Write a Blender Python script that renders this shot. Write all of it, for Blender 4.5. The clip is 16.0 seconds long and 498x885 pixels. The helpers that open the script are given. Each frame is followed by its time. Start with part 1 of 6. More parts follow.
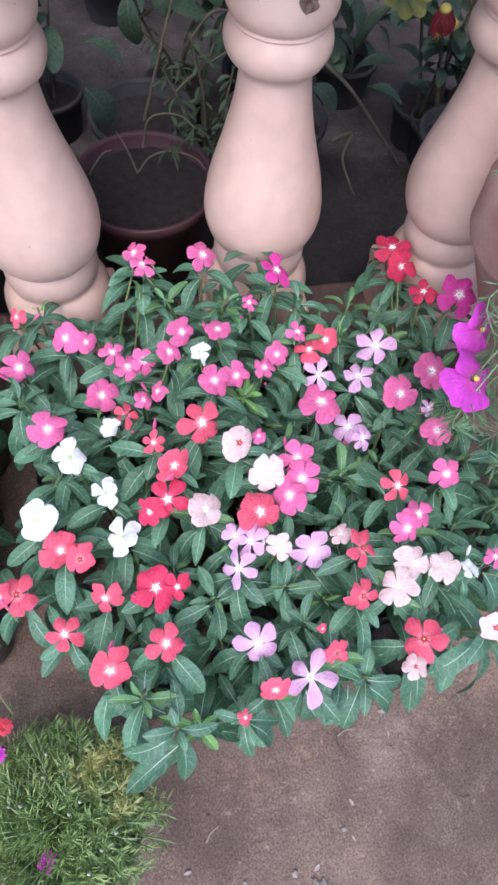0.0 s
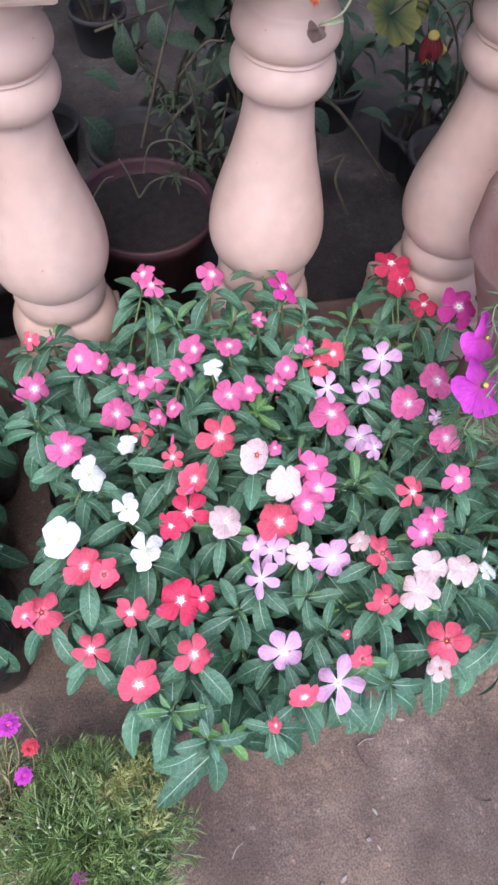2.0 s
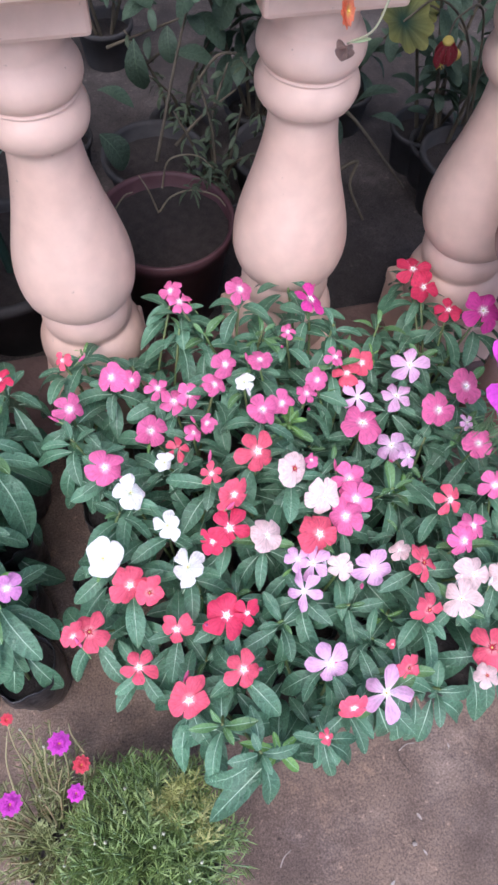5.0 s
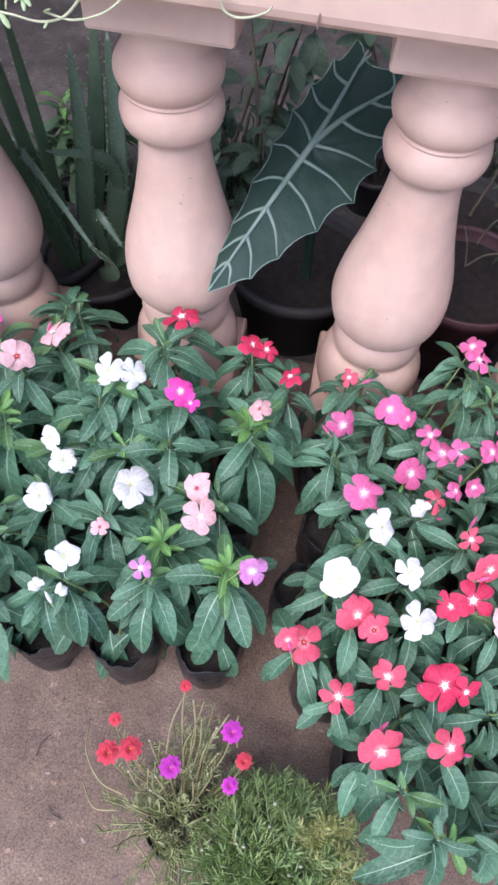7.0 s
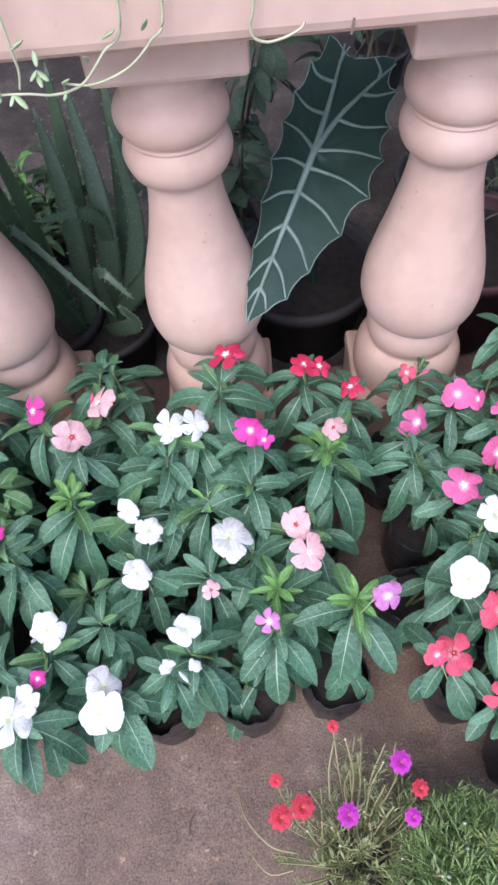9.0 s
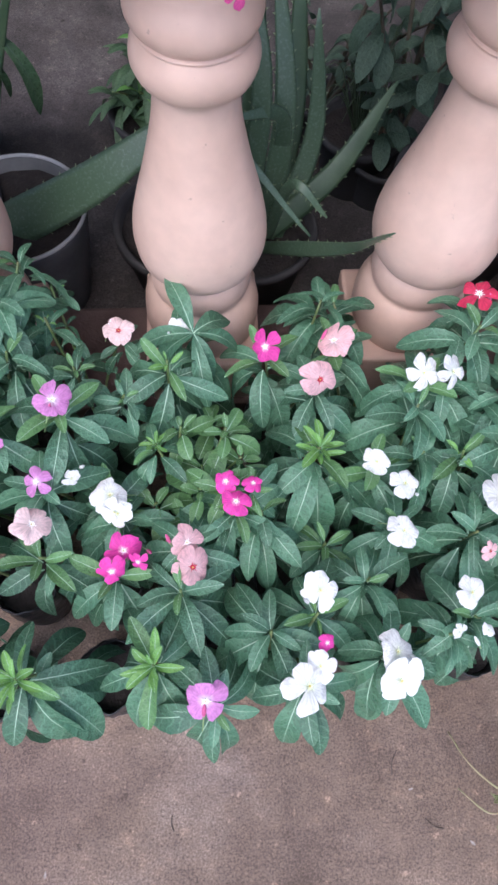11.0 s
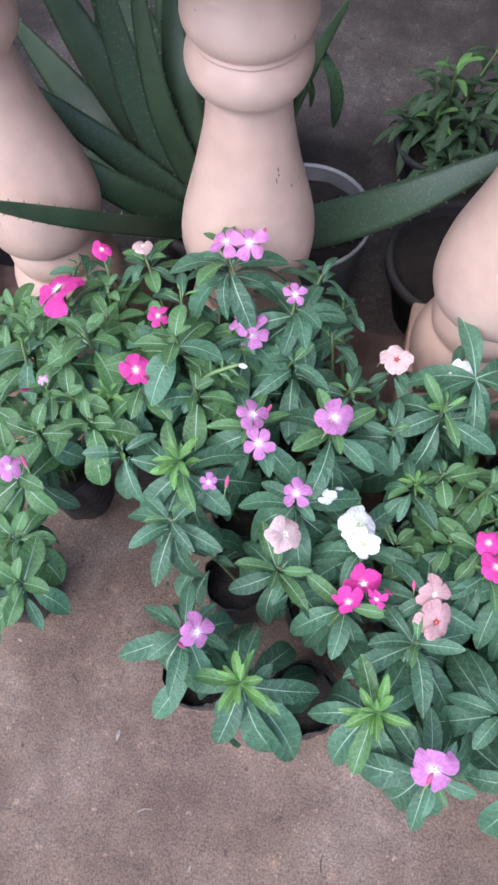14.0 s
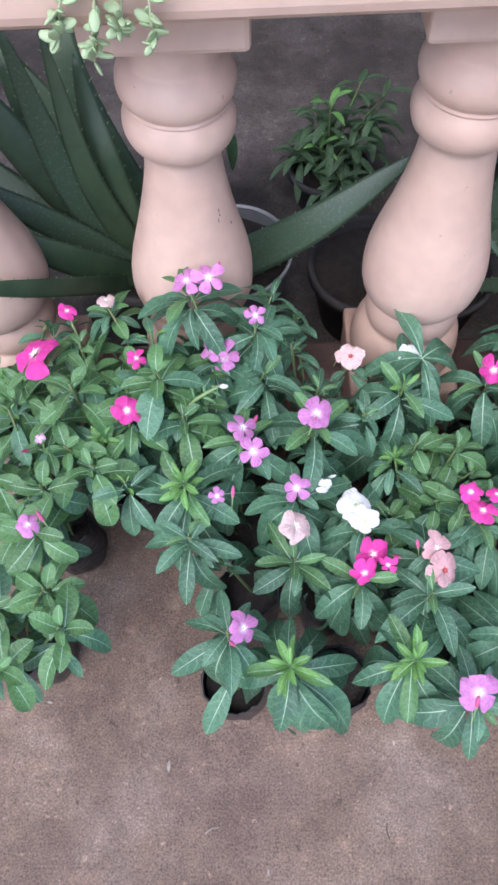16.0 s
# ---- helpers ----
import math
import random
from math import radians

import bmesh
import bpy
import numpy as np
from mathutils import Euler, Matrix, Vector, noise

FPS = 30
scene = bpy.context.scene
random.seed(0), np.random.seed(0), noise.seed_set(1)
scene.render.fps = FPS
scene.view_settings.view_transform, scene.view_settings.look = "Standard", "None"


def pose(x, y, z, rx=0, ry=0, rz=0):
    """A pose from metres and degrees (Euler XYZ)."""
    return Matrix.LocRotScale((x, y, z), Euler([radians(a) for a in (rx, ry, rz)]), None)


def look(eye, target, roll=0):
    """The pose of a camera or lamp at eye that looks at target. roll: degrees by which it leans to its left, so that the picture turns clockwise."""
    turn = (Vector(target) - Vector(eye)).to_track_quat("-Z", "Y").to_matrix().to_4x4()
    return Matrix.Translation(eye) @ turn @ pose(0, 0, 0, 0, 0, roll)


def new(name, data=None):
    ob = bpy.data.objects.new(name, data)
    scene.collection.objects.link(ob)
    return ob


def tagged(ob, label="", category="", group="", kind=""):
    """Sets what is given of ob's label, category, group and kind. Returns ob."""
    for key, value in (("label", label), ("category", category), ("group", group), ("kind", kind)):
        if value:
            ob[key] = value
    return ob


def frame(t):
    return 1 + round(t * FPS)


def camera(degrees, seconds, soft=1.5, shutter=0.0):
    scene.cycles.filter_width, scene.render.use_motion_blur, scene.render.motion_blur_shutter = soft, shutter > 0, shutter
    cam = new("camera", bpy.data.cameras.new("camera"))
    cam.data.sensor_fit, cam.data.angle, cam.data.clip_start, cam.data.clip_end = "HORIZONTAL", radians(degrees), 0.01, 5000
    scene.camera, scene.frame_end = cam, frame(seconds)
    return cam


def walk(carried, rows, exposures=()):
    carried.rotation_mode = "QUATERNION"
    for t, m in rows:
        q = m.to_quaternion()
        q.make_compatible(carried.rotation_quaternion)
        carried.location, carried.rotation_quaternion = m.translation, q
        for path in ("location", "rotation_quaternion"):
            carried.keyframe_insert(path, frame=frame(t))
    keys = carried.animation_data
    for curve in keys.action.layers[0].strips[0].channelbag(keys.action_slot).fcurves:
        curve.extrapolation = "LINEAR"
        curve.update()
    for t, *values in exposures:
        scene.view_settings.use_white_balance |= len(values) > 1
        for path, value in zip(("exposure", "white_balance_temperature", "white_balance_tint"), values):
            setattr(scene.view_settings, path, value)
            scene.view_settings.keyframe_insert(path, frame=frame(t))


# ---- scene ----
cam = camera(41.8, 16.0, soft=2.8)
PATH = [
    (0, (-0.159, -0.639, 0.935), (0.096, 0.249, -0.839), 7.2),
    (0.5, (-0.185, -0.646, 0.934), (0.13, 0.198, -0.852), 4.6),
    (1, (-0.195, -0.635, 0.942), (0.07, 0.255, -0.83), 1.7),
    (1.5, (-0.196, -0.634, 0.948), (0.118, 0.324, -0.779), 4.6),
    (2, (-0.194, -0.648, 0.941), (0.11, 0.29, -0.799), 7.1),
    (2.5, (-0.164, -0.659, 0.938), (0.268, 0.229, -0.801), 7.3),
    (3, (-0.16, -0.66, 0.945), (0.245, 0.251, -0.789), 6.1),
    (3.2, (-0.162, -0.659, 0.943), (0.234, 0.269, -0.784), 6.5),
    (5.3, (-0.241, -0.629, 0.954), (0.0, 0.32, -0.79), 3.2),
    (5.5, (-0.254, -0.634, 0.954), (-0.049, 0.347, -0.777), 2.6),
    (6, (-0.309, -0.625, 0.949), (-0.254, 0.376, -0.782), 3.2),
    (6.5, (-0.361, -0.622, 0.942), (-0.472, 0.38, -0.786), 3.3),
    (7, (-0.376, -0.628, 0.949), (-0.497, 0.402, -0.762), 4.7),
    (7.5, (-0.404, -0.624, 0.945), (-0.607, 0.389, -0.768), 2.1),
    (8, (-0.431, -0.597, 0.941), (-0.634, 0.435, -0.76), -0.7),
    (8.2, (-0.438, -0.599, 0.945), (-0.61, 0.447, -0.751), -2.4),
    (10.3, (-0.728, -0.546, 0.937), (-0.536, 0.338, -0.846), 4.0),
    (10.5, (-0.781, -0.522, 0.938), (-0.542, 0.306, -0.867), 9.6),
    (11, (-0.837, -0.511, 0.916), (-0.722, 0.273, -0.92), 5.6),
    (11.5, (-0.868, -0.504, 0.904), (-0.8, 0.309, -0.922), 4.2),
    (12, (-0.9, -0.495, 0.909), (-0.888, 0.247, -0.948), 3.8),
    (12.5, (-0.918, -0.499, 0.911), (-0.996, 0.285, -0.927), -0.1),
    (13, (-0.939, -0.501, 0.915), (-1.111, 0.283, -0.917), -3.4),
    (13.5, (-0.96, -0.505, 0.914), (-1.201, 0.285, -0.908), -4.1),
    (14, (-0.973, -0.501, 0.909), (-1.261, 0.281, -0.909), -6.7),
    (14.5, (-0.96, -0.498, 0.905), (-1.23, 0.285, -0.916), -9.3),
    (15, (-0.962, -0.512, 0.93), (-1.126, 0.372, -0.857), -2.0),
    (15.5, (-0.995, -0.545, 0.941), (-1.141, 0.349, -0.843), -4.8),
    (16, (-1.034, -0.567, 0.955), (-1.11, 0.359, -0.816), -5.2),
]
walk(cam, [(t, look(eye, target, roll)) for t, eye, target, roll in PATH], [(0.0, 0.93, 5760, 14), (7.0, 0.94, 5820, 17), (11.0, 0.84, 5750, 13), (16.0, 0.90, 5740, 12)])

# ---- light ----
world = bpy.data.worlds.new("sky")
scene.world = world
world.use_nodes = True
wn, wl = world.node_tree.nodes, world.node_tree.links
sky = wn.new("ShaderNodeTexSky")
sky.sky_type, sky.sun_disc = "NISHITA", False
sky.sun_elevation, sky.sun_rotation = radians(58), radians(200)
sky.air_density, sky.dust_density, sky.ozone_density = 1.0, 3.0, 1.0
wn["Background"].inputs["Strength"].default_value = 0.15
wl.new(sky.outputs["Color"], wn["Background"].inputs["Color"])
sun = new("sun", bpy.data.lights.new("sun", "SUN"))
sun.data.energy, sun.data.angle, sun.data.color = 1.1, radians(55), (1.0, 0.95, 0.9)
sun.matrix_world = look((-1.2, -2.0, 3.6), (0, 0, 0))


# ---- materials ----
def material(name, colour, rough=0.6, other=None, scale=40.0, detail_scale=300.0, bump=0.0, bump_scale=200.0,
             spread=0.0, sheen=0.0, metal=0.0, spec=0.5, through_light=0.0, coat=0.0, specks=0.0, contrast=(0.35, 0.65)):
    """A surface with two scales of variation: broad blotches between two colours, and fine grain."""
    m = bpy.data.materials.new(name)
    m.use_nodes = True
    n, l = m.node_tree.nodes, m.node_tree.links
    b = n["Principled BSDF"]
    b.inputs["Roughness"].default_value, b.inputs["Metallic"].default_value = rough, metal
    b.inputs["Specular IOR Level"].default_value = spec
    b.inputs["Coat Weight"].default_value = coat
    place = n.new("ShaderNodeTexCoord")
    where = place.outputs["Object"]
    broad, fine, ramp = n.new("ShaderNodeTexNoise"), n.new("ShaderNodeTexNoise"), n.new("ShaderNodeValToRGB")
    broad.inputs["Scale"].default_value, fine.inputs["Scale"].default_value = scale, detail_scale
    broad.inputs["Detail"].default_value, fine.inputs["Detail"].default_value = 5, 3
    l.new(where, broad.inputs["Vector"]), l.new(where, fine.inputs["Vector"])
    ramp.color_ramp.elements[0].position, ramp.color_ramp.elements[1].position = contrast
    ramp.color_ramp.elements[0].color, ramp.color_ramp.elements[1].color = (*colour, 1), (*(other or [c * 1.3 for c in colour]), 1)
    l.new(broad.outputs["Fac"], ramp.inputs["Fac"])
    hue = n.new("ShaderNodeHueSaturation")
    l.new(ramp.outputs["Color"], hue.inputs["Color"])
    grain = n.new("ShaderNodeMapRange")
    grain.inputs["To Min"].default_value, grain.inputs["To Max"].default_value = 0.86, 1.14
    l.new(fine.outputs["Fac"], grain.inputs["Value"])
    value = grain.outputs["Result"]
    if spread:
        info, lift, times = n.new("ShaderNodeObjectInfo"), n.new("ShaderNodeMapRange"), n.new("ShaderNodeMath")
        lift.inputs["To Min"].default_value, lift.inputs["To Max"].default_value = 1 - spread, 1 + spread
        times.operation = "MULTIPLY"
        l.new(info.outputs["Random"], lift.inputs["Value"])
        l.new(lift.outputs["Result"], times.inputs[0]), l.new(value, times.inputs[1])
        value = times.outputs["Value"]
    l.new(value, hue.inputs["Value"])
    colour = hue.outputs["Color"]
    if specks:
        spot, cut, worn = n.new("ShaderNodeTexNoise"), n.new("ShaderNodeValToRGB"), n.new("ShaderNodeMix")
        spot.inputs["Scale"].default_value, spot.inputs["Detail"].default_value, spot.inputs["Roughness"].default_value = 75, 5, 0.65
        cut.color_ramp.elements[0].position, cut.color_ramp.elements[1].position = 0.685, 0.72
        cut.color_ramp.elements[0].color, cut.color_ramp.elements[1].color = (1, 1, 1, 1), (1 - specks,) * 3 + (1,)
        worn.data_type, worn.blend_type = "RGBA", "MULTIPLY"
        worn.inputs["Factor"].default_value = 1.0
        l.new(where, spot.inputs["Vector"]), l.new(spot.outputs["Fac"], cut.inputs["Fac"])
        l.new(colour, worn.inputs["A"]), l.new(cut.outputs["Color"], worn.inputs["B"])
        colour = worn.outputs["Result"]
    l.new(colour, b.inputs["Base Color"])
    if bump:
        height, nb = n.new("ShaderNodeBump"), n.new("ShaderNodeTexNoise")
        nb.inputs["Scale"].default_value, nb.inputs["Detail"].default_value = bump_scale, 4
        height.inputs["Strength"].default_value, height.inputs["Distance"].default_value = bump, 0.002
        l.new(where, nb.inputs["Vector"]), l.new(nb.outputs["Fac"], height.inputs["Height"])
        l.new(height.outputs["Normal"], b.inputs["Normal"])
    if through_light:
        thin, mix = n.new("ShaderNodeBsdfTranslucent"), n.new("ShaderNodeMixShader")
        mix.inputs["Fac"].default_value = through_light
        l.new(hue.outputs["Color"], thin.inputs["Color"])
        l.new(b.outputs["BSDF"], mix.inputs[1]), l.new(thin.outputs["BSDF"], mix.inputs[2])
        l.new(mix.outputs["Shader"], n["Material Output"].inputs["Surface"])
    return m


PAINT = material("peach_paint", (0.605, 0.412, 0.328), 0.5, (0.68, 0.492, 0.405), 9, 45, 0.35, 40, specks=0.3, contrast=(0.3, 0.7))
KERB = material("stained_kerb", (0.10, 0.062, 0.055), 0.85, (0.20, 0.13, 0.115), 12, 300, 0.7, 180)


def concrete(name, dark, mid, pale, stain, shade_and_tone_patches=()):
    """Worn concrete: broad stains, hand-sized scuffs, sand grains that stand proud and pits between them. Last come
    ragged patches of darker and paler tone, painted shade among them, as (x, y, half length, half width, share of the
    colour that stays)."""
    m = bpy.data.materials.new(name)
    m.use_nodes = True
    n, l = m.node_tree.nodes, m.node_tree.links
    b = n["Principled BSDF"]
    b.inputs["Roughness"].default_value = 0.8
    where = n.new("ShaderNodeTexCoord").outputs["Object"]

    def cloud(scale, detail, rough=0.6):
        x = n.new("ShaderNodeTexNoise")
        x.inputs["Scale"].default_value, x.inputs["Detail"].default_value, x.inputs["Roughness"].default_value = scale, detail, rough
        l.new(where, x.inputs["Vector"])
        return x.outputs["Fac"]

    def ramp(fac, stops):
        r = n.new("ShaderNodeValToRGB")
        for k, (p, c) in enumerate(stops):
            e = r.color_ramp.elements[k] if k < 2 else r.color_ramp.elements.new(p)
            e.position, e.color = p, (*c, 1)
        l.new(fac, r.inputs["Fac"])
        return r.outputs["Color"]

    def blend(kind, a, c, fac=1.0):
        x = n.new("ShaderNodeMix")
        x.data_type, x.blend_type = "RGBA", kind
        x.inputs["Factor"].default_value = fac
        l.new(a, x.inputs["A"]), l.new(c, x.inputs["B"])
        return x.outputs["Result"]

    base = ramp(cloud(6, 8, 0.68), [(0.34, dark), (0.68, pale), (0.52, mid)])
    broad = ramp(cloud(2.2, 4), [(0.36, stain), (0.60, (1, 1, 1))])
    grain = ramp(cloud(380, 4, 0.75), [(0.28, (0.30, 0.28, 0.28)), (0.74, (1.8, 1.74, 1.68))])
    specks = ramp(cloud(70, 3, 0.7), [(0.62, (1, 1, 1)), (0.72, (1.9, 1.85, 1.8))])
    pits = ramp(cloud(60, 4, 0.7), [(0.28, (0.4, 0.38, 0.38)), (0.38, (1, 1, 1))])
    mottle = ramp(cloud(26, 6, 0.7), [(0.32, (0.84, 0.83, 0.84)), (0.68, (1.17, 1.16, 1.14))])
    colour = base
    for c in (broad, mottle, grain, specks, pits):
        colour = blend("MULTIPLY", colour, c)
    scuff = ramp(cloud(13, 7, 0.74), [(0.57, (1, 1, 1)), (0.70, (1.38, 1.32, 1.24))])
    colour = blend("MULTIPLY", colour, scuff)
    for x, y, rx, ry, keep in shade_and_tone_patches:
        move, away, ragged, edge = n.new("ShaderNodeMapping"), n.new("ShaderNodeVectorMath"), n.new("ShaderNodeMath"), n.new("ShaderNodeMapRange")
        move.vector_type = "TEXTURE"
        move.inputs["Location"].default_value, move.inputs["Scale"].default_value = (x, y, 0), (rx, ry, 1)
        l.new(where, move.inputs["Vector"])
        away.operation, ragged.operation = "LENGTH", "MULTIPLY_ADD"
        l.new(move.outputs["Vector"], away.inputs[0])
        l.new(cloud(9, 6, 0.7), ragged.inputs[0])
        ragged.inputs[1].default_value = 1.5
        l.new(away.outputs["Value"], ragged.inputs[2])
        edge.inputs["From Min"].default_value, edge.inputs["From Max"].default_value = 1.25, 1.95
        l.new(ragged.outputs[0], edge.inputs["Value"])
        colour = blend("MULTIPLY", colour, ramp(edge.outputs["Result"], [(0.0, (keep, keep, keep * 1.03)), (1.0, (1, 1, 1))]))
    l.new(colour, b.inputs["Base Color"])
    bump = n.new("ShaderNodeBump")
    bump.inputs["Strength"].default_value, bump.inputs["Distance"].default_value = 0.8, 0.002
    l.new(cloud(240, 6, 0.75), bump.inputs["Height"])
    l.new(bump.outputs["Normal"], b.inputs["Normal"])
    return m


CONCRETE = concrete("brown_concrete", (0.178, 0.128, 0.096), (0.242, 0.179, 0.138), (0.340, 0.270, 0.222), (0.62, 0.60, 0.62), ((0.24, -0.74, 0.26, 0.16, 0.66), (-0.87, -0.565, 0.15, 0.04, 0.93), (-0.55, -0.555, 0.16, 0.035, 0.88), (-1.17, -0.36, 0.05, 0.12, 0.9), (-1.08, -0.57, 0.13, 0.12, 1.24), (-0.14, -0.70, 0.12, 0.05, 0.8)))
# the first patch paints the plants' shade into the floor colour
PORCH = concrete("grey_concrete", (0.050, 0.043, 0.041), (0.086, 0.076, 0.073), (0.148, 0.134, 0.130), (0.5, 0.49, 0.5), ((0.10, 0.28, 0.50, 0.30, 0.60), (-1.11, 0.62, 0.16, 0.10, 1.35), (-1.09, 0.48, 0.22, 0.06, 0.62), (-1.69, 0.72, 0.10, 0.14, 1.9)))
BAG = material("black_polythene", (0.021, 0.021, 0.024), 0.28, (0.033, 0.032, 0.034), 30, 200, 1.0, 60, spec=0.35)
SOIL = material("dark_soil", (0.020, 0.016, 0.015), 0.95, (0.038, 0.030, 0.027), 60, 400, 1.0, 200)
STEM = material("green_stem", (0.11, 0.19, 0.06), 0.5, (0.17, 0.19, 0.08), 30, 200)
TERRACOTTA = material("terracotta", (0.27, 0.125, 0.098), 0.8, (0.43, 0.28, 0.245), 11, 250, 0.5, 150)
MAROON = material("maroon_plastic", (0.070, 0.026, 0.032), 0.6, (0.096, 0.042, 0.048), 20, 150)
WHITE_PLASTIC = material("greyish_plastic", (0.070, 0.070, 0.074), 0.55, (0.125, 0.125, 0.13), 9, 120, 0.4, 40, contrast=(0.38, 0.62))
BLACK_PLASTIC = material("black_plastic", (0.036, 0.034, 0.036), 0.85, (0.052, 0.049, 0.050), 20, 200)


def leaf_material(name, colour, other, rough, veins=9.0, depth=0.06, glow=0.20, spread=0.25):
    """Leaf with side veins that run out obliquely from the midrib, in the leaf's own coordinates (y along it)."""
    m = material(name, colour, rough, other, 2.2, 30, spread=spread, through_light=glow, spec=0.5)
    n, l = m.node_tree.nodes, m.node_tree.links
    place, split = n.new("ShaderNodeTexCoord"), n.new("ShaderNodeSeparateXYZ")
    l.new(place.outputs["Object"], split.inputs["Vector"])
    side, slant, add, wave = (n.new("ShaderNodeMath") for _ in range(4))
    bump = n.new("ShaderNodeBump")
    side.operation, slant.operation, add.operation, wave.operation = "ABSOLUTE", "MULTIPLY_ADD", "MULTIPLY", "SINE"
    l.new(split.outputs["X"], side.inputs[0])
    l.new(side.outputs[0], slant.inputs[0])
    slant.inputs[1].default_value = -0.8
    l.new(split.outputs["Y"], slant.inputs[2])
    sway, drift = n.new("ShaderNodeTexNoise"), n.new("ShaderNodeMath")
    sway.inputs["Scale"].default_value, sway.inputs["Detail"].default_value = 7, 2
    drift.operation = "MULTIPLY_ADD"
    drift.inputs[1].default_value = 0.16
    l.new(place.outputs["Object"], sway.inputs["Vector"])
    l.new(sway.outputs["Fac"], drift.inputs[0]), l.new(slant.outputs[0], drift.inputs[2])
    l.new(drift.outputs[0], add.inputs[0])
    add.inputs[1].default_value = veins * 5
    l.new(add.outputs[0], wave.inputs[0])
    bump.inputs["Strength"].default_value, bump.inputs["Distance"].default_value = depth, 0.012
    l.new(wave.outputs[0], bump.inputs["Height"])
    # fine crinkle and wet-looking specks over the veins
    fleck, crinkle = n.new("ShaderNodeTexNoise"), n.new("ShaderNodeBump")
    fleck.inputs["Scale"].default_value, fleck.inputs["Detail"].default_value = 26, 3
    l.new(place.outputs["Object"], fleck.inputs["Vector"])
    crinkle.inputs["Strength"].default_value, crinkle.inputs["Distance"].default_value = 0.22, 0.02
    l.new(fleck.outputs["Fac"], crinkle.inputs["Height"])
    l.new(bump.outputs["Normal"], crinkle.inputs["Normal"])
    l.new(crinkle.outputs["Normal"], n["Principled BSDF"].inputs["Normal"])
    gloss = n.new("ShaderNodeMapRange")
    gloss.inputs["From Min"].default_value, gloss.inputs["From Max"].default_value = 0.35, 0.65
    gloss.inputs["To Min"].default_value, gloss.inputs["To Max"].default_value = rough - 0.08, rough + 0.14
    l.new(fleck.outputs["Fac"], gloss.inputs["Value"]), l.new(gloss.outputs["Result"], n["Principled BSDF"].inputs["Roughness"])
    if veins:
        # the veins themselves are paler than the blade, and small dark specks lie between them
        line, pale, dark = n.new("ShaderNodeMapRange"), n.new("ShaderNodeMix"), n.new("ShaderNodeMapRange")
        line.inputs["From Min"].default_value, line.inputs["From Max"].default_value = 0.80, 1.0
        line.inputs["To Max"].default_value = 0.24
        l.new(wave.outputs[0], line.inputs["Value"])
        pale.data_type = "RGBA"
        pale.inputs["B"].default_value = (*[min(1.0, 2.1 * c + 0.02) for c in other], 1)
        hue = next(x for x in n if x.bl_idname == "ShaderNodeHueSaturation")
        dark.inputs["From Min"].default_value, dark.inputs["From Max"].default_value = 0.56, 0.66
        dark.inputs["To Min"].default_value, dark.inputs["To Max"].default_value = 1.0, 0.62
        l.new(fleck.outputs["Fac"], dark.inputs["Value"])
        times = n.new("ShaderNodeMix")
        times.data_type, times.blend_type = "RGBA", "MULTIPLY"
        times.inputs["Factor"].default_value = 1.0
        l.new(line.outputs["Result"], pale.inputs["Factor"]), l.new(hue.outputs["Color"], pale.inputs["A"])
        l.new(pale.outputs["Result"], times.inputs["A"]), l.new(dark.outputs["Result"], times.inputs["B"])
        l.new(times.outputs["Result"], n["Principled BSDF"].inputs["Base Color"])
    return m


LEAF = leaf_material("periwinkle_leaf", (0.064, 0.160, 0.094), (0.116, 0.240, 0.142), 0.34)
LEAF_YOUNG = leaf_material("young_leaf", (0.080, 0.192, 0.075), (0.132, 0.268, 0.099), 0.34)
LEAF_HEART = leaf_material("heart_leaf", (0.112, 0.285, 0.066), (0.180, 0.362, 0.09), 0.4)
RIB = material("leaf_midrib", (0.32, 0.49, 0.34), 0.5, (0.40, 0.57, 0.42), 40, 200)
RIB_DARK = material("dull_midrib", (0.07, 0.12, 0.07), 0.6, (0.10, 0.15, 0.09), 40, 200)


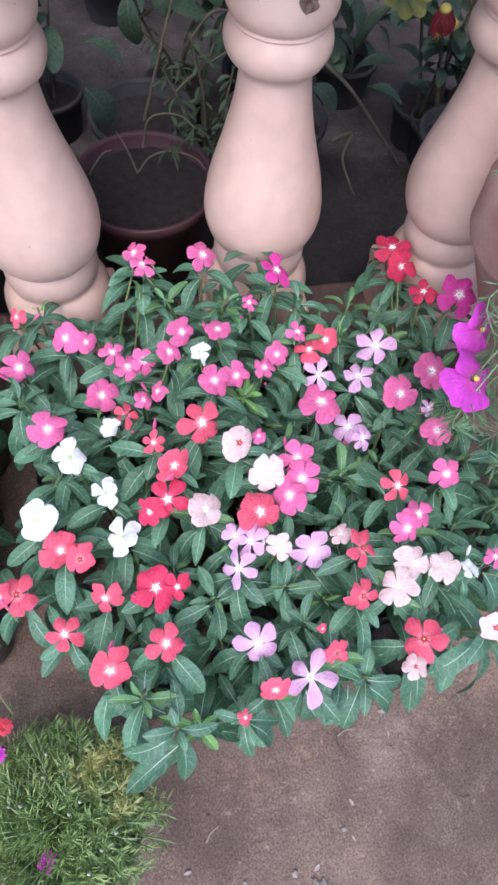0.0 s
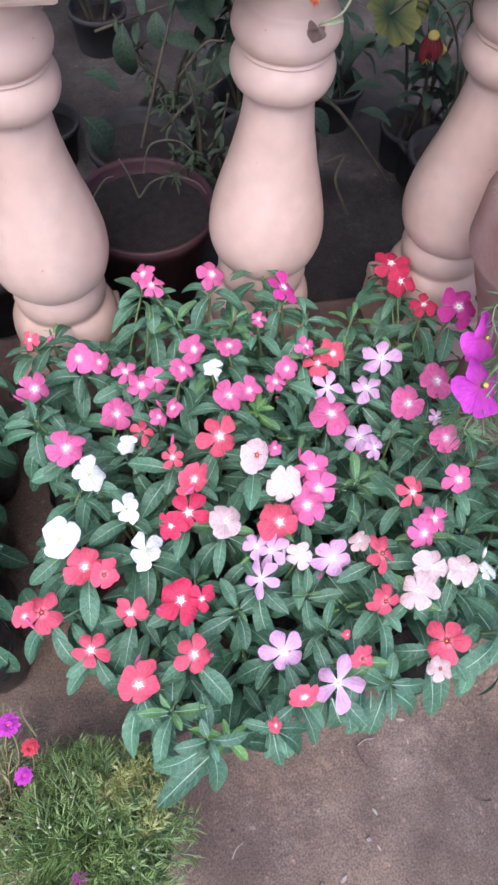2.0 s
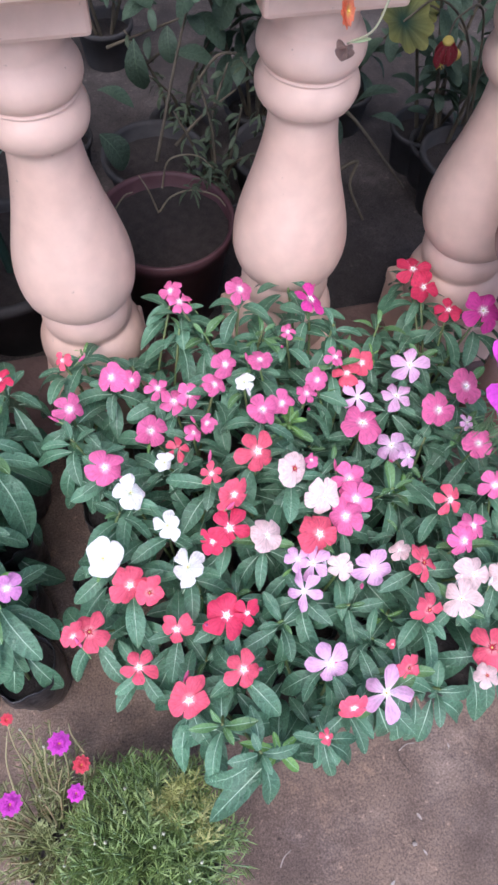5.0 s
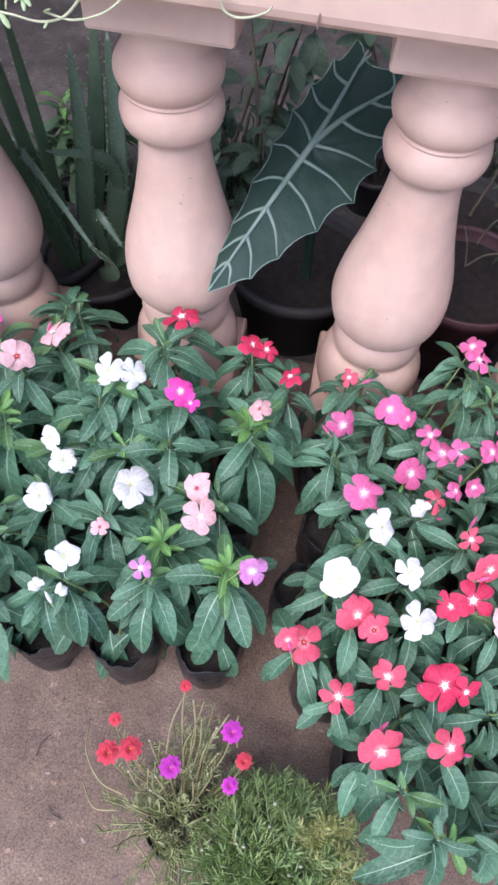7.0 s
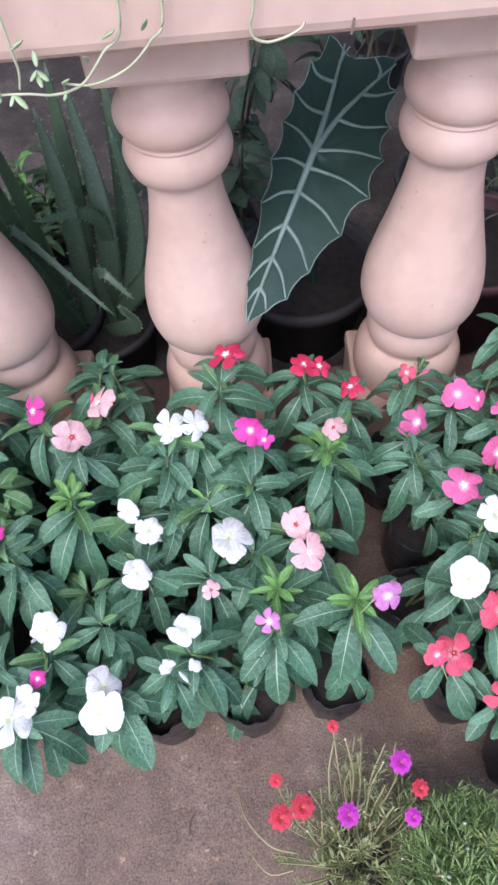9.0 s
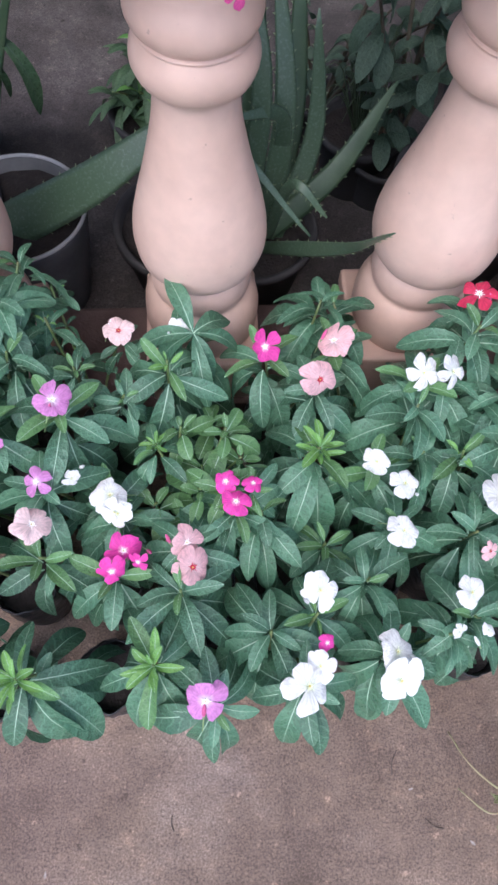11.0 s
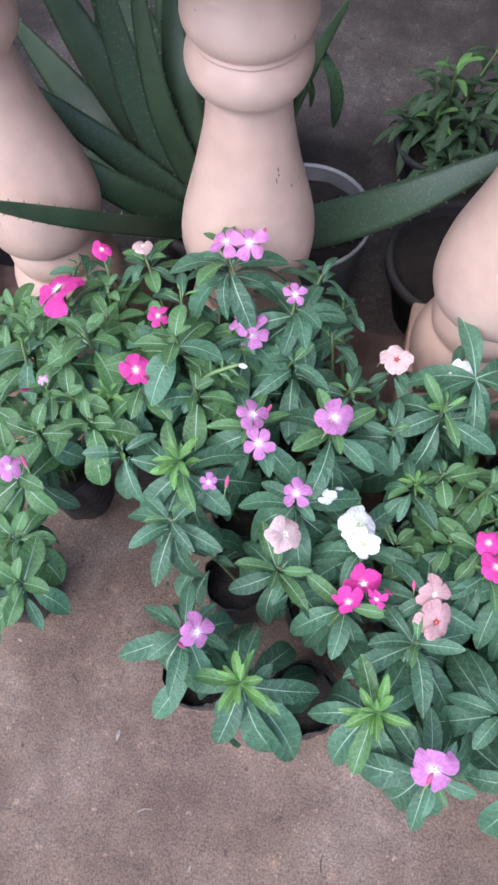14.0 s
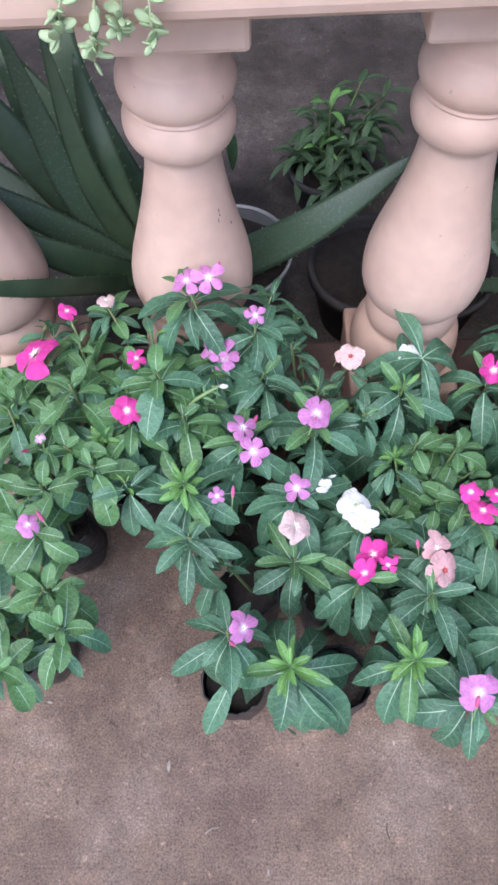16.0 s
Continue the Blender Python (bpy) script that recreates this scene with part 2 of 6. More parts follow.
def petal_material(name, edge, heart, reach=0.45):
    """Petal colour that shifts from the heart of the flower to its rim; the flower's radius is one unit."""
    m = material(name, edge, 0.6, [min(1, c * 1.12 + 0.01) for c in edge], 3, 14, spread=0.12, through_light=0.25, spec=0.25)
    n, l = m.node_tree.nodes, m.node_tree.links
    place, far, ramp, mix = n.new("ShaderNodeTexCoord"), n.new("ShaderNodeVectorMath"), n.new("ShaderNodeMapRange"), n.new("ShaderNodeMix")
    far.operation, mix.data_type = "LENGTH", "RGBA"
    l.new(place.outputs["Object"], far.inputs[0])
    l.new(far.outputs["Value"], ramp.inputs["Value"])
    streak, turn, shade = n.new("ShaderNodeTexNoise"), n.new("ShaderNodeVectorMath"), n.new("ShaderNodeMapRange")
    turn.operation = "NORMALIZE"
    l.new(place.outputs["Object"], turn.inputs[0]), l.new(turn.outputs["Vector"], streak.inputs["Vector"])
    streak.inputs["Scale"].default_value, streak.inputs["Detail"].default_value = 9, 3
    shade.inputs["From Min"].default_value, shade.inputs["From Max"].default_value = 0.3, 0.7
    shade.inputs["To Min"].default_value, shade.inputs["To Max"].default_value = 0.80, 1.14
    l.new(streak.outputs["Fac"], shade.inputs["Value"])
    ramp.inputs["From Min"].default_value, ramp.inputs["From Max"].default_value = 0.12, reach + 0.12
    l.new(ramp.outputs["Result"], mix.inputs["Factor"])
    hue = next(x for x in n if x.bl_idname == "ShaderNodeHueSaturation")
    mix.inputs["A"].default_value = (*heart, 1)
    l.new(hue.outputs["Color"], mix.inputs["B"])
    vary = n.new("ShaderNodeMix")
    vary.data_type, vary.blend_type = "RGBA", "MULTIPLY"
    vary.inputs["Factor"].default_value = 1.0
    l.new(mix.outputs["Result"], vary.inputs["A"]), l.new(shade.outputs["Result"], vary.inputs["B"])
    l.new(vary.outputs["Result"], n["Principled BSDF"].inputs["Base Color"])
    thin = next(x for x in n if x.bl_idname == "ShaderNodeBsdfTranslucent")
    l.new(vary.outputs["Result"], thin.inputs["Color"])
    return m


PETALS = {
    "p": ("pink", petal_material("pink_petal", (0.71, 0.145, 0.34), (0.84, 0.56, 0.70), 0.26)),
    "m": ("magenta", petal_material("magenta_petal", (0.69, 0.06, 0.35), (0.80, 0.42, 0.60), 0.22)),
    "r": ("coral red", petal_material("coral_petal", (0.72, 0.10, 0.165), (0.82, 0.40, 0.42), 0.24)),
    "c": ("crimson", petal_material("crimson_petal", (0.64, 0.04, 0.11), (0.72, 0.20, 0.28), 0.2)),
    "w": ("white", petal_material("white_petal", (0.84, 0.84, 0.83), (0.81, 0.83, 0.76))),
    "l": ("lilac", petal_material("lilac_petal", (0.70, 0.40, 0.62), (0.80, 0.64, 0.76))),
    "v": ("violet", petal_material("violet_petal", (0.61, 0.24, 0.53), (0.84, 0.68, 0.80), 0.28)),
    "b": ("blush white", petal_material("blush_petal", (0.80, 0.58, 0.57), (0.82, 0.64, 0.62))),
    "s": ("salmon pink", petal_material("salmon_petal", (0.77, 0.46, 0.48), (0.80, 0.55, 0.56))),
}
EYE_WHITE = material("white_eye", (0.85, 0.80, 0.80), 0.6, scale=3, detail_scale=9)
EYE_RED = material("red_eye", (0.45, 0.01, 0.05), 0.6, scale=3, detail_scale=9)
THROAT = material("yellow_throat", (0.55, 0.45, 0.12), 0.6, scale=3, detail_scale=9)


# ---- mesh helpers ----
def mesh(name, verts, faces, mats, index=None, smooth=True):
    d = bpy.data.meshes.new(name)
    d.from_pydata([tuple(v) for v in verts], [], faces)
    for m in mats:
        d.materials.append(m)
    if index is not None:
        d.polygons.foreach_set("material_index", index)
    d.polygons.foreach_set("use_smooth", [smooth] * len(faces))
    d.update()
    return d


def child(name, data, parent, m=None, label=""):
    ob = new(name, data)
    ob.parent = parent
    if m is not None:
        ob.matrix_basis = m
    if label:
        ob["label"] = label
    return ob


def part(name, bm, mat, parent, label="", smooth=False, m=None):
    d = bpy.data.meshes.new(name)
    bm.to_mesh(d)
    bm.free()
    d.materials.append(mat)
    d.polygons.foreach_set("use_smooth", [smooth] * len(d.polygons))
    return child(name, d, parent, m, label)


def box(sx, sy, sz, bevel=0.004, at=(0, 0, 0), segments=2):
    """A block with rounded edges, its base centred at the point given."""
    bm = bmesh.new()
    bmesh.ops.create_cube(bm, size=1.0, matrix=Matrix.Translation((at[0], at[1], at[2] + sz / 2)) @ Matrix.Diagonal((sx, sy, sz, 1)))
    if bevel:
        bmesh.ops.bevel(bm, geom=bm.edges[:], offset=bevel, segments=segments, affect="EDGES", profile=0.5)
    return bm


def lathe(profile, sides=32, wobble=0.0, close=True):
    """Turns a profile of (radius, height) about z."""
    verts, faces = [], []
    for k, (r, z) in enumerate(profile):
        for i in range(sides):
            a = 2 * math.pi * i / sides
            rr = r * (1 + wobble * noise.noise((3 * math.cos(a), 3 * math.sin(a), 14 * z + 5)))
            verts.append((rr * math.cos(a), rr * math.sin(a), z))
    for k in range(len(profile) - 1):
        for i in range(sides):
            j = (i + 1) % sides
            faces.append((k * sides + i, k * sides + j, (k + 1) * sides + j, (k + 1) * sides + i))
    if close:
        faces.append(tuple(reversed(range(sides))))
        faces.append(tuple(range((len(profile) - 1) * sides, len(profile) * sides)))
    return verts, faces


def curve_points(points, steps):
    """A smooth line through the points (Catmull-Rom)."""
    p = [Vector(q) for q in points]
    p = [2 * p[0] - p[1]] + p + [2 * p[-1] - p[-2]]
    out = []
    for k in range(1, len(p) - 2):
        for s in range(steps):
            t = s / steps
            a, b, c, d = p[k - 1], p[k], p[k + 1], p[k + 2]
            out.append(0.5 * ((2 * b) + (c - a) * t + (2 * a - 5 * b + 4 * c - d) * t * t + (3 * b - a - 3 * c + d) * t ** 3))
    out.append(p[-2])
    return out


def tube(points, r0, r1, sides=6, steps=5):
    """Vertices and faces of a tapering round stalk along a smooth line."""
    line = curve_points(points, steps)
    verts, faces = [], []
    n = len(line)
    for k, c in enumerate(line):
        ahead = (line[min(k + 1, n - 1)] - line[max(k - 1, 0)]).normalized()
        u = ahead.cross(Vector((0.31, 0.17, 0.93)) if abs(ahead.z) < 0.95 else Vector((1, 0, 0))).normalized()
        v = ahead.cross(u)
        r = r0 + (r1 - r0) * k / (n - 1)
        for i in range(sides):
            a = 2 * math.pi * i / sides
            verts.append(c + r * (math.cos(a) * u + math.sin(a) * v))
    for k in range(n - 1):
        for i in range(sides):
            j = (i + 1) % sides
            faces.append((k * sides + i, k * sides + j, (k + 1) * sides + j, (k + 1) * sides + i))
    faces.append(tuple(range((n - 1) * sides, n * sides)))
    return verts, faces


def join(pieces):
    verts, faces = [], []
    for v, f in pieces:
        o = len(verts)
        verts += list(v)
        faces += [tuple(i + o for i in q) for q in f]
    return verts, faces


# ---- ground and balustrade ----
def slab(name, x0, x1, y0, y1, z, step, mat, lump):
    nx, ny = int((x1 - x0) / step), int((y1 - y0) / step)
    verts = [(x0 + (x1 - x0) * i / nx, y0 + (y1 - y0) * j / ny, z + lump * noise.fractal((8 * (x0 + (x1 - x0) * i / nx), 8 * (y0 + (y1 - y0) * j / ny), 0), 1.0, 2.0, 3))
             for j in range(ny + 1) for i in range(nx + 1)]
    faces = [(j * (nx + 1) + i, j * (nx + 1) + i + 1, (j + 1) * (nx + 1) + i + 1, (j + 1) * (nx + 1) + i) for j in range(ny) for i in range(nx)]
    return tagged(new(name, mesh(name, verts, faces, [mat])), "worn brown concrete ground with pits and pale scuffs", "ground", kind="structure")


slab("ground", -8, 8, -8, 8, 0.0, 0.1, CONCRETE, 0.002)
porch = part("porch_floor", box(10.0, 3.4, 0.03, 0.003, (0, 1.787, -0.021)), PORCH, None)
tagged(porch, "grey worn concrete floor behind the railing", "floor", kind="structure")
PLASTER = material("grey_plaster", (0.30, 0.28, 0.27), 0.85, (0.40, 0.37, 0.36), 4, 90, 0.4, 60)
# unseen wall and ceiling, added to close and darken the space behind the railing
wall = part("wall_back", box(10.0, 0.2, 2.7, 0.01, (0, 3.6, 0)), PLASTER, None)
tagged(wall, "plain grey plastered wall, unseen, added to close the porch", "wall", kind="structure")
shade_roof = part("ceiling", box(10.0, 3.5, 0.12, 0.01, (0, 1.98, 2.7)), PLASTER, None)
tagged(shade_roof, "plain plastered ceiling, unseen, added to shade the porch floor", "ceiling", kind="structure")

SPACING = 0.28
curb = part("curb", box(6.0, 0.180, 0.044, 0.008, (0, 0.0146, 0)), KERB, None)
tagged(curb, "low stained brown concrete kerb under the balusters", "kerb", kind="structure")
rail = part("handrail", box(6.0, 0.21, 0.085, 0.012, (0, 0.0, 0.6895), 3), PAINT, None)
tagged(rail, "thick peach-painted concrete handrail over the balusters", "handrail", kind="structure")

BALUSTER = [(0.067, 0.164), (0.0715, 0.175), (0.0735, 0.190), (0.0735, 0.207), (0.071, 0.224), (0.065, 0.238), (0.059, 0.245), (0.0570, 0.249),
            (0.0580, 0.254), (0.0605, 0.262), (0.0612, 0.272), (0.0600, 0.282), (0.0575, 0.290), (0.0562, 0.293), (0.0570, 0.296),
            (0.0640, 0.303), (0.0705, 0.314), (0.0745, 0.330), (0.0755, 0.345), (0.0745, 0.362), (0.0705, 0.385), (0.0635, 0.412),
            (0.0555, 0.440), (0.0480, 0.468), (0.0425, 0.492), (0.0398, 0.512), (0.0392, 0.525), (0.0422, 0.5265), (0.0430, 0.5285), (0.0460, 0.5305), (0.0518, 0.5350),
            (0.0556, 0.5425), (0.0572, 0.5505), (0.0562, 0.5590), (0.0528, 0.5660), (0.0490, 0.5700), (0.0488, 0.5715), (0.0506, 0.5725), (0.0508, 0.5740), (0.0490, 0.5752),
            (0.0494, 0.5768), (0.0535, 0.5805), (0.0564, 0.5865), (0.0574, 0.5930), (0.0560, 0.6010), (0.0520, 0.6085), (0.0478, 0.6135), (0.0448, 0.6165), (0.0440, 0.622), (0.0440, 0.632), (0.0450, 0.650)]


def smooth_profile(profile, n=2):
    line = curve_points([(r, 0, z) for r, z in profile], n)
    return [(p.x, p.z) for p in line]


def baluster(lean=0.0, turn=0, cap_shift=0.0):
    """A baluster on its foot. lean: metres that the shaft drifts to +x for each metre of height."""
    thing = tagged(new("baluster"), "peach-painted turned concrete baluster on a square foot", "baluster", "balusters of the railing")
    child("foot", FOOT, thing, pose(0, 0, 0, 0, 0, turn))
    child("plinth", PLINTH, thing, pose(0, 0, 0, 0, 0, turn))
    child("shaft", SHAFT, thing, pose(0, 0, 0.13, 0, math.degrees(math.atan(lean)), 0) @ pose(0, 0, -0.13, 0, 0, turn))
    child("cap", CAP, thing, pose(lean * 0.51 + cap_shift, 0, 0))
    return thing


def data_of(name, bm, mat, smooth=False):
    d = bpy.data.meshes.new(name)
    bm.to_mesh(d)
    bm.free()
    d.materials.append(mat)
    return d


def lowered(r, z):
    """Widths and heights of the turned shaft as they stand on the kerb."""
    wide = 1.03 if z <= 0.29 else 1.013 if z < 0.53 else 0.995 if z < 0.612 else 1.0
    return r * wide, z - (0.023 if z < 0.44 else 0.023 - 0.010 * min(1.0, (z - 0.44) / 0.09))


FOOT = data_of("foot", box(0.156, 0.152, 0.082, 0.004, (0, 0, 0.0365)), PAINT)
PLINTH = data_of("plinth", box(0.160, 0.156, 0.026, 0.005, (0, 0, 0.1165)), PAINT)
CAP = data_of("cap", box(0.139, 0.124, 0.055, 0.005, (0, 0, 0.6350)), PAINT)
SHAFT = mesh("shaft", *lathe(smooth_profile([lowered(r, z) for r, z in BALUSTER]), 48, 0.014), [PAINT])
# how far each baluster stands off the even row, and how it leans
OFFSET = {-1: 0.004, 0: 0.006, 1: -0.001, 2: -0.001, 3: -0.001, 4: -0.012}
LEAN = {-1: -0.0536, 0: 0.0, 1: 0.001, 2: -0.010, 3: 0.0105, 4: 0.0543}
RAILING = {}
for k in range(-10, 11):
    lean = LEAN.get(k, 0.0)
    RAILING[k] = baluster(lean, 137 * k % 4 * 90, 0.010 if k == 2 else 0.0)
    RAILING[k].matrix_basis = pose(-SPACING * k + OFFSET.get(k, 0.0) - 0.207 * lean, 0.0146, 0)

# small dark chips in the paint
CHIPPED = material("chipped_paint", (0.17, 0.125, 0.105), 0.9, (0.24, 0.18, 0.15), 60, 300)
for x, y, z, turn, tall in ((0.0544, -0.0315, 0.4450, 410, 0.006), (0.0536, -0.0353, 0.4335, 406, 0.009), (0.0552, -0.0324, 0.4400, 410, 0.004), (0.0660, -0.0226, 0.4195, 426, 0.005)):
    part("chip", box(0.0010, 0.0007, 0.6 * tall, 0.0), CHIPPED, RAILING[4], "dark chip in the paint", m=pose(x, y, z, -12, 0, turn))
part("chip", box(0.0018, 0.0008, 0.011, 0.0), CHIPPED, rail, "dark scratch in the paint", m=pose(-0.412, -0.1052, 0.692, 0, 8, 0))

# ---- periwinkles in bags ----
def leaf_mesh(name, length, width, mat, seed, droop=0.25, fold=0.25, rib=0.018, rib_mat=None):
    """An obovate leaf, y along it from the stalk, with a raised pale midrib."""
    rnd = random.Random(seed)
    rows = 10
    verts, faces, index = [], [], []
    wave = rnd.uniform(0.0, 0.03)
    bend = droop * rnd.uniform(0.6, 1.4)
    sway = rnd.uniform(-0.08, 0.08)
    for k in range(rows + 1):
        t = 0.5 - 0.5 * math.cos(math.pi * k / rows)
        u = abs(2 * t ** 1.16 - 1)
        w = max(width / 2 * (1 - u ** (2.1 + 0.4 * (seed % 2))) ** (0.72 - 0.12 * (seed % 2)) * (0.80 + 0.20 * min(1.0, 1.6 * t)), 0.03 * width)
        y, z = length * t * (1 - 0.12 * bend * t), -length * bend * t * t * 0.9 + length * 0.10 * math.sin(math.pi * t)
        x = length * sway * t * t
        r = min(w * 0.45, length * rib * (1 - 0.75 * t) * 0.5)
        for s in (-1, -0.55, 0, 0, 0, 0.55, 1):
            verts.append(None)
        base = len(verts) - 7
        ruffle = wave * length * math.sin(9 * t + seed)
        rise = fold * w
        verts[base + 0] = (x - w, y, z + rise + ruffle)
        verts[base + 1] = (x - w * 0.55, y, z + rise * 0.45 + 0.5 * ruffle + 0.02 * w)
        verts[base + 2] = (x - r, y, z)
        verts[base + 3] = (x, y, z + r * 0.35)
        verts[base + 4] = (x + r, y, z)
        verts[base + 5] = (x + w * 0.55, y, z + rise * 0.45 - 0.5 * ruffle + 0.02 * w)
        verts[base + 6] = (x + w, y, z + rise - ruffle)
    for k in range(rows):
        for s in range(6):
            a = k * 7 + s
            faces.append((a, a + 1, a + 8, a + 7))
            index.append(1 if s in (2, 3) else 0)
    return mesh(name, verts, faces, [mat, rib_mat or RIB], index)


LEAVES = [leaf_mesh("leaf", 1.0, 0.33 + 0.04 * (i % 3), LEAF, i, 0.20 + 0.12 * (i % 4)) for i in range(8)]
LEAVES_HEART = [leaf_mesh("leaf", 1.0, 0.24 + 0.04 * (i % 2), LEAF_HEART, 30 + i, 0.02 + 0.08 * (i % 3), 0.45) for i in range(4)]
LEAVES_YOUNG = [leaf_mesh("leaf", 1.0, 0.30 + 0.04 * (i % 2), LEAF_YOUNG, 20 + i, 0.05 + 0.08 * (i % 3), 0.4) for i in range(4)]


def flower_mesh(name, mat, kind, seed):
    """Five petals round a tube, radius one, facing up z. kind: how broad the petals are."""
    rnd = random.Random(seed)
    verts, faces = [], []
    for p in range(5):
        turn = 2 * math.pi * (p + rnd.uniform(-0.06, 0.06)) / 5
        size, tilt, lift = rnd.uniform(0.84, 1.10), rnd.uniform(-0.24, 0.20), 0.014 * p
        curl, skew, side = rnd.uniform(-0.12, 0.14), rnd.uniform(-0.06, 0.14), rnd.choice((-1, 1, 1))
        cols, rows = 4, 5
        base = len(verts)
        for k in range(rows + 1):
            t = k / rows
            w = kind * (0.13 + 0.42 * math.sin(0.5 * math.pi * min(1.0, t / 0.84)) ** 1.25) * (1 - 0.20 * max(0.0, (t - 0.80) / 0.20) ** 2)
            for c in range(cols + 1):
                s = c / cols * 2 - 1
                r = size * (0.07 + 0.93 * t - 0.13 * t * t * s * s + 0.07 * t ** 3 * s * side + 0.03 * t * t * math.cos(9 * s + p))
                x, y = w * s * (1 - 0.08 * s) + skew * t * t, r
                z = 0.10 * math.sin(2.4 * t) - 0.16 * t * t + tilt * t + lift + 0.05 * t * math.cos(2.6 * s + seed + p) - 0.05 * s * s * t + curl * s * t
                a = turn
                verts.append((x * math.cos(a) - y * math.sin(a), x * math.sin(a) + y * math.cos(a), z))
        for k in range(rows):
            for c in range(cols):
                a = base + k * (cols + 1) + c
                faces.append((a, a + 1, a + cols + 2, a + cols + 1))
    return mesh(name, verts, faces, [mat])


BREADTH = {"m": (0.70, 0.80, 0.86, 0.74, 0.66, 0.84), "r": (0.60, 0.70, 0.80, 0.66, 0.56, 0.84), "l": (0.52, 0.60, 0.72, 0.66, 0.56, 0.64), "p": (0.70, 0.80, 0.88, 0.76, 0.64, 0.90), "c": (0.64, 0.74, 0.80, 0.70, 0.62, 0.78),
           "w": (0.90, 1.0, 0.86, 0.82, 0.94, 0.76), "v": (0.66, 0.76, 0.82, 0.70, 0.78, 0.62), "s": (0.88, 0.96, 0.82, 0.90, 0.78, 0.94), "b": (0.84, 0.90, 0.78, 0.88, 0.72, 0.92)}
FLOWERS = {c: [flower_mesh("flower", m, kind, 3 * i + ord(c)) for i, kind in enumerate(BREADTH.get(c, (0.80, 0.92, 1.0, 0.86, 0.74, 0.96)))] for c, (_, m) in PETALS.items()}


def star_mesh(mat):
    """The pale star at the heart of a flower, with its pinhole."""
    verts, faces, index = [(0, 0, 0.075)], [], []
    for i in range(20):
        a, r = math.pi * i / 10, (0.29, 0.10, 0.19, 0.10)[i % 4]
        verts.append((r * math.cos(a), r * math.sin(a), 0.125 + 0.1 * r))
    faces = [(0, 1 + i, 1 + (i + 1) % 20) for i in range(20)]
    index = [0] * 20
    o = len(verts)
    verts += [(0.05 * math.cos(k * math.pi / 3), 0.05 * math.sin(k * math.pi / 3), 0.125) for k in range(6)]
    faces.append(tuple(range(o, o + 6)))
    index.append(1)
    return mesh("eye", verts, faces, [mat, THROAT], index, False)


EYE_PALE = material("greenish_eye", (0.66, 0.70, 0.50), 0.6, scale=3, detail_scale=9)
STARS = {"w": star_mesh(EYE_PALE), "red": star_mesh(EYE_RED), "white": star_mesh(EYE_WHITE)}


def bag_meshes():
    """Crumpled round grow bags with a rolled mouth."""
    out = []
    for s in range(4):
        rnd = random.Random(50 + s)
        verts, faces = [], []
        sides = 48
        prof = [(0.036, 0.0), (0.042, 0.006), (0.045, 0.03), (0.046, 0.06), (0.047, 0.085), (0.0455, 0.100), (0.0450, 0.112), (0.0442, 0.1165), (0.0432, 0.116), (0.0425, 0.106), (0.0420, 0.088)]
        for k, (r, z) in enumerate(prof):
            for i in range(sides):
                a = 2 * math.pi * i / sides
                rr = 0.90 * r * (1 + 0.10 * noise.noise((2.0 * math.cos(a) + s * 7, 2.0 * math.sin(a), 18 * z)) + 0.05 * noise.noise((6 * math.cos(a), 6 * math.sin(a) + s, 45 * z)) + 0.012 * math.sin(11 * a + 60 * z + s) + 0.05 * noise.noise((11 * math.cos(a), 11 * math.sin(a), 70 * z + s)))
                verts.append((rr * math.cos(a), rr * math.sin(a), max(0, z + (0.016 * noise.noise((1.8 * math.cos(a), 1.8 * math.sin(a), s)) if k > 4 else 0))))
        for k in range(len(prof) - 1):
            for i in range(sides):
                j = (i + 1) % sides
                faces.append((k * sides + i, k * sides + j, (k + 1) * sides + j, (k + 1) * sides + i))
        faces.append(tuple(reversed(range(sides))))
        out.append(mesh("grow_bag", verts, faces, [BAG], None, True))
    return out


def soil_mesh(r):
    verts, faces = [(0, 0, 0.004)], []
    for k in (1, 2, 3):
        for i in range(14):
            a = 2 * math.pi * i / 14
            verts.append((r * k / 3 * math.cos(a), r * k / 3 * math.sin(a), 0.005 * noise.noise((40 * k * math.cos(a), 40 * k * math.sin(a), 3))))
    for i in range(14):
        j = (i + 1) % 14
        faces.append((0, 1 + i, 1 + j))
        for k in (0, 1):
            faces.append((1 + k * 14 + i, 1 + (k + 1) * 14 + i, 1 + (k + 1) * 14 + j, 1 + k * 14 + j))
    return mesh("soil", verts, faces, [SOIL])


BAGS, BAG_SOIL = bag_meshes(), soil_mesh(0.0375)


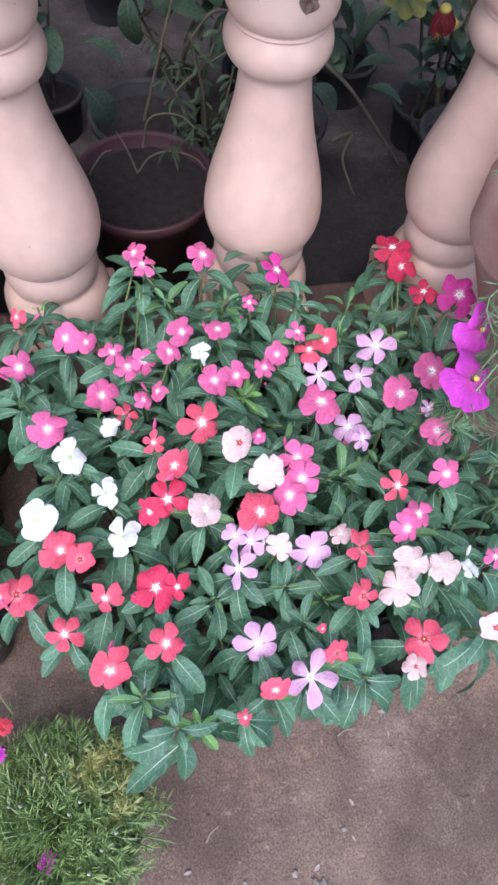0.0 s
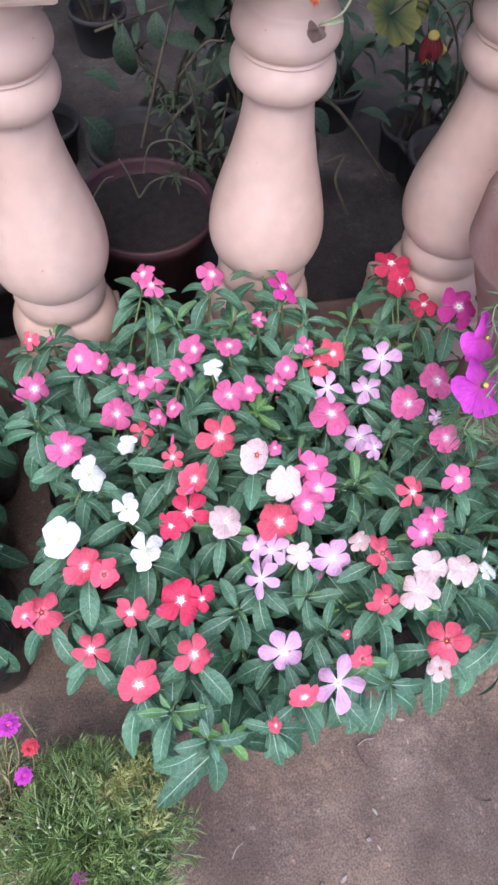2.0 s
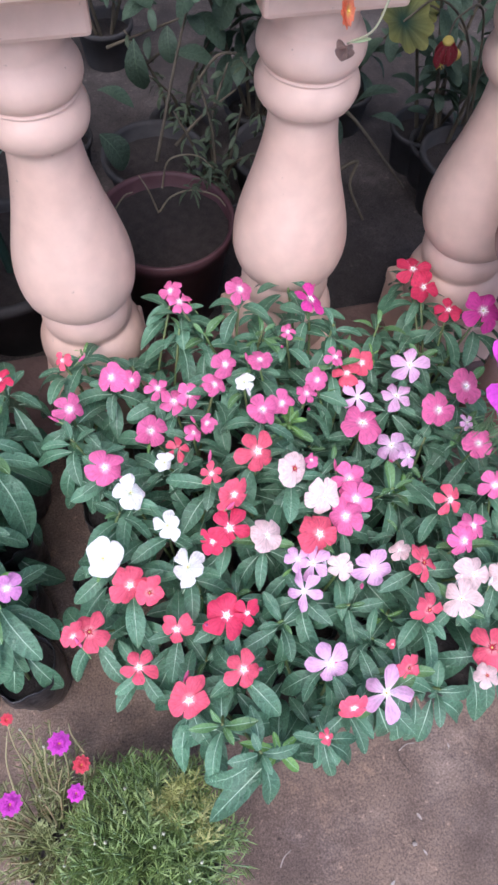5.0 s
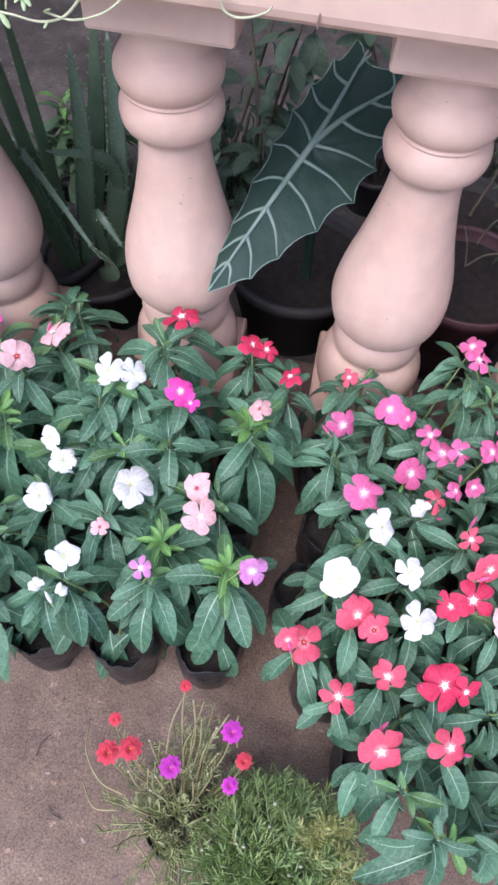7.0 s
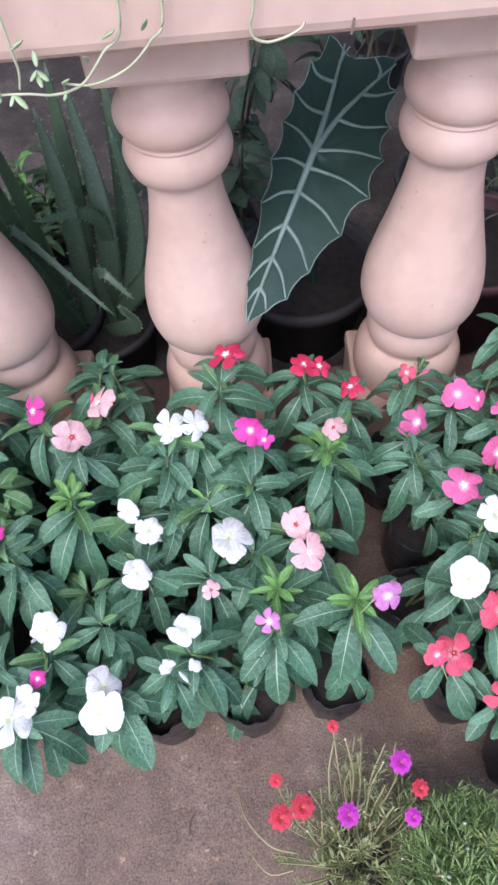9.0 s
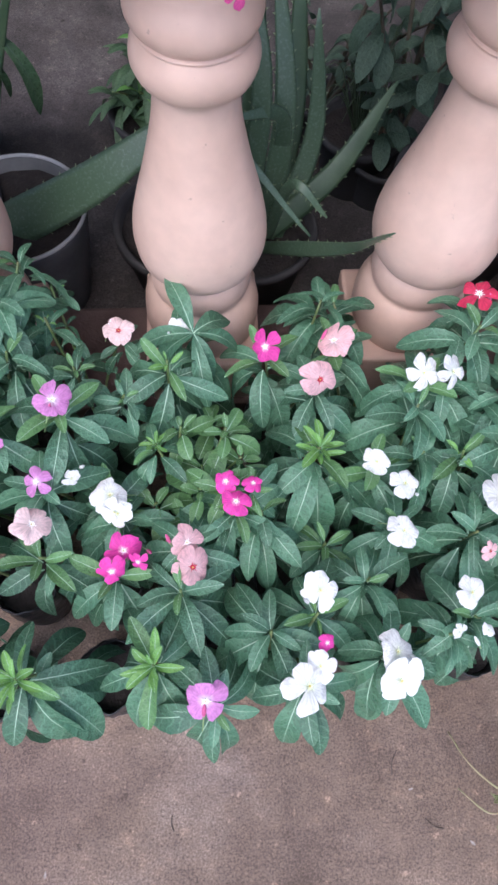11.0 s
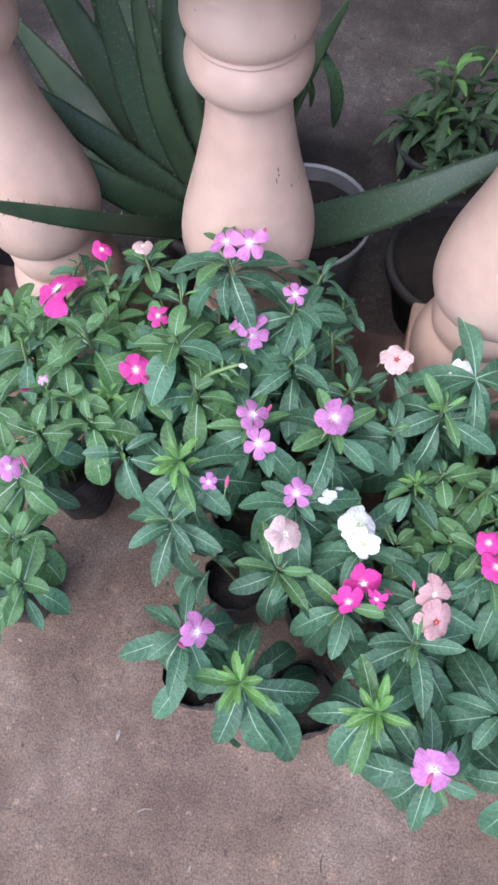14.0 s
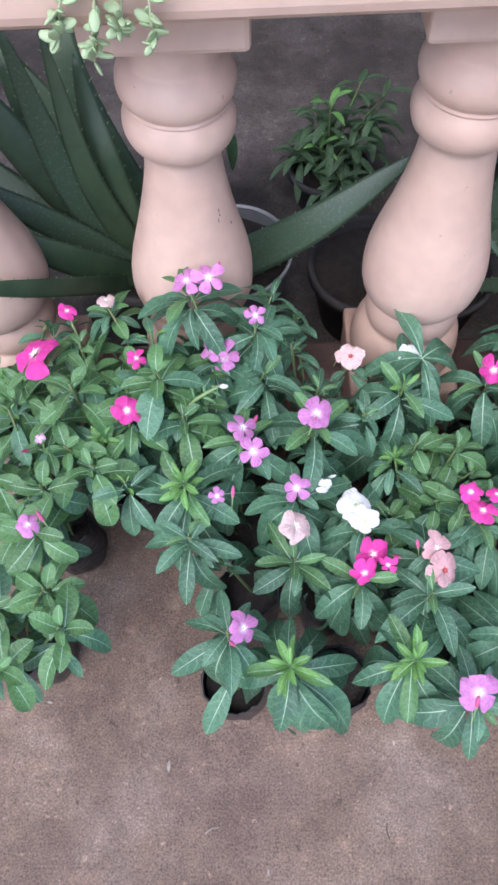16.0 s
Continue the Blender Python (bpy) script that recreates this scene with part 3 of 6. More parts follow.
def rosette(plant, rnd, tip, lean, size, young, pairs=4, under=0, droop=0.0):
    """Opposite pairs of leaves at the end of a shoot: the lowest long and spreading, the highest short and upright.
    droop: degrees by which the lowest hang below the level."""
    turn = rnd.uniform(0, 360)
    for p in range(pairs - under):
        u = p / max(1, pairs - 1)
        for side in (0, 180):
            length = size * (1.0 - (0.80 if young == 2 else 0.64) * u ** 1.3) * rnd.uniform(0.85, 1.12)
            rise = -14 - droop * (1 - u) ** 1.5 + 52 * u + rnd.uniform(-12, 14)
            fresh = pairs > 2 and ((young and u > 0.62) or (u > 0.85 and rnd.random() < 0.5))
            fresh = fresh or (young == 3 and rnd.random() < 0.85)
            data = rnd.choice(LEAVES_HEART if young == 2 and u > 0.68 else LEAVES_YOUNG if fresh else LEAVES)
            length *= 0.72 if data in LEAVES_HEART else 1.0
            broad = 1.5 if young == 3 else 1.0
            m = (Matrix.Translation((tip[0], tip[1], tip[2] - 0.030 * (1 - u) * size / 0.055)) @ lean
                 @ pose(0, 0, 0, 0, 0, turn + (76 if pairs > 5 else 97) * p + side + rnd.uniform(-18, 18)) @ pose(0, 0.002 + 0.004 * (1 - u), 0, rise, rnd.uniform(-18, 18), 0)
                 @ Matrix.Diagonal((broad * length * rnd.uniform(0.9, 1.12), length, length, 1)))
            child("leaf", data, plant, m)
    if young == 2 and pairs > 7:
        # a tuft of fresh upright leaves in the heart
        for k in range(9):
            length = size * (0.38 - 0.022 * k) * rnd.uniform(0.9, 1.1)
            child("leaf", LEAVES_HEART[k % 4], plant, Matrix.Translation((tip[0], tip[1], tip[2] + 0.0008 * k)) @ lean @ pose(0, 0, 0, 0, 0, turn + 137 * k) @ pose(0, 0.001, 0, 12 + 5.5 * k, rnd.uniform(-15, 15), 0) @ Matrix.Diagonal((1.15 * length, length, length, 1)))


BUD_GREEN = material("bud_stalk", (0.20, 0.32, 0.12), 0.5, (0.28, 0.38, 0.18), 3, 12)


def bud_mesh(mat):
    """A slim closed bud: a green tube below, a twisted pointed tip above."""
    v, f = lathe([(0.05, -0.8), (0.07, 0.0), (0.13, 0.25), (0.19, 0.55), (0.14, 0.85), (0.02, 1.05)], 8)
    return mesh("bud", v, f, [BUD_GREEN, mat], [0] * 16 + [1] * 24 + [0, 1])


BUDS = {"w": bud_mesh(PETALS["w"][1]), "p": bud_mesh(PETALS["p"][1])}


def periwinkle(x, y, height, blooms, size=0.058, fresh=0.22):
    """A periwinkle in a black bag at (x, y). blooms: colour, place from the bag's centre, height over ground and diameter, five values each."""
    rnd = random.Random(int(1000 * (x * 7.3 + y * 3.1) + 50000))
    rows = [blooms[i:i + 5] for i in range(0, len(blooms), 5)]
    rows.sort(key=lambda row: row[0] != "h")
    colours = [PETALS[r[0]][0] for r in rows if r[0] in PETALS]
    if colours:
        top = max(sorted(set(colours)), key=colours.count)
        label = f"dark green periwinkle with {top} flowers in a black bag"
    else:
        label = "dark green leafy periwinkle without flowers in a black bag"
    plant = tagged(new("potted_periwinkle"), label, "potted plant", "periwinkles in bags")
    plant.matrix_basis = pose(x, y, 0)
    child("grow_bag", rnd.choice(BAGS), plant, pose(0, 0, 0, 0, 0, rnd.uniform(0, 360)), "crumpled black polythene bag")
    child("soil", BAG_SOIL, plant, pose(0, 0, 0.094, 0, 0, rnd.uniform(0, 360)))
    tall = size > 0.06
    shoots = []
    for c, dx, dy, z, d in rows:
        near = min((math.hypot(dx - s[0], dy - s[1]) for s in shoots), default=9)
        bright = c == "h"
        if near > (0.046 if tall else 0.030):
            shoots.append((dx, dy, z - (0.015 if d else 0.0), bright, 1 if d else 0, 0.62 if 0 < d < 0.02 else 1.0))
        if d:
            lean = pose(0, 0, 0, rnd.uniform(-4, 48), rnd.uniform(-30, 30), 0) @ pose(0, 0, 0, 0, 0, rnd.uniform(0, 360))
            bloom = child("flower", rnd.choice(FLOWERS[c]), plant, Matrix.Translation((dx, dy, z)) @ lean @ Matrix.Diagonal((d * (0.60 if c == "w" else 0.55),) * 3 + (1,)), PETALS[c][0] + " five-petalled flower")
            if rnd.random() < 0.4:
                a = rnd.uniform(0, 6.28)
                child("bud", BUDS["w" if c in "wb" else "p"], plant, Matrix.Translation((dx + 0.016 * math.cos(a), dy + 0.016 * math.sin(a), z - 0.012)) @ pose(0, 0, 0, rnd.uniform(-40, 40), rnd.uniform(-40, 40), 0) @ Matrix.Diagonal((0.011, 0.011, 0.019, 1)))
            eye = "w" if c == "w" else "red" if (c in "bsr" and rnd.random() < 0.35) else "white"
            child("eye", STARS[eye], bloom)
    for k in range(9 if fresh < 0.5 else 16):
        a, r = rnd.uniform(0, 6.28), 0.060 * math.sqrt(rnd.random())
        dx, dy = r * math.cos(a), r * math.sin(a)
        if tall and len(shoots) > (0 if y < -0.40 or x < -1.04 else 1):
            break
        if (-0.47 if tall else -0.6) < y + dy < -0.1 and min((math.hypot(dx - s[0], dy - s[1]) for s in shoots), default=9) > (0.055 if tall else 0.036 if fresh < 0.5 else 0.026) and not (-0.43 < x + dx < -0.325 and y + dy > -0.42):
            shoots.append((dx, dy, height - rnd.uniform(0.0, 0.05), rnd.random() < 0.12, 0, 1.0))
    full = size
    for dx, dy, z, bright, under, scale in shoots:
        size = full * scale
        ox, oy = rnd.uniform(-0.012, 0.012), rnd.uniform(-0.012, 0.012)
        mid = (0.45 * dx + ox, 0.45 * dy + oy, 0.11 + 0.55 * (z - 0.11))
        v, f = tube([(ox, oy, 0.095), mid, (dx, dy, z + 0.004)], 0.0023, 0.0015, 5, 4)
        child("stem", mesh("stem", v, f, [STEM]), plant)
        lean = pose(0, 0, 0, -dy * 350 * 0.5 + rnd.uniform(-8, 8), dx * 350 * 0.5 + rnd.uniform(-8, 8), 0)
        young = 2 if bright or rnd.random() < (0.16 if tall else 0.10) else 3 if fresh > 0.5 else rnd.random() < fresh
        rosette(plant, rnd, (dx, dy, z), lean, size * (1.18 if bright else rnd.uniform(0.92, 1.15)), young, 9 if bright else 7 if tall else 5, under, 23 if tall else 8)
        for k, (u, low) in enumerate(((0.82, 0.042), (0.66, 0.078), (0.5, 0.112)) if tall else ((0.75, 0.045),)):
            if z - low > 0.14:
                rosette(plant, rnd, (u * dx + (1 - u) * ox, u * dy + (1 - u) * oy, z - low), lean, size * rnd.uniform(0.95, 1.15), False, 2, 0, 24 if tall else 0)
        if under and z > 0.34:
            # a ruff of hanging leaves under the tall flowers
            rosette(plant, rnd, (dx, dy, z - 0.002), pose(0, 0, 0, rnd.uniform(-6, 6), rnd.uniform(-6, 6), 0), size * 0.80, False, 4, 1)
        if not tall and z > 0.27 and (math.hypot(dx, dy) > 0.03 or z > 0.33):
            rosette(plant, rnd, (0.55 * dx + 0.45 * ox, 0.55 * dy + 0.45 * oy, z - 0.085), lean, size * rnd.uniform(0.85, 1.1), False, 2)
    return plant


periwinkle(-0.314, -0.125, 0.257, ["r", -0.002, 0.016, 0.289, 0.022, "p", -0.002, -0.053, 0.283, 0.037, "g", 0.020, 0.037, 0.274, 0.000, "g", 0.011, 0.013, 0.301, 0.000], size=0.056)
periwinkle(-0.215, -0.130, 0.265, ["p", 0.048, 0.088, 0.310, 0.029, "p", -0.045, -0.014, 0.285, 0.034, "p", -0.023, -0.021, 0.282, 0.025, "p", 0.007, -0.037, 0.278, 0.029, "g", 0.049, 0.036, 0.292, 0.000], size=0.056)
periwinkle(-0.096, -0.120, 0.315, ["p", -0.064, 0.057, 0.310, 0.032, "p", 0.008, 0.028, 0.349, 0.034, "p", -0.028, -0.053, 0.313, 0.032, "g", 0.018, 0.040, 0.360, 0.000], size=0.056)
periwinkle(-0.009, -0.137, 0.296, ["p", -0.005, 0.089, 0.327, 0.025, "m", 0.009, 0.029, 0.328, 0.041, "p", -0.031, -0.012, 0.325, 0.019, "p", 0.025, -0.043, 0.298, 0.027, "g", 0.035, 0.001, 0.304, 0.000, "g", 0.038, 0.036, 0.338, 0.000], size=0.056)
periwinkle(0.094, -0.131, 0.266, [], size=0.056)
periwinkle(-0.296, -0.236, 0.255, ["p", 0.013, -0.037, 0.295, 0.039, "g", -0.024, 0.024, 0.265, 0.000], size=0.056)
periwinkle(-0.176, -0.240, 0.254, ["p", 0.035, 0.049, 0.301, 0.028, "p", -0.015, 0.052, 0.274, 0.036, "p", 0.004, 0.052, 0.284, 0.030, "p", -0.050, 0.023, 0.265, 0.037, "p", -0.001, -0.002, 0.284, 0.022, "p", 0.017, 0.000, 0.296, 0.022, "r", -0.023, -0.018, 0.281, 0.029, "w", -0.041, -0.036, 0.289, 0.020], size=0.056)
periwinkle(-0.071, -0.233, 0.276, ["p", -0.011, 0.054, 0.318, 0.027, "w", -0.035, 0.032, 0.310, 0.021, "p", -0.025, -0.015, 0.317, 0.034, "p", 0.002, -0.003, 0.305, 0.030, "p", 0.040, 0.015, 0.287, 0.026], size=0.056)
periwinkle(0.019, -0.234, 0.226, ["p", -0.032, 0.033, 0.288, 0.028, "r", 0.012, 0.040, 0.278, 0.034, "r", 0.033, 0.050, 0.283, 0.034, "l", 0.020, 0.015, 0.260, 0.040, "p", 0.017, -0.022, 0.253, 0.050], size=0.056)
periwinkle(0.129, -0.237, 0.234, ["l", -0.012, 0.043, 0.271, 0.047, "l", -0.042, 0.005, 0.264, 0.040, "p", 0.003, -0.025, 0.264, 0.041, "p", 0.050, 0.000, 0.267, 0.043, "l", 0.031, -0.051, 0.266, 0.022], size=0.056)
periwinkle(-0.320, -0.335, 0.267, ["w", 0.022, -0.041, 0.290, 0.036, "g", 0.045, 0.010, 0.280, 0.000], size=0.056)
periwinkle(-0.211, -0.348, 0.268, ["r", 0.041, 0.030, 0.322, 0.025, "w", -0.049, 0.036, 0.300, 0.033, "w", -0.015, -0.009, 0.296, 0.028, "c", 0.048, -0.029, 0.306, 0.043, "c", 0.029, -0.038, 0.298, 0.031, "w", -0.002, -0.057, 0.289, 0.033, "g", 0.029, 0.017, 0.291, 0.000], size=0.056)
periwinkle(-0.104, -0.333, 0.307, ["r", -0.015, 0.022, 0.340, 0.043, "r", -0.049, -0.015, 0.325, 0.038, "b", -0.023, -0.061, 0.305, 0.037, "b", 0.021, -0.002, 0.330, 0.037, "p", 0.046, 0.010, 0.316, 0.016, "g", 0.001, -0.013, 0.313, 0.000], size=0.056)
periwinkle(-0.005, -0.347, 0.263, ["b", -0.049, -0.016, 0.304, 0.037, "p", -0.013, 0.003, 0.295, 0.038, "p", -0.012, -0.023, 0.296, 0.038, "p", -0.029, -0.040, 0.294, 0.038, "g", 0.038, -0.015, 0.281, 0.000], size=0.056)
periwinkle(0.102, -0.330, 0.254, ["l", -0.044, 0.031, 0.263, 0.041, "l", -0.038, 0.006, 0.281, 0.030, "p", 0.056, 0.007, 0.274, 0.033], size=0.056)
periwinkle(0.221, -0.336, 0.251, [], size=0.056)
periwinkle(-0.275, -0.437, 0.254, ["r", -0.001, 0.027, 0.290, 0.038, "r", 0.018, 0.015, 0.289, 0.031, "r", -0.049, -0.007, 0.269, 0.040, "r", -0.066, -0.007, 0.271, 0.026, "r", -0.006, -0.050, 0.256, 0.036, "r", 0.039, -0.024, 0.275, 0.034], size=0.056)
periwinkle(-0.183, -0.455, 0.259, ["c", -0.002, -0.008, 0.290, 0.043, "c", 0.019, -0.010, 0.292, 0.028, "g", 0.055, -0.022, 0.269, 0.000], size=0.056)
periwinkle(-0.071, -0.444, 0.259, ["r", 0.001, 0.043, 0.295, 0.045, "l", -0.028, 0.021, 0.294, 0.027, "l", -0.012, 0.014, 0.291, 0.037, "l", -0.029, -0.012, 0.289, 0.037, "b", 0.016, 0.005, 0.287, 0.027, "g", 0.017, -0.032, 0.268, 0.000], size=0.056)
periwinkle(0.027, -0.452, 0.284, ["l", -0.048, 0.006, 0.284, 0.041, "b", -0.019, 0.012, 0.302, 0.021, "r", -0.005, -0.009, 0.315, 0.038, "p", 0.048, 0.006, 0.310, 0.034, "b", 0.044, -0.030, 0.309, 0.036, "b", 0.023, -0.052, 0.308, 0.036], size=0.056)
periwinkle(0.133, -0.446, 0.276, ["p", 0.005, 0.056, 0.304, 0.033, "r", -0.056, 0.047, 0.312, 0.035, "p", -0.042, 0.013, 0.310, 0.031, "p", 0.028, -0.041, 0.301, 0.022, "w", -0.003, -0.049, 0.303, 0.018], size=0.056)
periwinkle(0.234, -0.450, 0.265, ["p", 0.011, 0.038, 0.292, 0.029, "l", -0.006, 0.026, 0.294, 0.026], size=0.056)
periwinkle(-0.211, -0.521, 0.254, ["r", 0.030, 0.001, 0.301, 0.035, "r", -0.026, -0.009, 0.271, 0.042, "g", 0.032, -0.072, 0.268, 0.000, "g", 0.001, -0.039, 0.262, 0.000], size=0.056)
front = periwinkle(-0.103, -0.535, 0.250, ["l", 0.010, 0.006, 0.279, 0.042, "r", 0.018, -0.040, 0.290, 0.030, "r", -0.014, -0.060, 0.288, 0.015], size=0.056)
periwinkle(-0.005, -0.531, 0.265, ["r", 0.019, 0.025, 0.306, 0.033, "l", -0.045, -0.040, 0.293, 0.047, "r", -0.016, -0.022, 0.292, 0.026, "r", -0.024, 0.003, 0.291, 0.011, "g", 0.012, -0.047, 0.273, 0.000, "g", -0.037, 0.016, 0.269, 0.000], size=0.056)
periwinkle(0.098, -0.537, 0.271, ["b", 0.006, 0.047, 0.305, 0.030, "r", -0.033, -0.018, 0.299, 0.042, "b", -0.048, -0.041, 0.296, 0.022, "b", 0.040, -0.018, 0.299, 0.031], size=0.056)
periwinkle(-0.435, -0.150, 0.281, ["c", -0.008, 0.046, 0.312, 0.037, "c", 0.010, 0.045, 0.309, 0.030, "c", 0.046, 0.015, 0.302, 0.032, "s", 0.018, -0.047, 0.312, 0.027, "g", 0.040, -0.003, 0.286, 0.000, "g", -0.014, 0.016, 0.292, 0.000], size=0.073)
periwinkle(-0.542, -0.143, 0.290, ["c", 0.006, 0.050, 0.328, 0.044, "w", -0.034, -0.035, 0.311, 0.030, "g", 0.028, 0.014, 0.335, 0.000, "g", -0.004, 0.005, 0.333, 0.000], size=0.073)
periwinkle(-0.644, -0.134, 0.274, ["w", 0.037, -0.044, 0.310, 0.032, "s", -0.052, 0.005, 0.298, 0.040, "g", -0.045, 0.066, 0.281, 0.000, "g", -0.037, 0.012, 0.311, 0.000, "g", -0.053, 0.030, 0.311, 0.000], size=0.073)
periwinkle(-0.751, -0.135, 0.274, ["s", 0.030, -0.048, 0.312, 0.040, "m", -0.023, -0.002, 0.304, 0.035, "g", 0.048, 0.071, 0.281, 0.000, "g", -0.054, -0.003, 0.314, 0.000], size=0.073)
whorled = periwinkle(-0.866, -0.136, 0.266, ["w", -0.001, 0.032, 0.294, 0.023, "g", 0.009, 0.061, 0.276, 0.000, "g", 0.006, 0.036, 0.307, 0.000, "g", -0.015, -0.020, 0.310, 0.000, "g", 0.022, 0.023, 0.278, 0.000], size=0.086)
periwinkle(-0.974, -0.138, 0.272, ["b", 0.037, 0.040, 0.283, 0.033, "g", 0.047, -0.051, 0.296, 0.000, "g", -0.006, -0.019, 0.303, 0.000, "g", -0.033, 0.078, 0.313, 0.000, "g", -0.014, 0.082, 0.292, 0.000, "g", -0.037, 0.037, 0.313, 0.000, "g", -0.017, 0.037, 0.284, 0.000], size=0.040, fresh=0.3)
periwinkle(-1.081, -0.141, 0.311, ["v", -0.044, 0.056, 0.413, 0.030, "v", -0.019, 0.051, 0.423, 0.034, "v", 0.029, 0.037, 0.376, 0.023, "v", -0.020, 0.014, 0.345, 0.029, "v", -0.007, 0.006, 0.340, 0.037, "g", 0.038, -0.010, 0.327, 0.000, "g", 0.048, 0.086, 0.349, 0.000, "g", 0.051, 0.069, 0.345, 0.000, "g", 0.048, 0.033, 0.339, 0.000, "g", -0.041, 0.043, 0.390, 0.000, "g", 0.002, 0.044, 0.391, 0.000, "g", -0.022, 0.027, 0.373, 0.000, "g", 0.011, -0.018, 0.325, 0.000, "g", -0.028, -0.003, 0.324, 0.000], size=0.073)
periwinkle(-0.446, -0.246, 0.277, ["h", 0.021, 0.032, 0.289, 0.000, "g", 0.027, 0.025, 0.292, 0.000], size=0.073)
periwinkle(-0.531, -0.246, 0.282, ["m", 0.019, 0.048, 0.321, 0.033, "m", 0.034, 0.035, 0.321, 0.021, "g", 0.016, -0.003, 0.292, 0.000, "g", -0.037, -0.012, 0.278, 0.000], size=0.073)
periwinkle(-0.644, -0.236, 0.251, ["w", -0.016, -0.026, 0.269, 0.026, "w", 0.010, -0.053, 0.270, 0.028, "g", 0.037, -0.017, 0.265, 0.000, "g", 0.032, 0.029, 0.288, 0.000], size=0.073)
periwinkle(-0.751, -0.241, 0.270, ["h", 0.028, -0.010, 0.282, 0.000, "h", 0.018, -0.007, 0.282, 0.000, "m", -0.046, -0.052, 0.301, 0.019, "g", 0.034, -0.007, 0.272, 0.000, "g", 0.025, -0.014, 0.272, 0.000], size=0.073)
periwinkle(-0.861, -0.250, 0.264, ["m", 0.037, -0.040, 0.301, 0.024, "g", -0.008, 0.031, 0.278, 0.000, "g", 0.040, 0.028, 0.278, 0.000, "h", -0.035, 0.013, 0.275, 0.000], size=0.040, fresh=0.8)
periwinkle(-0.980, -0.247, 0.304, ["v", -0.008, 0.029, 0.350, 0.035, "v", -0.030, -0.036, 0.303, 0.028, "w", 0.001, -0.029, 0.291, 0.016, "w", 0.036, -0.042, 0.270, 0.032, "g", -0.022, -0.043, 0.279, 0.000], size=0.073)
periwinkle(-1.085, -0.250, 0.294, ["h", -0.047, -0.028, 0.306, 0.000, "v", 0.017, 0.026, 0.334, 0.030, "v", 0.029, 0.002, 0.324, 0.031, "v", -0.011, -0.044, 0.311, 0.017, "g", -0.036, -0.033, 0.297, 0.000], size=0.073)
periwinkle(-0.444, -0.344, 0.260, ["h", -0.050, -0.025, 0.272, 0.000, "s", -0.024, 0.041, 0.290, 0.032, "s", -0.014, 0.008, 0.289, 0.037], size=0.073)
periwinkle(-0.549, -0.334, 0.258, ["g", -0.018, -0.011, 0.270, 0.000, "w", 0.007, 0.019, 0.291, 0.041, "s", -0.014, -0.034, 0.284, 0.019, "g", -0.012, -0.043, 0.264, 0.000], size=0.073)
periwinkle(-0.645, -0.344, 0.244, ["g", 0.001, 0.014, 0.256, 0.000, "g", 0.033, 0.007, 0.256, 0.000, "w", 0.001, 0.003, 0.274, 0.029, "g", -0.040, -0.044, 0.258, 0.000], size=0.073)
periwinkle(-0.751, -0.351, 0.253, ["g", -0.037, 0.039, 0.265, 0.000], size=0.073)
periwinkle(-0.853, -0.337, 0.258, ["s", -0.012, -0.009, 0.286, 0.031, "s", -0.007, -0.034, 0.285, 0.036, "m", 0.038, 0.025, 0.302, 0.028], size=0.073)
periwinkle(-0.965, -0.345, 0.245, ["g", -0.049, -0.004, 0.257, 0.000, "w", 0.031, 0.036, 0.271, 0.027, "b", -0.048, 0.019, 0.301, 0.037, "m", 0.036, -0.001, 0.268, 0.034, "m", 0.025, -0.022, 0.269, 0.029, "m", 0.051, -0.014, 0.270, 0.020, "w", 0.027, 0.038, 0.271, 0.026, "g", -0.046, 0.003, 0.281, 0.000], size=0.073)
periwinkle(-1.069, -0.339, 0.273, ["g", -0.059, 0.005, 0.291, 0.000], size=0.073)
periwinkle(-0.431, -0.425, 0.283, ["h", 0.015, 0.032, 0.295, 0.000, "v", 0.042, 0.026, 0.326, 0.029, "g", 0.017, 0.018, 0.302, 0.000], size=0.073)
periwinkle(-0.539, -0.438, 0.256, ["g", 0.040, 0.031, 0.268, 0.000, "g", -0.047, 0.009, 0.268, 0.000, "v", 0.035, 0.031, 0.292, 0.025, "w", -0.051, 0.030, 0.284, 0.030, "w", -0.041, -0.006, 0.284, 0.012, "g", 0.029, 0.052, 0.271, 0.000, "g", -0.041, -0.033, 0.265, 0.000], size=0.073)
periwinkle(-0.648, -0.442, 0.253, ["w", -0.023, -0.017, 0.284, 0.032, "w", -0.023, -0.042, 0.286, 0.038, "w", 0.040, -0.002, 0.284, 0.014], size=0.073)
periwinkle(-0.763, -0.430, 0.253, ["g", 0.024, 0.012, 0.265, 0.000, "w", 0.006, -0.055, 0.289, 0.040, "w", 0.019, -0.038, 0.289, 0.026, "w", 0.027, 0.033, 0.275, 0.034, "m", 0.027, -0.018, 0.286, 0.017, "g", -0.023, -0.003, 0.268, 0.000], size=0.073)
periwinkle(-0.856, -0.424, 0.263, ["h", -0.042, -0.035, 0.275, 0.000, "g", -0.016, 0.033, 0.275, 0.000, "g", 0.014, -0.073, 0.275, 0.000, "v", 0.006, -0.068, 0.310, 0.037, "g", -0.043, -0.035, 0.281, 0.000, "g", -0.044, -0.033, 0.280, 0.000], size=0.073)
periwinkle(-0.962, -0.454, 0.267, ["h", -0.060, -0.011, 0.279, 0.000, "g", -0.055, -0.005, 0.295, 0.000, "h", -0.058, -0.007, 0.296, 0.000], size=0.073)
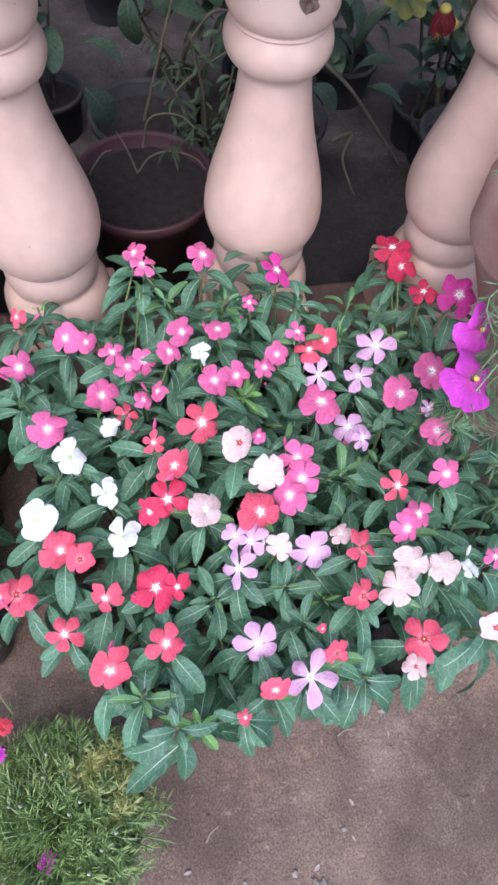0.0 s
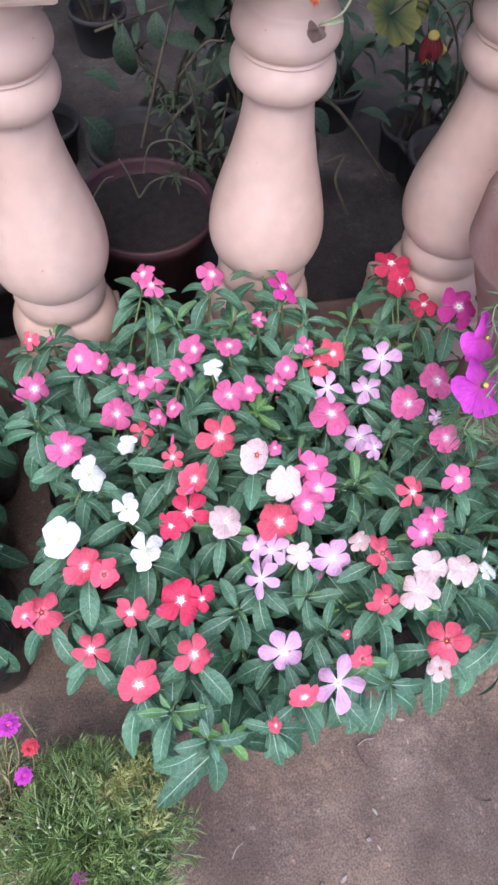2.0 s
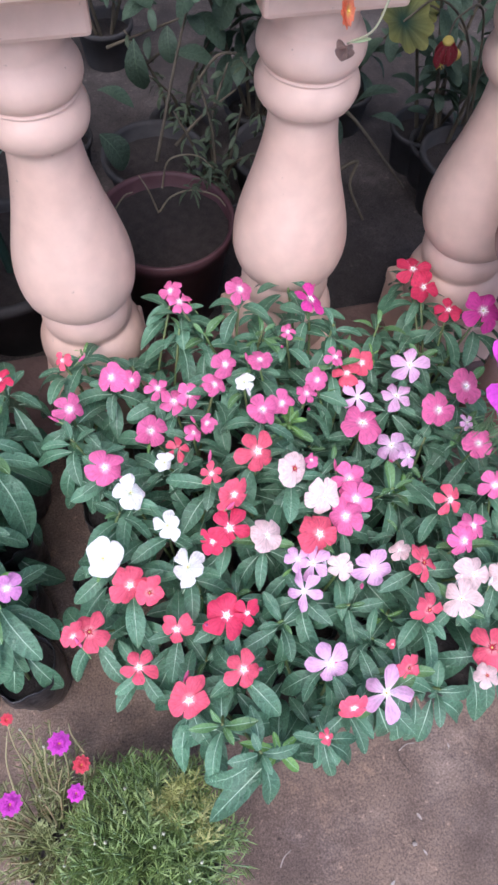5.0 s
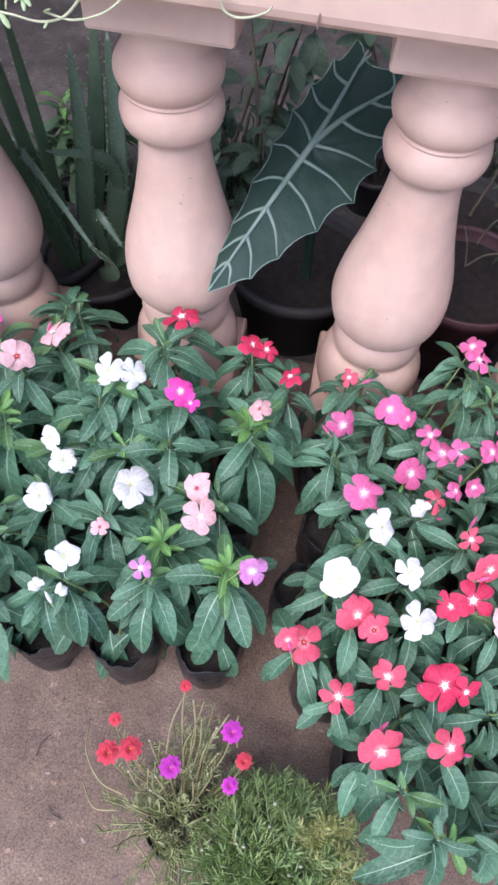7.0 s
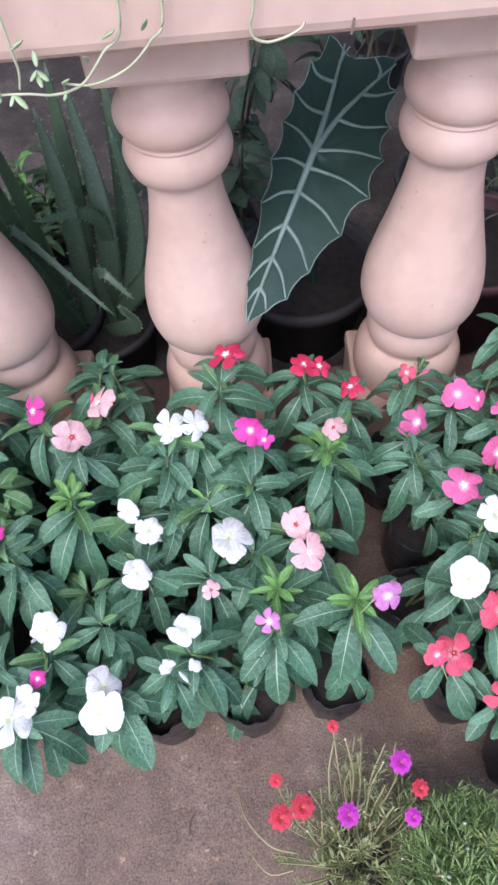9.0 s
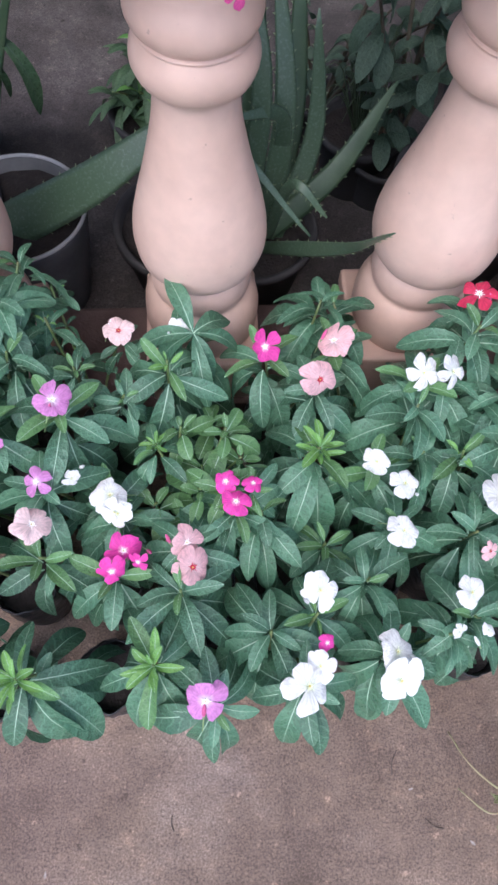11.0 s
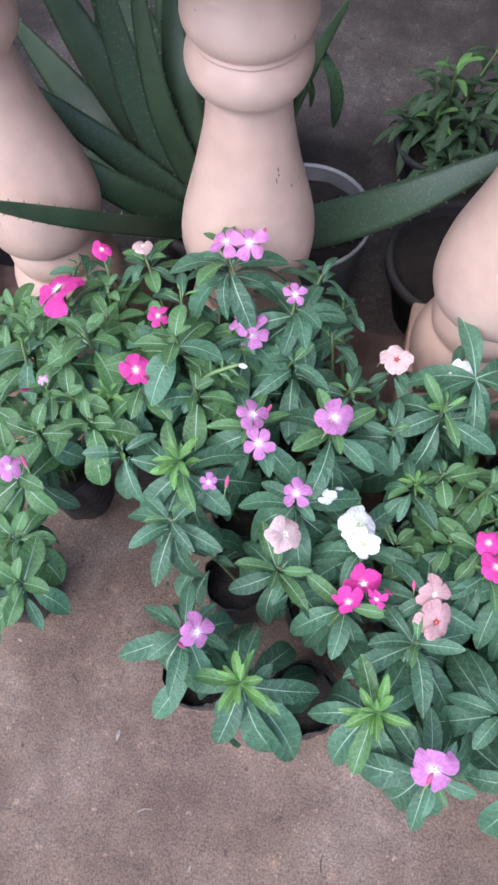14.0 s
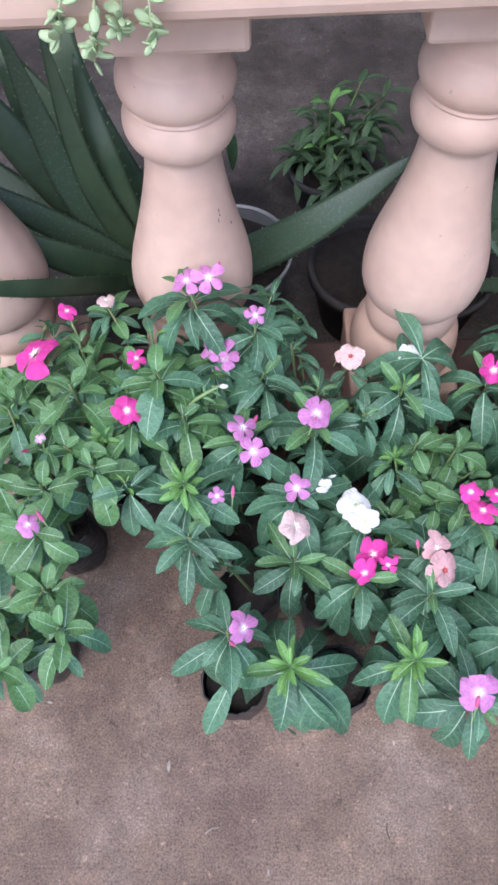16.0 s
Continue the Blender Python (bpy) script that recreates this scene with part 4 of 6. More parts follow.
periwinkle(-1.087, -0.455, 0.291, ["g", 0.004, 0.019, 0.303, 0.000, "v", 0.020, 0.019, 0.322, 0.030, "g", 0.005, 0.047, 0.300, 0.000], size=0.073)
periwinkle(-1.240, -0.183, 0.316, ["m", -0.035, 0.109, 0.355, 0.021, "m", -0.064, 0.051, 0.350, 0.056, "m", 0.046, -0.022, 0.344, 0.032, "g", 0.042, -0.092, 0.305, 0.000, "g", -0.028, -0.051, 0.313, 0.000, "g", -0.010, 0.041, 0.333, 0.000, "g", -0.021, 0.076, 0.335, 0.000, "g", 0.041, 0.013, 0.334, 0.000, "g", -0.054, -0.005, 0.318, 0.000, "g", 0.003, -0.073, 0.310, 0.000, "g", 0.009, 0.029, 0.366, 0.000, "g", -0.017, 0.004, 0.356, 0.000, "g", -0.050, 0.028, 0.356, 0.000, "g", 0.032, -0.034, 0.320, 0.000, "g", -0.024, -0.040, 0.315, 0.000], size=0.052, fresh=0.7)
periwinkle(-1.330, -0.251, 0.297, ["l", 0.039, 0.020, 0.332, 0.013, "v", 0.036, -0.076, 0.319, 0.024, "g", 0.038, -0.025, 0.305, 0.000, "g", -0.009, 0.066, 0.314, 0.000, "g", 0.021, 0.023, 0.311, 0.000], size=0.052, fresh=0.7)
periwinkle(-1.352, -0.408, 0.284, ["g", 0.077, 0.020, 0.294, 0.000, "g", 0.099, -0.020, 0.293, 0.000], size=0.052, fresh=0.7)
periwinkle(-1.390, -0.121, 0.303, ["g", 0.083, 0.045, 0.328, 0.000], size=0.052, fresh=0.7)
budding = periwinkle(-1.157, -0.159, 0.329, ["b", -0.069, 0.088, 0.368, 0.020, "m", -0.028, 0.010, 0.362, 0.022, "g", 0.022, -0.045, 0.325, 0.000, "g", -0.005, 0.002, 0.340, 0.000, "g", -0.048, 0.075, 0.354, 0.000, "g", -0.015, 0.047, 0.358, 0.000, "g", -0.024, 0.025, 0.348, 0.000, "g", -0.048, 0.029, 0.376, 0.000, "g", -0.004, -0.013, 0.367, 0.000], size=0.052, fresh=0.7)
periwinkle(0.203, -0.151, 0.238, ["c", -0.005, 0.141, 0.242, 0.046, "c", -0.003, 0.106, 0.242, 0.045, "c", 0.011, 0.048, 0.253, 0.038, "m", 0.055, 0.033, 0.259, 0.054, "g", -0.058, -0.018, 0.254, 0.000, "g", -0.007, 0.078, 0.225, 0.000], size=0.056)

# a lanky shoot with a white bud and dull large leaves below it
foot = budding.location
stem = [Vector(q) - foot for q in ((-1.160, -0.170, 0.100), (-1.150, -0.188, 0.220), (-1.139, -0.189, 0.300), (-1.123, -0.185, 0.328), (-1.094, -0.179, 0.348))]
v, f = tube(stem, 0.0030, 0.0018, 6, 5)
child("stem", mesh("stem", v, f, [BUD_GREEN]), budding, None, "pale green budding stem")
child("bud", BUDS["w"], budding, Matrix.Translation(stem[-1]) @ pose(0, 0, 0, 15, 68, 0) @ Matrix.Diagonal((0.016, 0.016, 0.012, 1)), "closed white bud")
for k, (base, end, width) in enumerate((((-1.139, -0.189, 0.300), (-1.196, -0.181, 0.285), 0.027), ((-1.139, -0.190, 0.297), (-1.193, -0.200, 0.272), 0.024), ((-1.141, -0.192, 0.290), (-1.192, -0.228, 0.262), 0.030), ((-1.139, -0.193, 0.298), (-1.140, -0.236, 0.250), 0.024), ((-1.138, -0.191, 0.306), (-1.146, -0.222, 0.305), 0.020),
                                        ((-1.130, -0.187, 0.316), (-1.150, -0.180, 0.332), 0.007), ((-1.122, -0.185, 0.328), (-1.128, -0.166, 0.345), 0.006), ((-1.115, -0.184, 0.333), (-1.097, -0.190, 0.330), 0.006), ((-1.110, -0.183, 0.337), (-1.113, -0.170, 0.348), 0.005), ((-1.104, -0.182, 0.341), (-1.091, -0.188, 0.343), 0.005))):
    way = Vector(end) - Vector(base)
    child("leaf", (LEAVES if k < 5 else LEAVES_YOUNG)[k % 4], budding, Matrix.Translation(Vector(base) - foot) @ way.to_track_quat("Y", "Z").to_matrix().to_4x4() @ Matrix.Diagonal((2.3 * width, way.length, way.length, 1)))

# ---- moss roses ----
MOSS = material("moss_rose_green", (0.16, 0.30, 0.145), 0.42, (0.26, 0.42, 0.23), 30, 200, through_light=0.35)
MOSS_DARK = material("moss_rose_dark_green", (0.15, 0.245, 0.07), 0.5, (0.25, 0.345, 0.11), 30, 200, through_light=0.1)
MOSS_PALE = material("moss_rose_pale_green", (0.20, 0.25, 0.085), 0.5, (0.34, 0.37, 0.17), 30, 200, through_light=0.1)
SHOOT = material("pale_shoot", (0.34, 0.34, 0.17), 0.55, (0.40, 0.31, 0.19), 40, 200)
GREEN_SHOOT = material("green_shoot", (0.17, 0.27, 0.12), 0.5, (0.24, 0.34, 0.17), 40, 200)
MOSS_PINK = petal_material("moss_rose_magenta_petal", (0.62, 0.07, 0.54), (0.66, 0.10, 0.46))
MOSS_RED = petal_material("moss_rose_red_petal", (0.70, 0.075, 0.115), (0.72, 0.11, 0.13))
YELLOW = material("yellow_petal", (0.75, 0.50, 0.06), 0.6, (0.78, 0.58, 0.12), 30, 90)


def needles(rnd, line, length, count, thick=0.0009, bare=0.0):
    """Fleshy needle leaves set round a shoot."""
    verts, faces = [], []
    pts = curve_points(line, 8)
    for k in range(count):
        u = (k + rnd.random()) / count
        i = min(int((bare + (1 - bare) * u ** 0.7) * (len(pts) - 1)), len(pts) - 2)
        a, ahead = pts[i], (pts[i + 1] - pts[i]).normalized()
        side = ahead.orthogonal().normalized()
        side.rotate(Matrix.Rotation(rnd.uniform(0, 6.28), 3, ahead))
        way = (side + ahead * rnd.uniform(0.35, 1.1)).normalized()
        size = length * rnd.uniform(0.6, 1.15)
        b = a + way * size * 0.55 + Vector((0, 0, 0.05 * size))
        c = a + way * size
        u1 = way.orthogonal().normalized() * thick * rnd.uniform(0.8, 1.3)
        u2 = way.cross(u1)
        o = len(verts)
        verts += [a, b + u1, b - 0.5 * u1 + 0.87 * u2, b - 0.5 * u1 - 0.87 * u2, c]
        faces += [(o, o + 1, o + 2), (o, o + 2, o + 3), (o, o + 3, o + 1), (o + 4, o + 2, o + 1), (o + 4, o + 3, o + 2), (o + 4, o + 1, o + 3)]
    return verts, faces


def ruffled_mesh(name, mat, seed, layers=3):
    """A double moss rose: rings of short notched petals, radius one."""
    rnd = random.Random(seed)
    verts, faces = [], []
    for ring in range(layers):
        n = 9
        for p in range(n):
            a0 = 2 * math.pi * (p + 0.5 * ring + rnd.uniform(-0.1, 0.1)) / n
            reach, rise = 1.0 - 0.20 * ring, 0.10 + 0.24 * ring
            o = len(verts)
            for k in range(4):
                t = k / 3
                w = (0.10 + 0.42 * math.sin(1.7 * t)) * (1 - 0.15 * ring)
                for c in range(4):
                    s = c / 1.5 - 1
                    r = reach * (0.05 + t - 0.10 * t * (abs(s) < 0.5))
                    z = rise * t * (1.2 - 0.5 * t) + 0.05 * rnd.uniform(-1, 1) * t
                    verts.append((w * s * math.cos(a0) - r * math.sin(a0), w * s * math.sin(a0) + r * math.cos(a0), z))
            for k in range(3):
                for c in range(3):
                    a = o + k * 4 + c
                    faces.append((a, a + 1, a + 5, a + 4))
    return mesh(name, verts, faces, [mat])


MOSS_ROSE = petal_material("moss_rose_rose_petal", (0.74, 0.10, 0.34), (0.76, 0.35, 0.16), 0.3)
MOSS_ORANGE = petal_material("moss_rose_orange_petal", (0.72, 0.20, 0.10), (0.75, 0.42, 0.10))
ROSES = {"rose": [flower_mesh("flower", MOSS_ROSE, 0.85, 5)], "orange": [ruffled_mesh("flower", MOSS_ORANGE, 6, 2)], "pink": [ruffled_mesh("flower", MOSS_PINK, i, 4) for i in (1, 2)], "red": [ruffled_mesh("flower", MOSS_RED, i, 4) for i in (3, 4)],
         "single": [flower_mesh("flower", MOSS_PINK, 1.05, 7)]}
HEART = mesh("eye", *lathe([(0.06, 0.10), (0.09, 0.16), (0.06, 0.22), (0.02, 0.24)], 10), [YELLOW])


def blossom(plant, kind, at, d, tilt=(20, 0)):
    d *= 0.85 if kind in ("pink", "red") else 1.0
    f = child("flower", random.Random(d).choice(ROSES[kind]), plant, Matrix.Translation(at) @ pose(0, 0, 0, tilt[0], tilt[1], 40) @ Matrix.Diagonal((d / 2, d / 2, d / 2, 1)),
              {"pink": "ruffled magenta flower", "red": "ruffled coral red flower", "rose": "rose pink flower with a yellow heart", "orange": "wilted orange flower", "single": "wide open magenta flower"}[kind])
    child("eye", HEART, f)


def shoots_of(rnd, foot, count, spread, height, lean=(0, 0), droop=0.0):
    """Lines of shoots that rise and spread from a pot."""
    for _ in range(count):
        a, r = rnd.uniform(0, 6.28), math.sqrt(rnd.random())
        dx, dy = r * spread[0] * math.cos(a) + lean[0], r * spread[1] * math.sin(a) + lean[1]
        h = height * rnd.uniform(0.75, 1.1) * (1 - 0.45 * r * r) - droop * r ** 2
        start = Vector((foot[0] + 0.25 * dx, foot[1] + 0.25 * dy, foot[2]))
        end = Vector((foot[0] + dx, foot[1] + dy, foot[2] + h))
        mid = start.lerp(end, 0.5) + Vector((0.1 * dx, 0.1 * dy, 0.22 * abs(h) + rnd.uniform(0, 0.01)))
        yield [start, mid, end]


def moss_rose(name, label, at, foot, count, spread, height, length, leaf, per, shoot, seed, lean=(0, 0), droop=0.0, thick=0.0009):
    plant = tagged(new(name), label, "potted plant")
    plant.matrix_basis = pose(*at)
    rnd = random.Random(seed)
    green, stalk = [], []
    for line in shoots_of(rnd, foot, count, spread, height, lean, droop):
        stalk.append(tube(line, 0.0011, 0.0008, 4, 3))
        green.append(needles(rnd, line, length, per, thick))
    tagged(child("foliage", mesh("foliage", *join(green), [leaf], None, False), plant), kind="stuff")
    tagged(child("stalk_mass", mesh("stalk_mass", *join(stalk), [shoot]), plant), kind="stuff")
    return plant


def pot(name, parent, r_top, r_base, h, mat, label, rim=0.012, band=0.02, soil_down=0.02):
    """A tapering pot with a thick rim, hollow, with soil in it."""
    prof = [(r_base * 0.96, 0), (r_base, 0.004), (r_top - 0.004, h - band), (r_top + rim * 0.4, h - band), (r_top + rim * 0.5, h - 0.003), (r_top + rim * 0.2, h),
            (r_top - rim * 0.5, h - 0.001), (r_top - rim, h - 0.006), (r_top - rim, h - soil_down - 0.012)]
    v, f = lathe(prof, 40, 0.006)
    body = child(name, mesh(name, v, f, [mat]), parent, None, label)
    child("soil", soil_mesh(r_top - rim * 0.9), parent, pose(0, 0, h - soil_down))
    return body


# the low clump on the ground before the bags
low = moss_rose("potted_moss_rose", "dense dark green moss rose in a low black pot", (-0.305, -0.655, 0), (0, 0, 0.085), 330, (0.102, 0.105), 0.095, 0.0180, MOSS_DARK, 27, GREEN_SHOOT, 5, thick=0.00072)
pot("pot", low, 0.072, 0.055, 0.095, BLACK_PLASTIC, "black plastic pot", 0.006, 0.012)
for c, x, y, z, d in (("pink", -0.02, -0.03, 0.155, 0.022),):
    blossom(low, c, (x, y, z), d)
MOSS_YELLOW = material("moss_rose_yellow_green", (0.30, 0.33, 0.09), 0.5, (0.42, 0.42, 0.16), 30, 200, through_light=0.1)
BUD = material("pale_bud", (0.50, 0.52, 0.40), 0.55, (0.60, 0.58, 0.48), 60, 200)
rnd = random.Random(9)
green = []
for k in range(30):
    x, y = 0.045 + rnd.uniform(-0.035, 0.04), 0.03 + rnd.uniform(-0.03, 0.035)
    green.append(needles(rnd, [(0.5 * x, 0.5 * y, 0.09), (0.8 * x, 0.8 * y, 0.15), (x, y, 0.165 + rnd.uniform(-0.01, 0.02))], 0.015, 34, 0.0006))
tagged(child("foliage", mesh("foliage", *join(green), [MOSS_YELLOW], None, False), low, None, "yellowish green shoots"), kind="stuff")
BUD_MESH = mesh("bud", *lathe([(0.15, 0.0), (0.5, 0.4), (0.42, 1.0), (0.05, 1.5)], 8), [BUD])
for k in range(9):
    a, q = rnd.uniform(0, 6.28), 0.085 * math.sqrt(rnd.random())
    child("bud", BUD_MESH, low, Matrix.Translation((q * math.cos(a), q * math.sin(a), 0.172 - 2.2 * q * q)) @ Matrix.Diagonal((0.004, 0.004, 0.005, 1)))
thin = moss_rose("potted_moss_rose", "straggling moss rose with magenta and red flowers in black bag", (-0.425, -0.625, 0), (0, 0, 0.055), 46, (0.100, 0.112), 0.070, 0.015, MOSS_PALE, 24, MOSS_PALE, 6, (0.005, 0.01), 0.045, thick=0.0007)
rnd = random.Random(61)
green, stalk = [], []
for k in range(44):
    a, q = rnd.uniform(0, 6.28), math.sqrt(rnd.random())
    x, y, z = 0.01 + 0.088 * q * math.cos(a), 0.035 + 0.10 * q * math.sin(a), rnd.uniform(0.11, 0.215) * (1 - 0.2 * q)
    line = [(0.45 * x, 0.45 * y, 0.055), (0.75 * x + rnd.uniform(-0.008, 0.008), 0.75 * y + rnd.uniform(-0.008, 0.008), 0.055 + 0.55 * (z - 0.055)), (x, y, z)]
    stalk.append(tube(line, 0.0015, 0.0010, 5, 4))
    green.append(needles(rnd, line, 0.015, 22, 0.0007))
    if k % 3 == 0:
        child("bud", BUD_MESH, thin, Matrix.Translation((x, y, z)) @ Matrix.Diagonal((0.003, 0.003, 0.004, 1)))
tagged(child("stalk_mass", mesh("stalk_mass", *join(stalk), [SHOOT]), thin), kind="stuff")
for line in ([(-0.069, 0.018, 0.070), (-0.097, 0.026, 0.085), (-0.124, 0.054, 0.075), (-0.135, 0.088, 0.050)], [(-0.074, 0.001, 0.050), (-0.102, -0.001, 0.050), (-0.127, 0.024, 0.030)], [(-0.027, 0.067, 0.100), (-0.026, 0.096, 0.130), (-0.018, 0.124, 0.150)], [(0.054, 0.090, 0.100), (0.048, 0.107, 0.130), (0.049, 0.117, 0.150)], [(-0.012, -0.056, 0.030), (-0.031, -0.036, 0.050), (-0.051, -0.024, 0.030)]):
    v, f = tube(line, 0.0013, 0.0008, 5, 6)
    child("runner", mesh("runner", v, f, [SHOOT]), thin, None, "bare pale runner")
child("grow_bag", BAGS[1], thin, pose(0, 0, -0.002) @ Matrix.Diagonal((0.9, 0.9, 0.55, 1)), "crumpled black polythene bag")
child("soil", BAG_SOIL, thin, pose(0, 0, 0.055) @ Matrix.Diagonal((0.9, 0.9, 1, 1)))
for c, x, y, z, d in (("red", -0.443, -0.488, 0.150, 0.015), ("red", -0.507, -0.574, 0.170, 0.028), ("red", -0.484, -0.566, 0.175, 0.028), ("red", -0.510, -0.540, 0.165, 0.016),
                      ("pink", -0.438, -0.575, 0.172, 0.026), ("pink", -0.380, -0.531, 0.190, 0.026), ("red", -0.362, -0.555, 0.175, 0.020), ("pink", -0.372, -0.580, 0.165, 0.020)):
    blossom(thin, c, (x + 0.425, y + 0.625, z), d)
    line = [(0.5 * (x + 0.425), 0.5 * (y + 0.625), 0.06), (0.9 * (x + 0.425), 0.8 * (y + 0.625), 0.13), (x + 0.425, y + 0.625, z)]
    green.append(needles(rnd, line, 0.011, 30, 0.00055))
    v, f = tube(line, 0.0010, 0.0009, 5, 4)
    child("stem", mesh("stem", v, f, [SHOOT]), thin)

tagged(child("foliage", mesh("foliage", *join(green), [MOSS_PALE], None, False), thin), kind="stuff")

# the terracotta bowl beside the railing
URN_SHOOTS = (((0.33, -0.14, 0.48), (0.269, -0.148, 0.57), (0.204, -0.163, 0.62), (0.172, -0.147, 0.64)), ((0.31, -0.16, 0.47), (0.221, -0.188, 0.55), (0.172, -0.195, 0.60), (0.154, -0.168, 0.62)), ((0.32, -0.18, 0.47), (0.215, -0.216, 0.53), (0.163, -0.220, 0.56)))
urn = moss_rose("potted_moss_rose", "bushy green moss rose spilling from a weathered terracotta bowl planter", (0.335, -0.165, 0), (0.03, -0.01, 0.46), 120, (0.10, 0.07), 0.12, 0.027, MOSS, 36, GREEN_SHOOT, 8, (0.065, -0.035), 0.05, 0.0011)
rnd = random.Random(77)
green, stalk = [], []
for k in range(300):
    # a slanting curtain of shoots over the front of the bowl
    y = rnd.uniform(-0.46, -0.13)
    x = rnd.uniform(0.185 if y < -0.36 else 0.205 if y < -0.28 else 0.178, 0.40) if y < -0.2 else rnd.uniform(0.205, 0.40)
    if y < -0.36 and rnd.random() < 0.45:
        continue
    z = min(0.60, 0.595 + 1.15 * (y + 0.2)) + rnd.uniform(-0.06, 0.02)
    ex, ey = x - 0.335, y + 0.165
    line = [(0.35 * ex + 0.03, 0.25 * ey, 0.465), (0.75 * ex + 0.01, 0.66 * ey, max(0.52, 0.4 * z + 0.345)), (ex, ey, z)]
    stalk.append(tube(line, 0.0007, 0.0007, 4, 3))
    green.append(needles(rnd, line, 0.027, 44, 0.0012, 0.62))
for k in range(24):
    # loose wisps that hang towards the flowers
    ex, ey, z = rnd.uniform(0.13, 0.28) - 0.335, rnd.uniform(-0.47, -0.31) + 0.165, rnd.uniform(0.31, 0.41)
    line = [(0.5 * ex, 0.5 * ey, 0.47), (0.75 * ex + rnd.uniform(-0.04, 0.04), 0.72 * ey + rnd.uniform(-0.03, 0.03), max(z + 0.02, 0.44)), (0.93 * ex + rnd.uniform(-0.025, 0.025), 0.95 * ey + rnd.uniform(-0.025, 0.025), z + 0.02), (ex, ey, z)]
    stalk.append(tube(line, 0.0009, 0.0008, 5, 4))
    green.append(needles(rnd, line, 0.024, 90, 0.0009, 0.05))
# long shoots that stand out of the bush
for line in URN_SHOOTS:
    line = [(x - 0.335, y + 0.165, z) for x, y, z in line]
    stalk.append(tube(line, 0.0022, 0.0014, 6, 5))
    for _ in range(2):
        green.append(needles(rnd, line, 0.024, 34, 0.0010))
tagged(child("foliage", mesh("foliage", *join(green), [MOSS], None, False), urn), kind="stuff")
tagged(child("stalk_mass", mesh("stalk_mass", *join(stalk), [GREEN_SHOOT]), urn), kind="stuff")
bowl = [(0.050, 0.0), (0.055, 0.004), (0.048, 0.03), (0.038, 0.10), (0.037, 0.20), (0.044, 0.25), (0.060, 0.295), (0.080, 0.340), (0.093, 0.372), (0.098, 0.384), (0.105, 0.391), (0.108, 0.400), (0.110, 0.455), (0.106, 0.470), (0.099, 0.473), (0.095, 0.466), (0.094, 0.43)]
child("pot", mesh("pot", *lathe(bowl, 48, 0.02), [TERRACOTTA]), urn, pose(-0.016, 0, 0), "weathered terracotta bowl on a foot")
child("soil", soil_mesh(0.0945), urn, pose(-0.016, 0, 0.447))
for c, x, y, z, d, tilt in (("single", 0.178, -0.272, 0.40, 0.060, (62, -10)), ("single", 0.150, -0.332, 0.40, 0.070, (40, 10)), ("pink", 0.212, -0.295, 0.485, 0.020, (20, 0))):
    blossom(urn, c, (x - 0.335, y + 0.165, z), d, tilt)
    v, f = tube([(0.3 * (x - 0.335), 0.3 * (y + 0.165), 0.46), (0.7 * (x - 0.335), 0.8 * (y + 0.165), 0.49), (x - 0.335, y + 0.165, z)], 0.0010, 0.0009, 5, 4)
    child("stem", mesh("stem", v, f, [GREEN_SHOOT]), urn)

# a pot with a pale rim and a dark bag at the end of the rows
GREY_PLASTIC = material("pale_grey_plastic", (0.36, 0.40, 0.46), 0.5, (0.46, 0.50, 0.55), 14, 120, 0.3, 50)
rimmed = tagged(new("potted_foliage"), "dark leafy plant in a pale grey plastic pot on the ground", "potted plant")
rimmed.matrix_basis = pose(0.352, -0.452, 0)
pot("pot", rimmed, 0.090, 0.066, 0.145, GREY_PLASTIC, "pale grey plastic pot", 0.012, 0.03, 0.02)
rnd = random.Random(88)
for k in range(5):
    a, q = 1.26 * k + 0.4, 0.03 + 0.02 * (k % 2)
    v, f = tube([(0.01 * math.cos(a), 0.01 * math.sin(a), 0.12), (q * math.cos(a), q * math.sin(a), 0.16), (1.5 * q * math.cos(a), 1.5 * q * math.sin(a), 0.19)], 0.0025, 0.0016, 5, 4)
    child("stem", mesh("stem", v, f, [STEM]), rimmed)
    rosette(rimmed, rnd, (1.5 * q * math.cos(a), 1.5 * q * math.sin(a), 0.195), pose(0, 0, 0, 0, 0, 0), 0.055, False, 3)
spare = tagged(new("grow_bag_with_soil"), "crumpled black polythene bag with dark soil on the ground", "bag")
spare.matrix_basis = pose(0.318, -0.585, 0)
child("grow_bag", BAGS[2], spare)
child("soil", BAG_SOIL, spare, pose(0, 0, 0.103))

# ---- behind the railing ----
ALOE = material("aloe_skin", (0.046, 0.086, 0.045), 0.42, (0.082, 0.130, 0.070), 16, 160, 0.25, 60)
ALOE_PALE = material("pale_aloe_skin", (0.080, 0.132, 0.078), 0.38, (0.13, 0.19, 0.138), 260, 500, 0.2, 60, contrast=(0.52, 0.72))
TOOTH = material("aloe_tooth", (0.17, 0.22, 0.12), 0.5, scale=30, detail_scale=90)


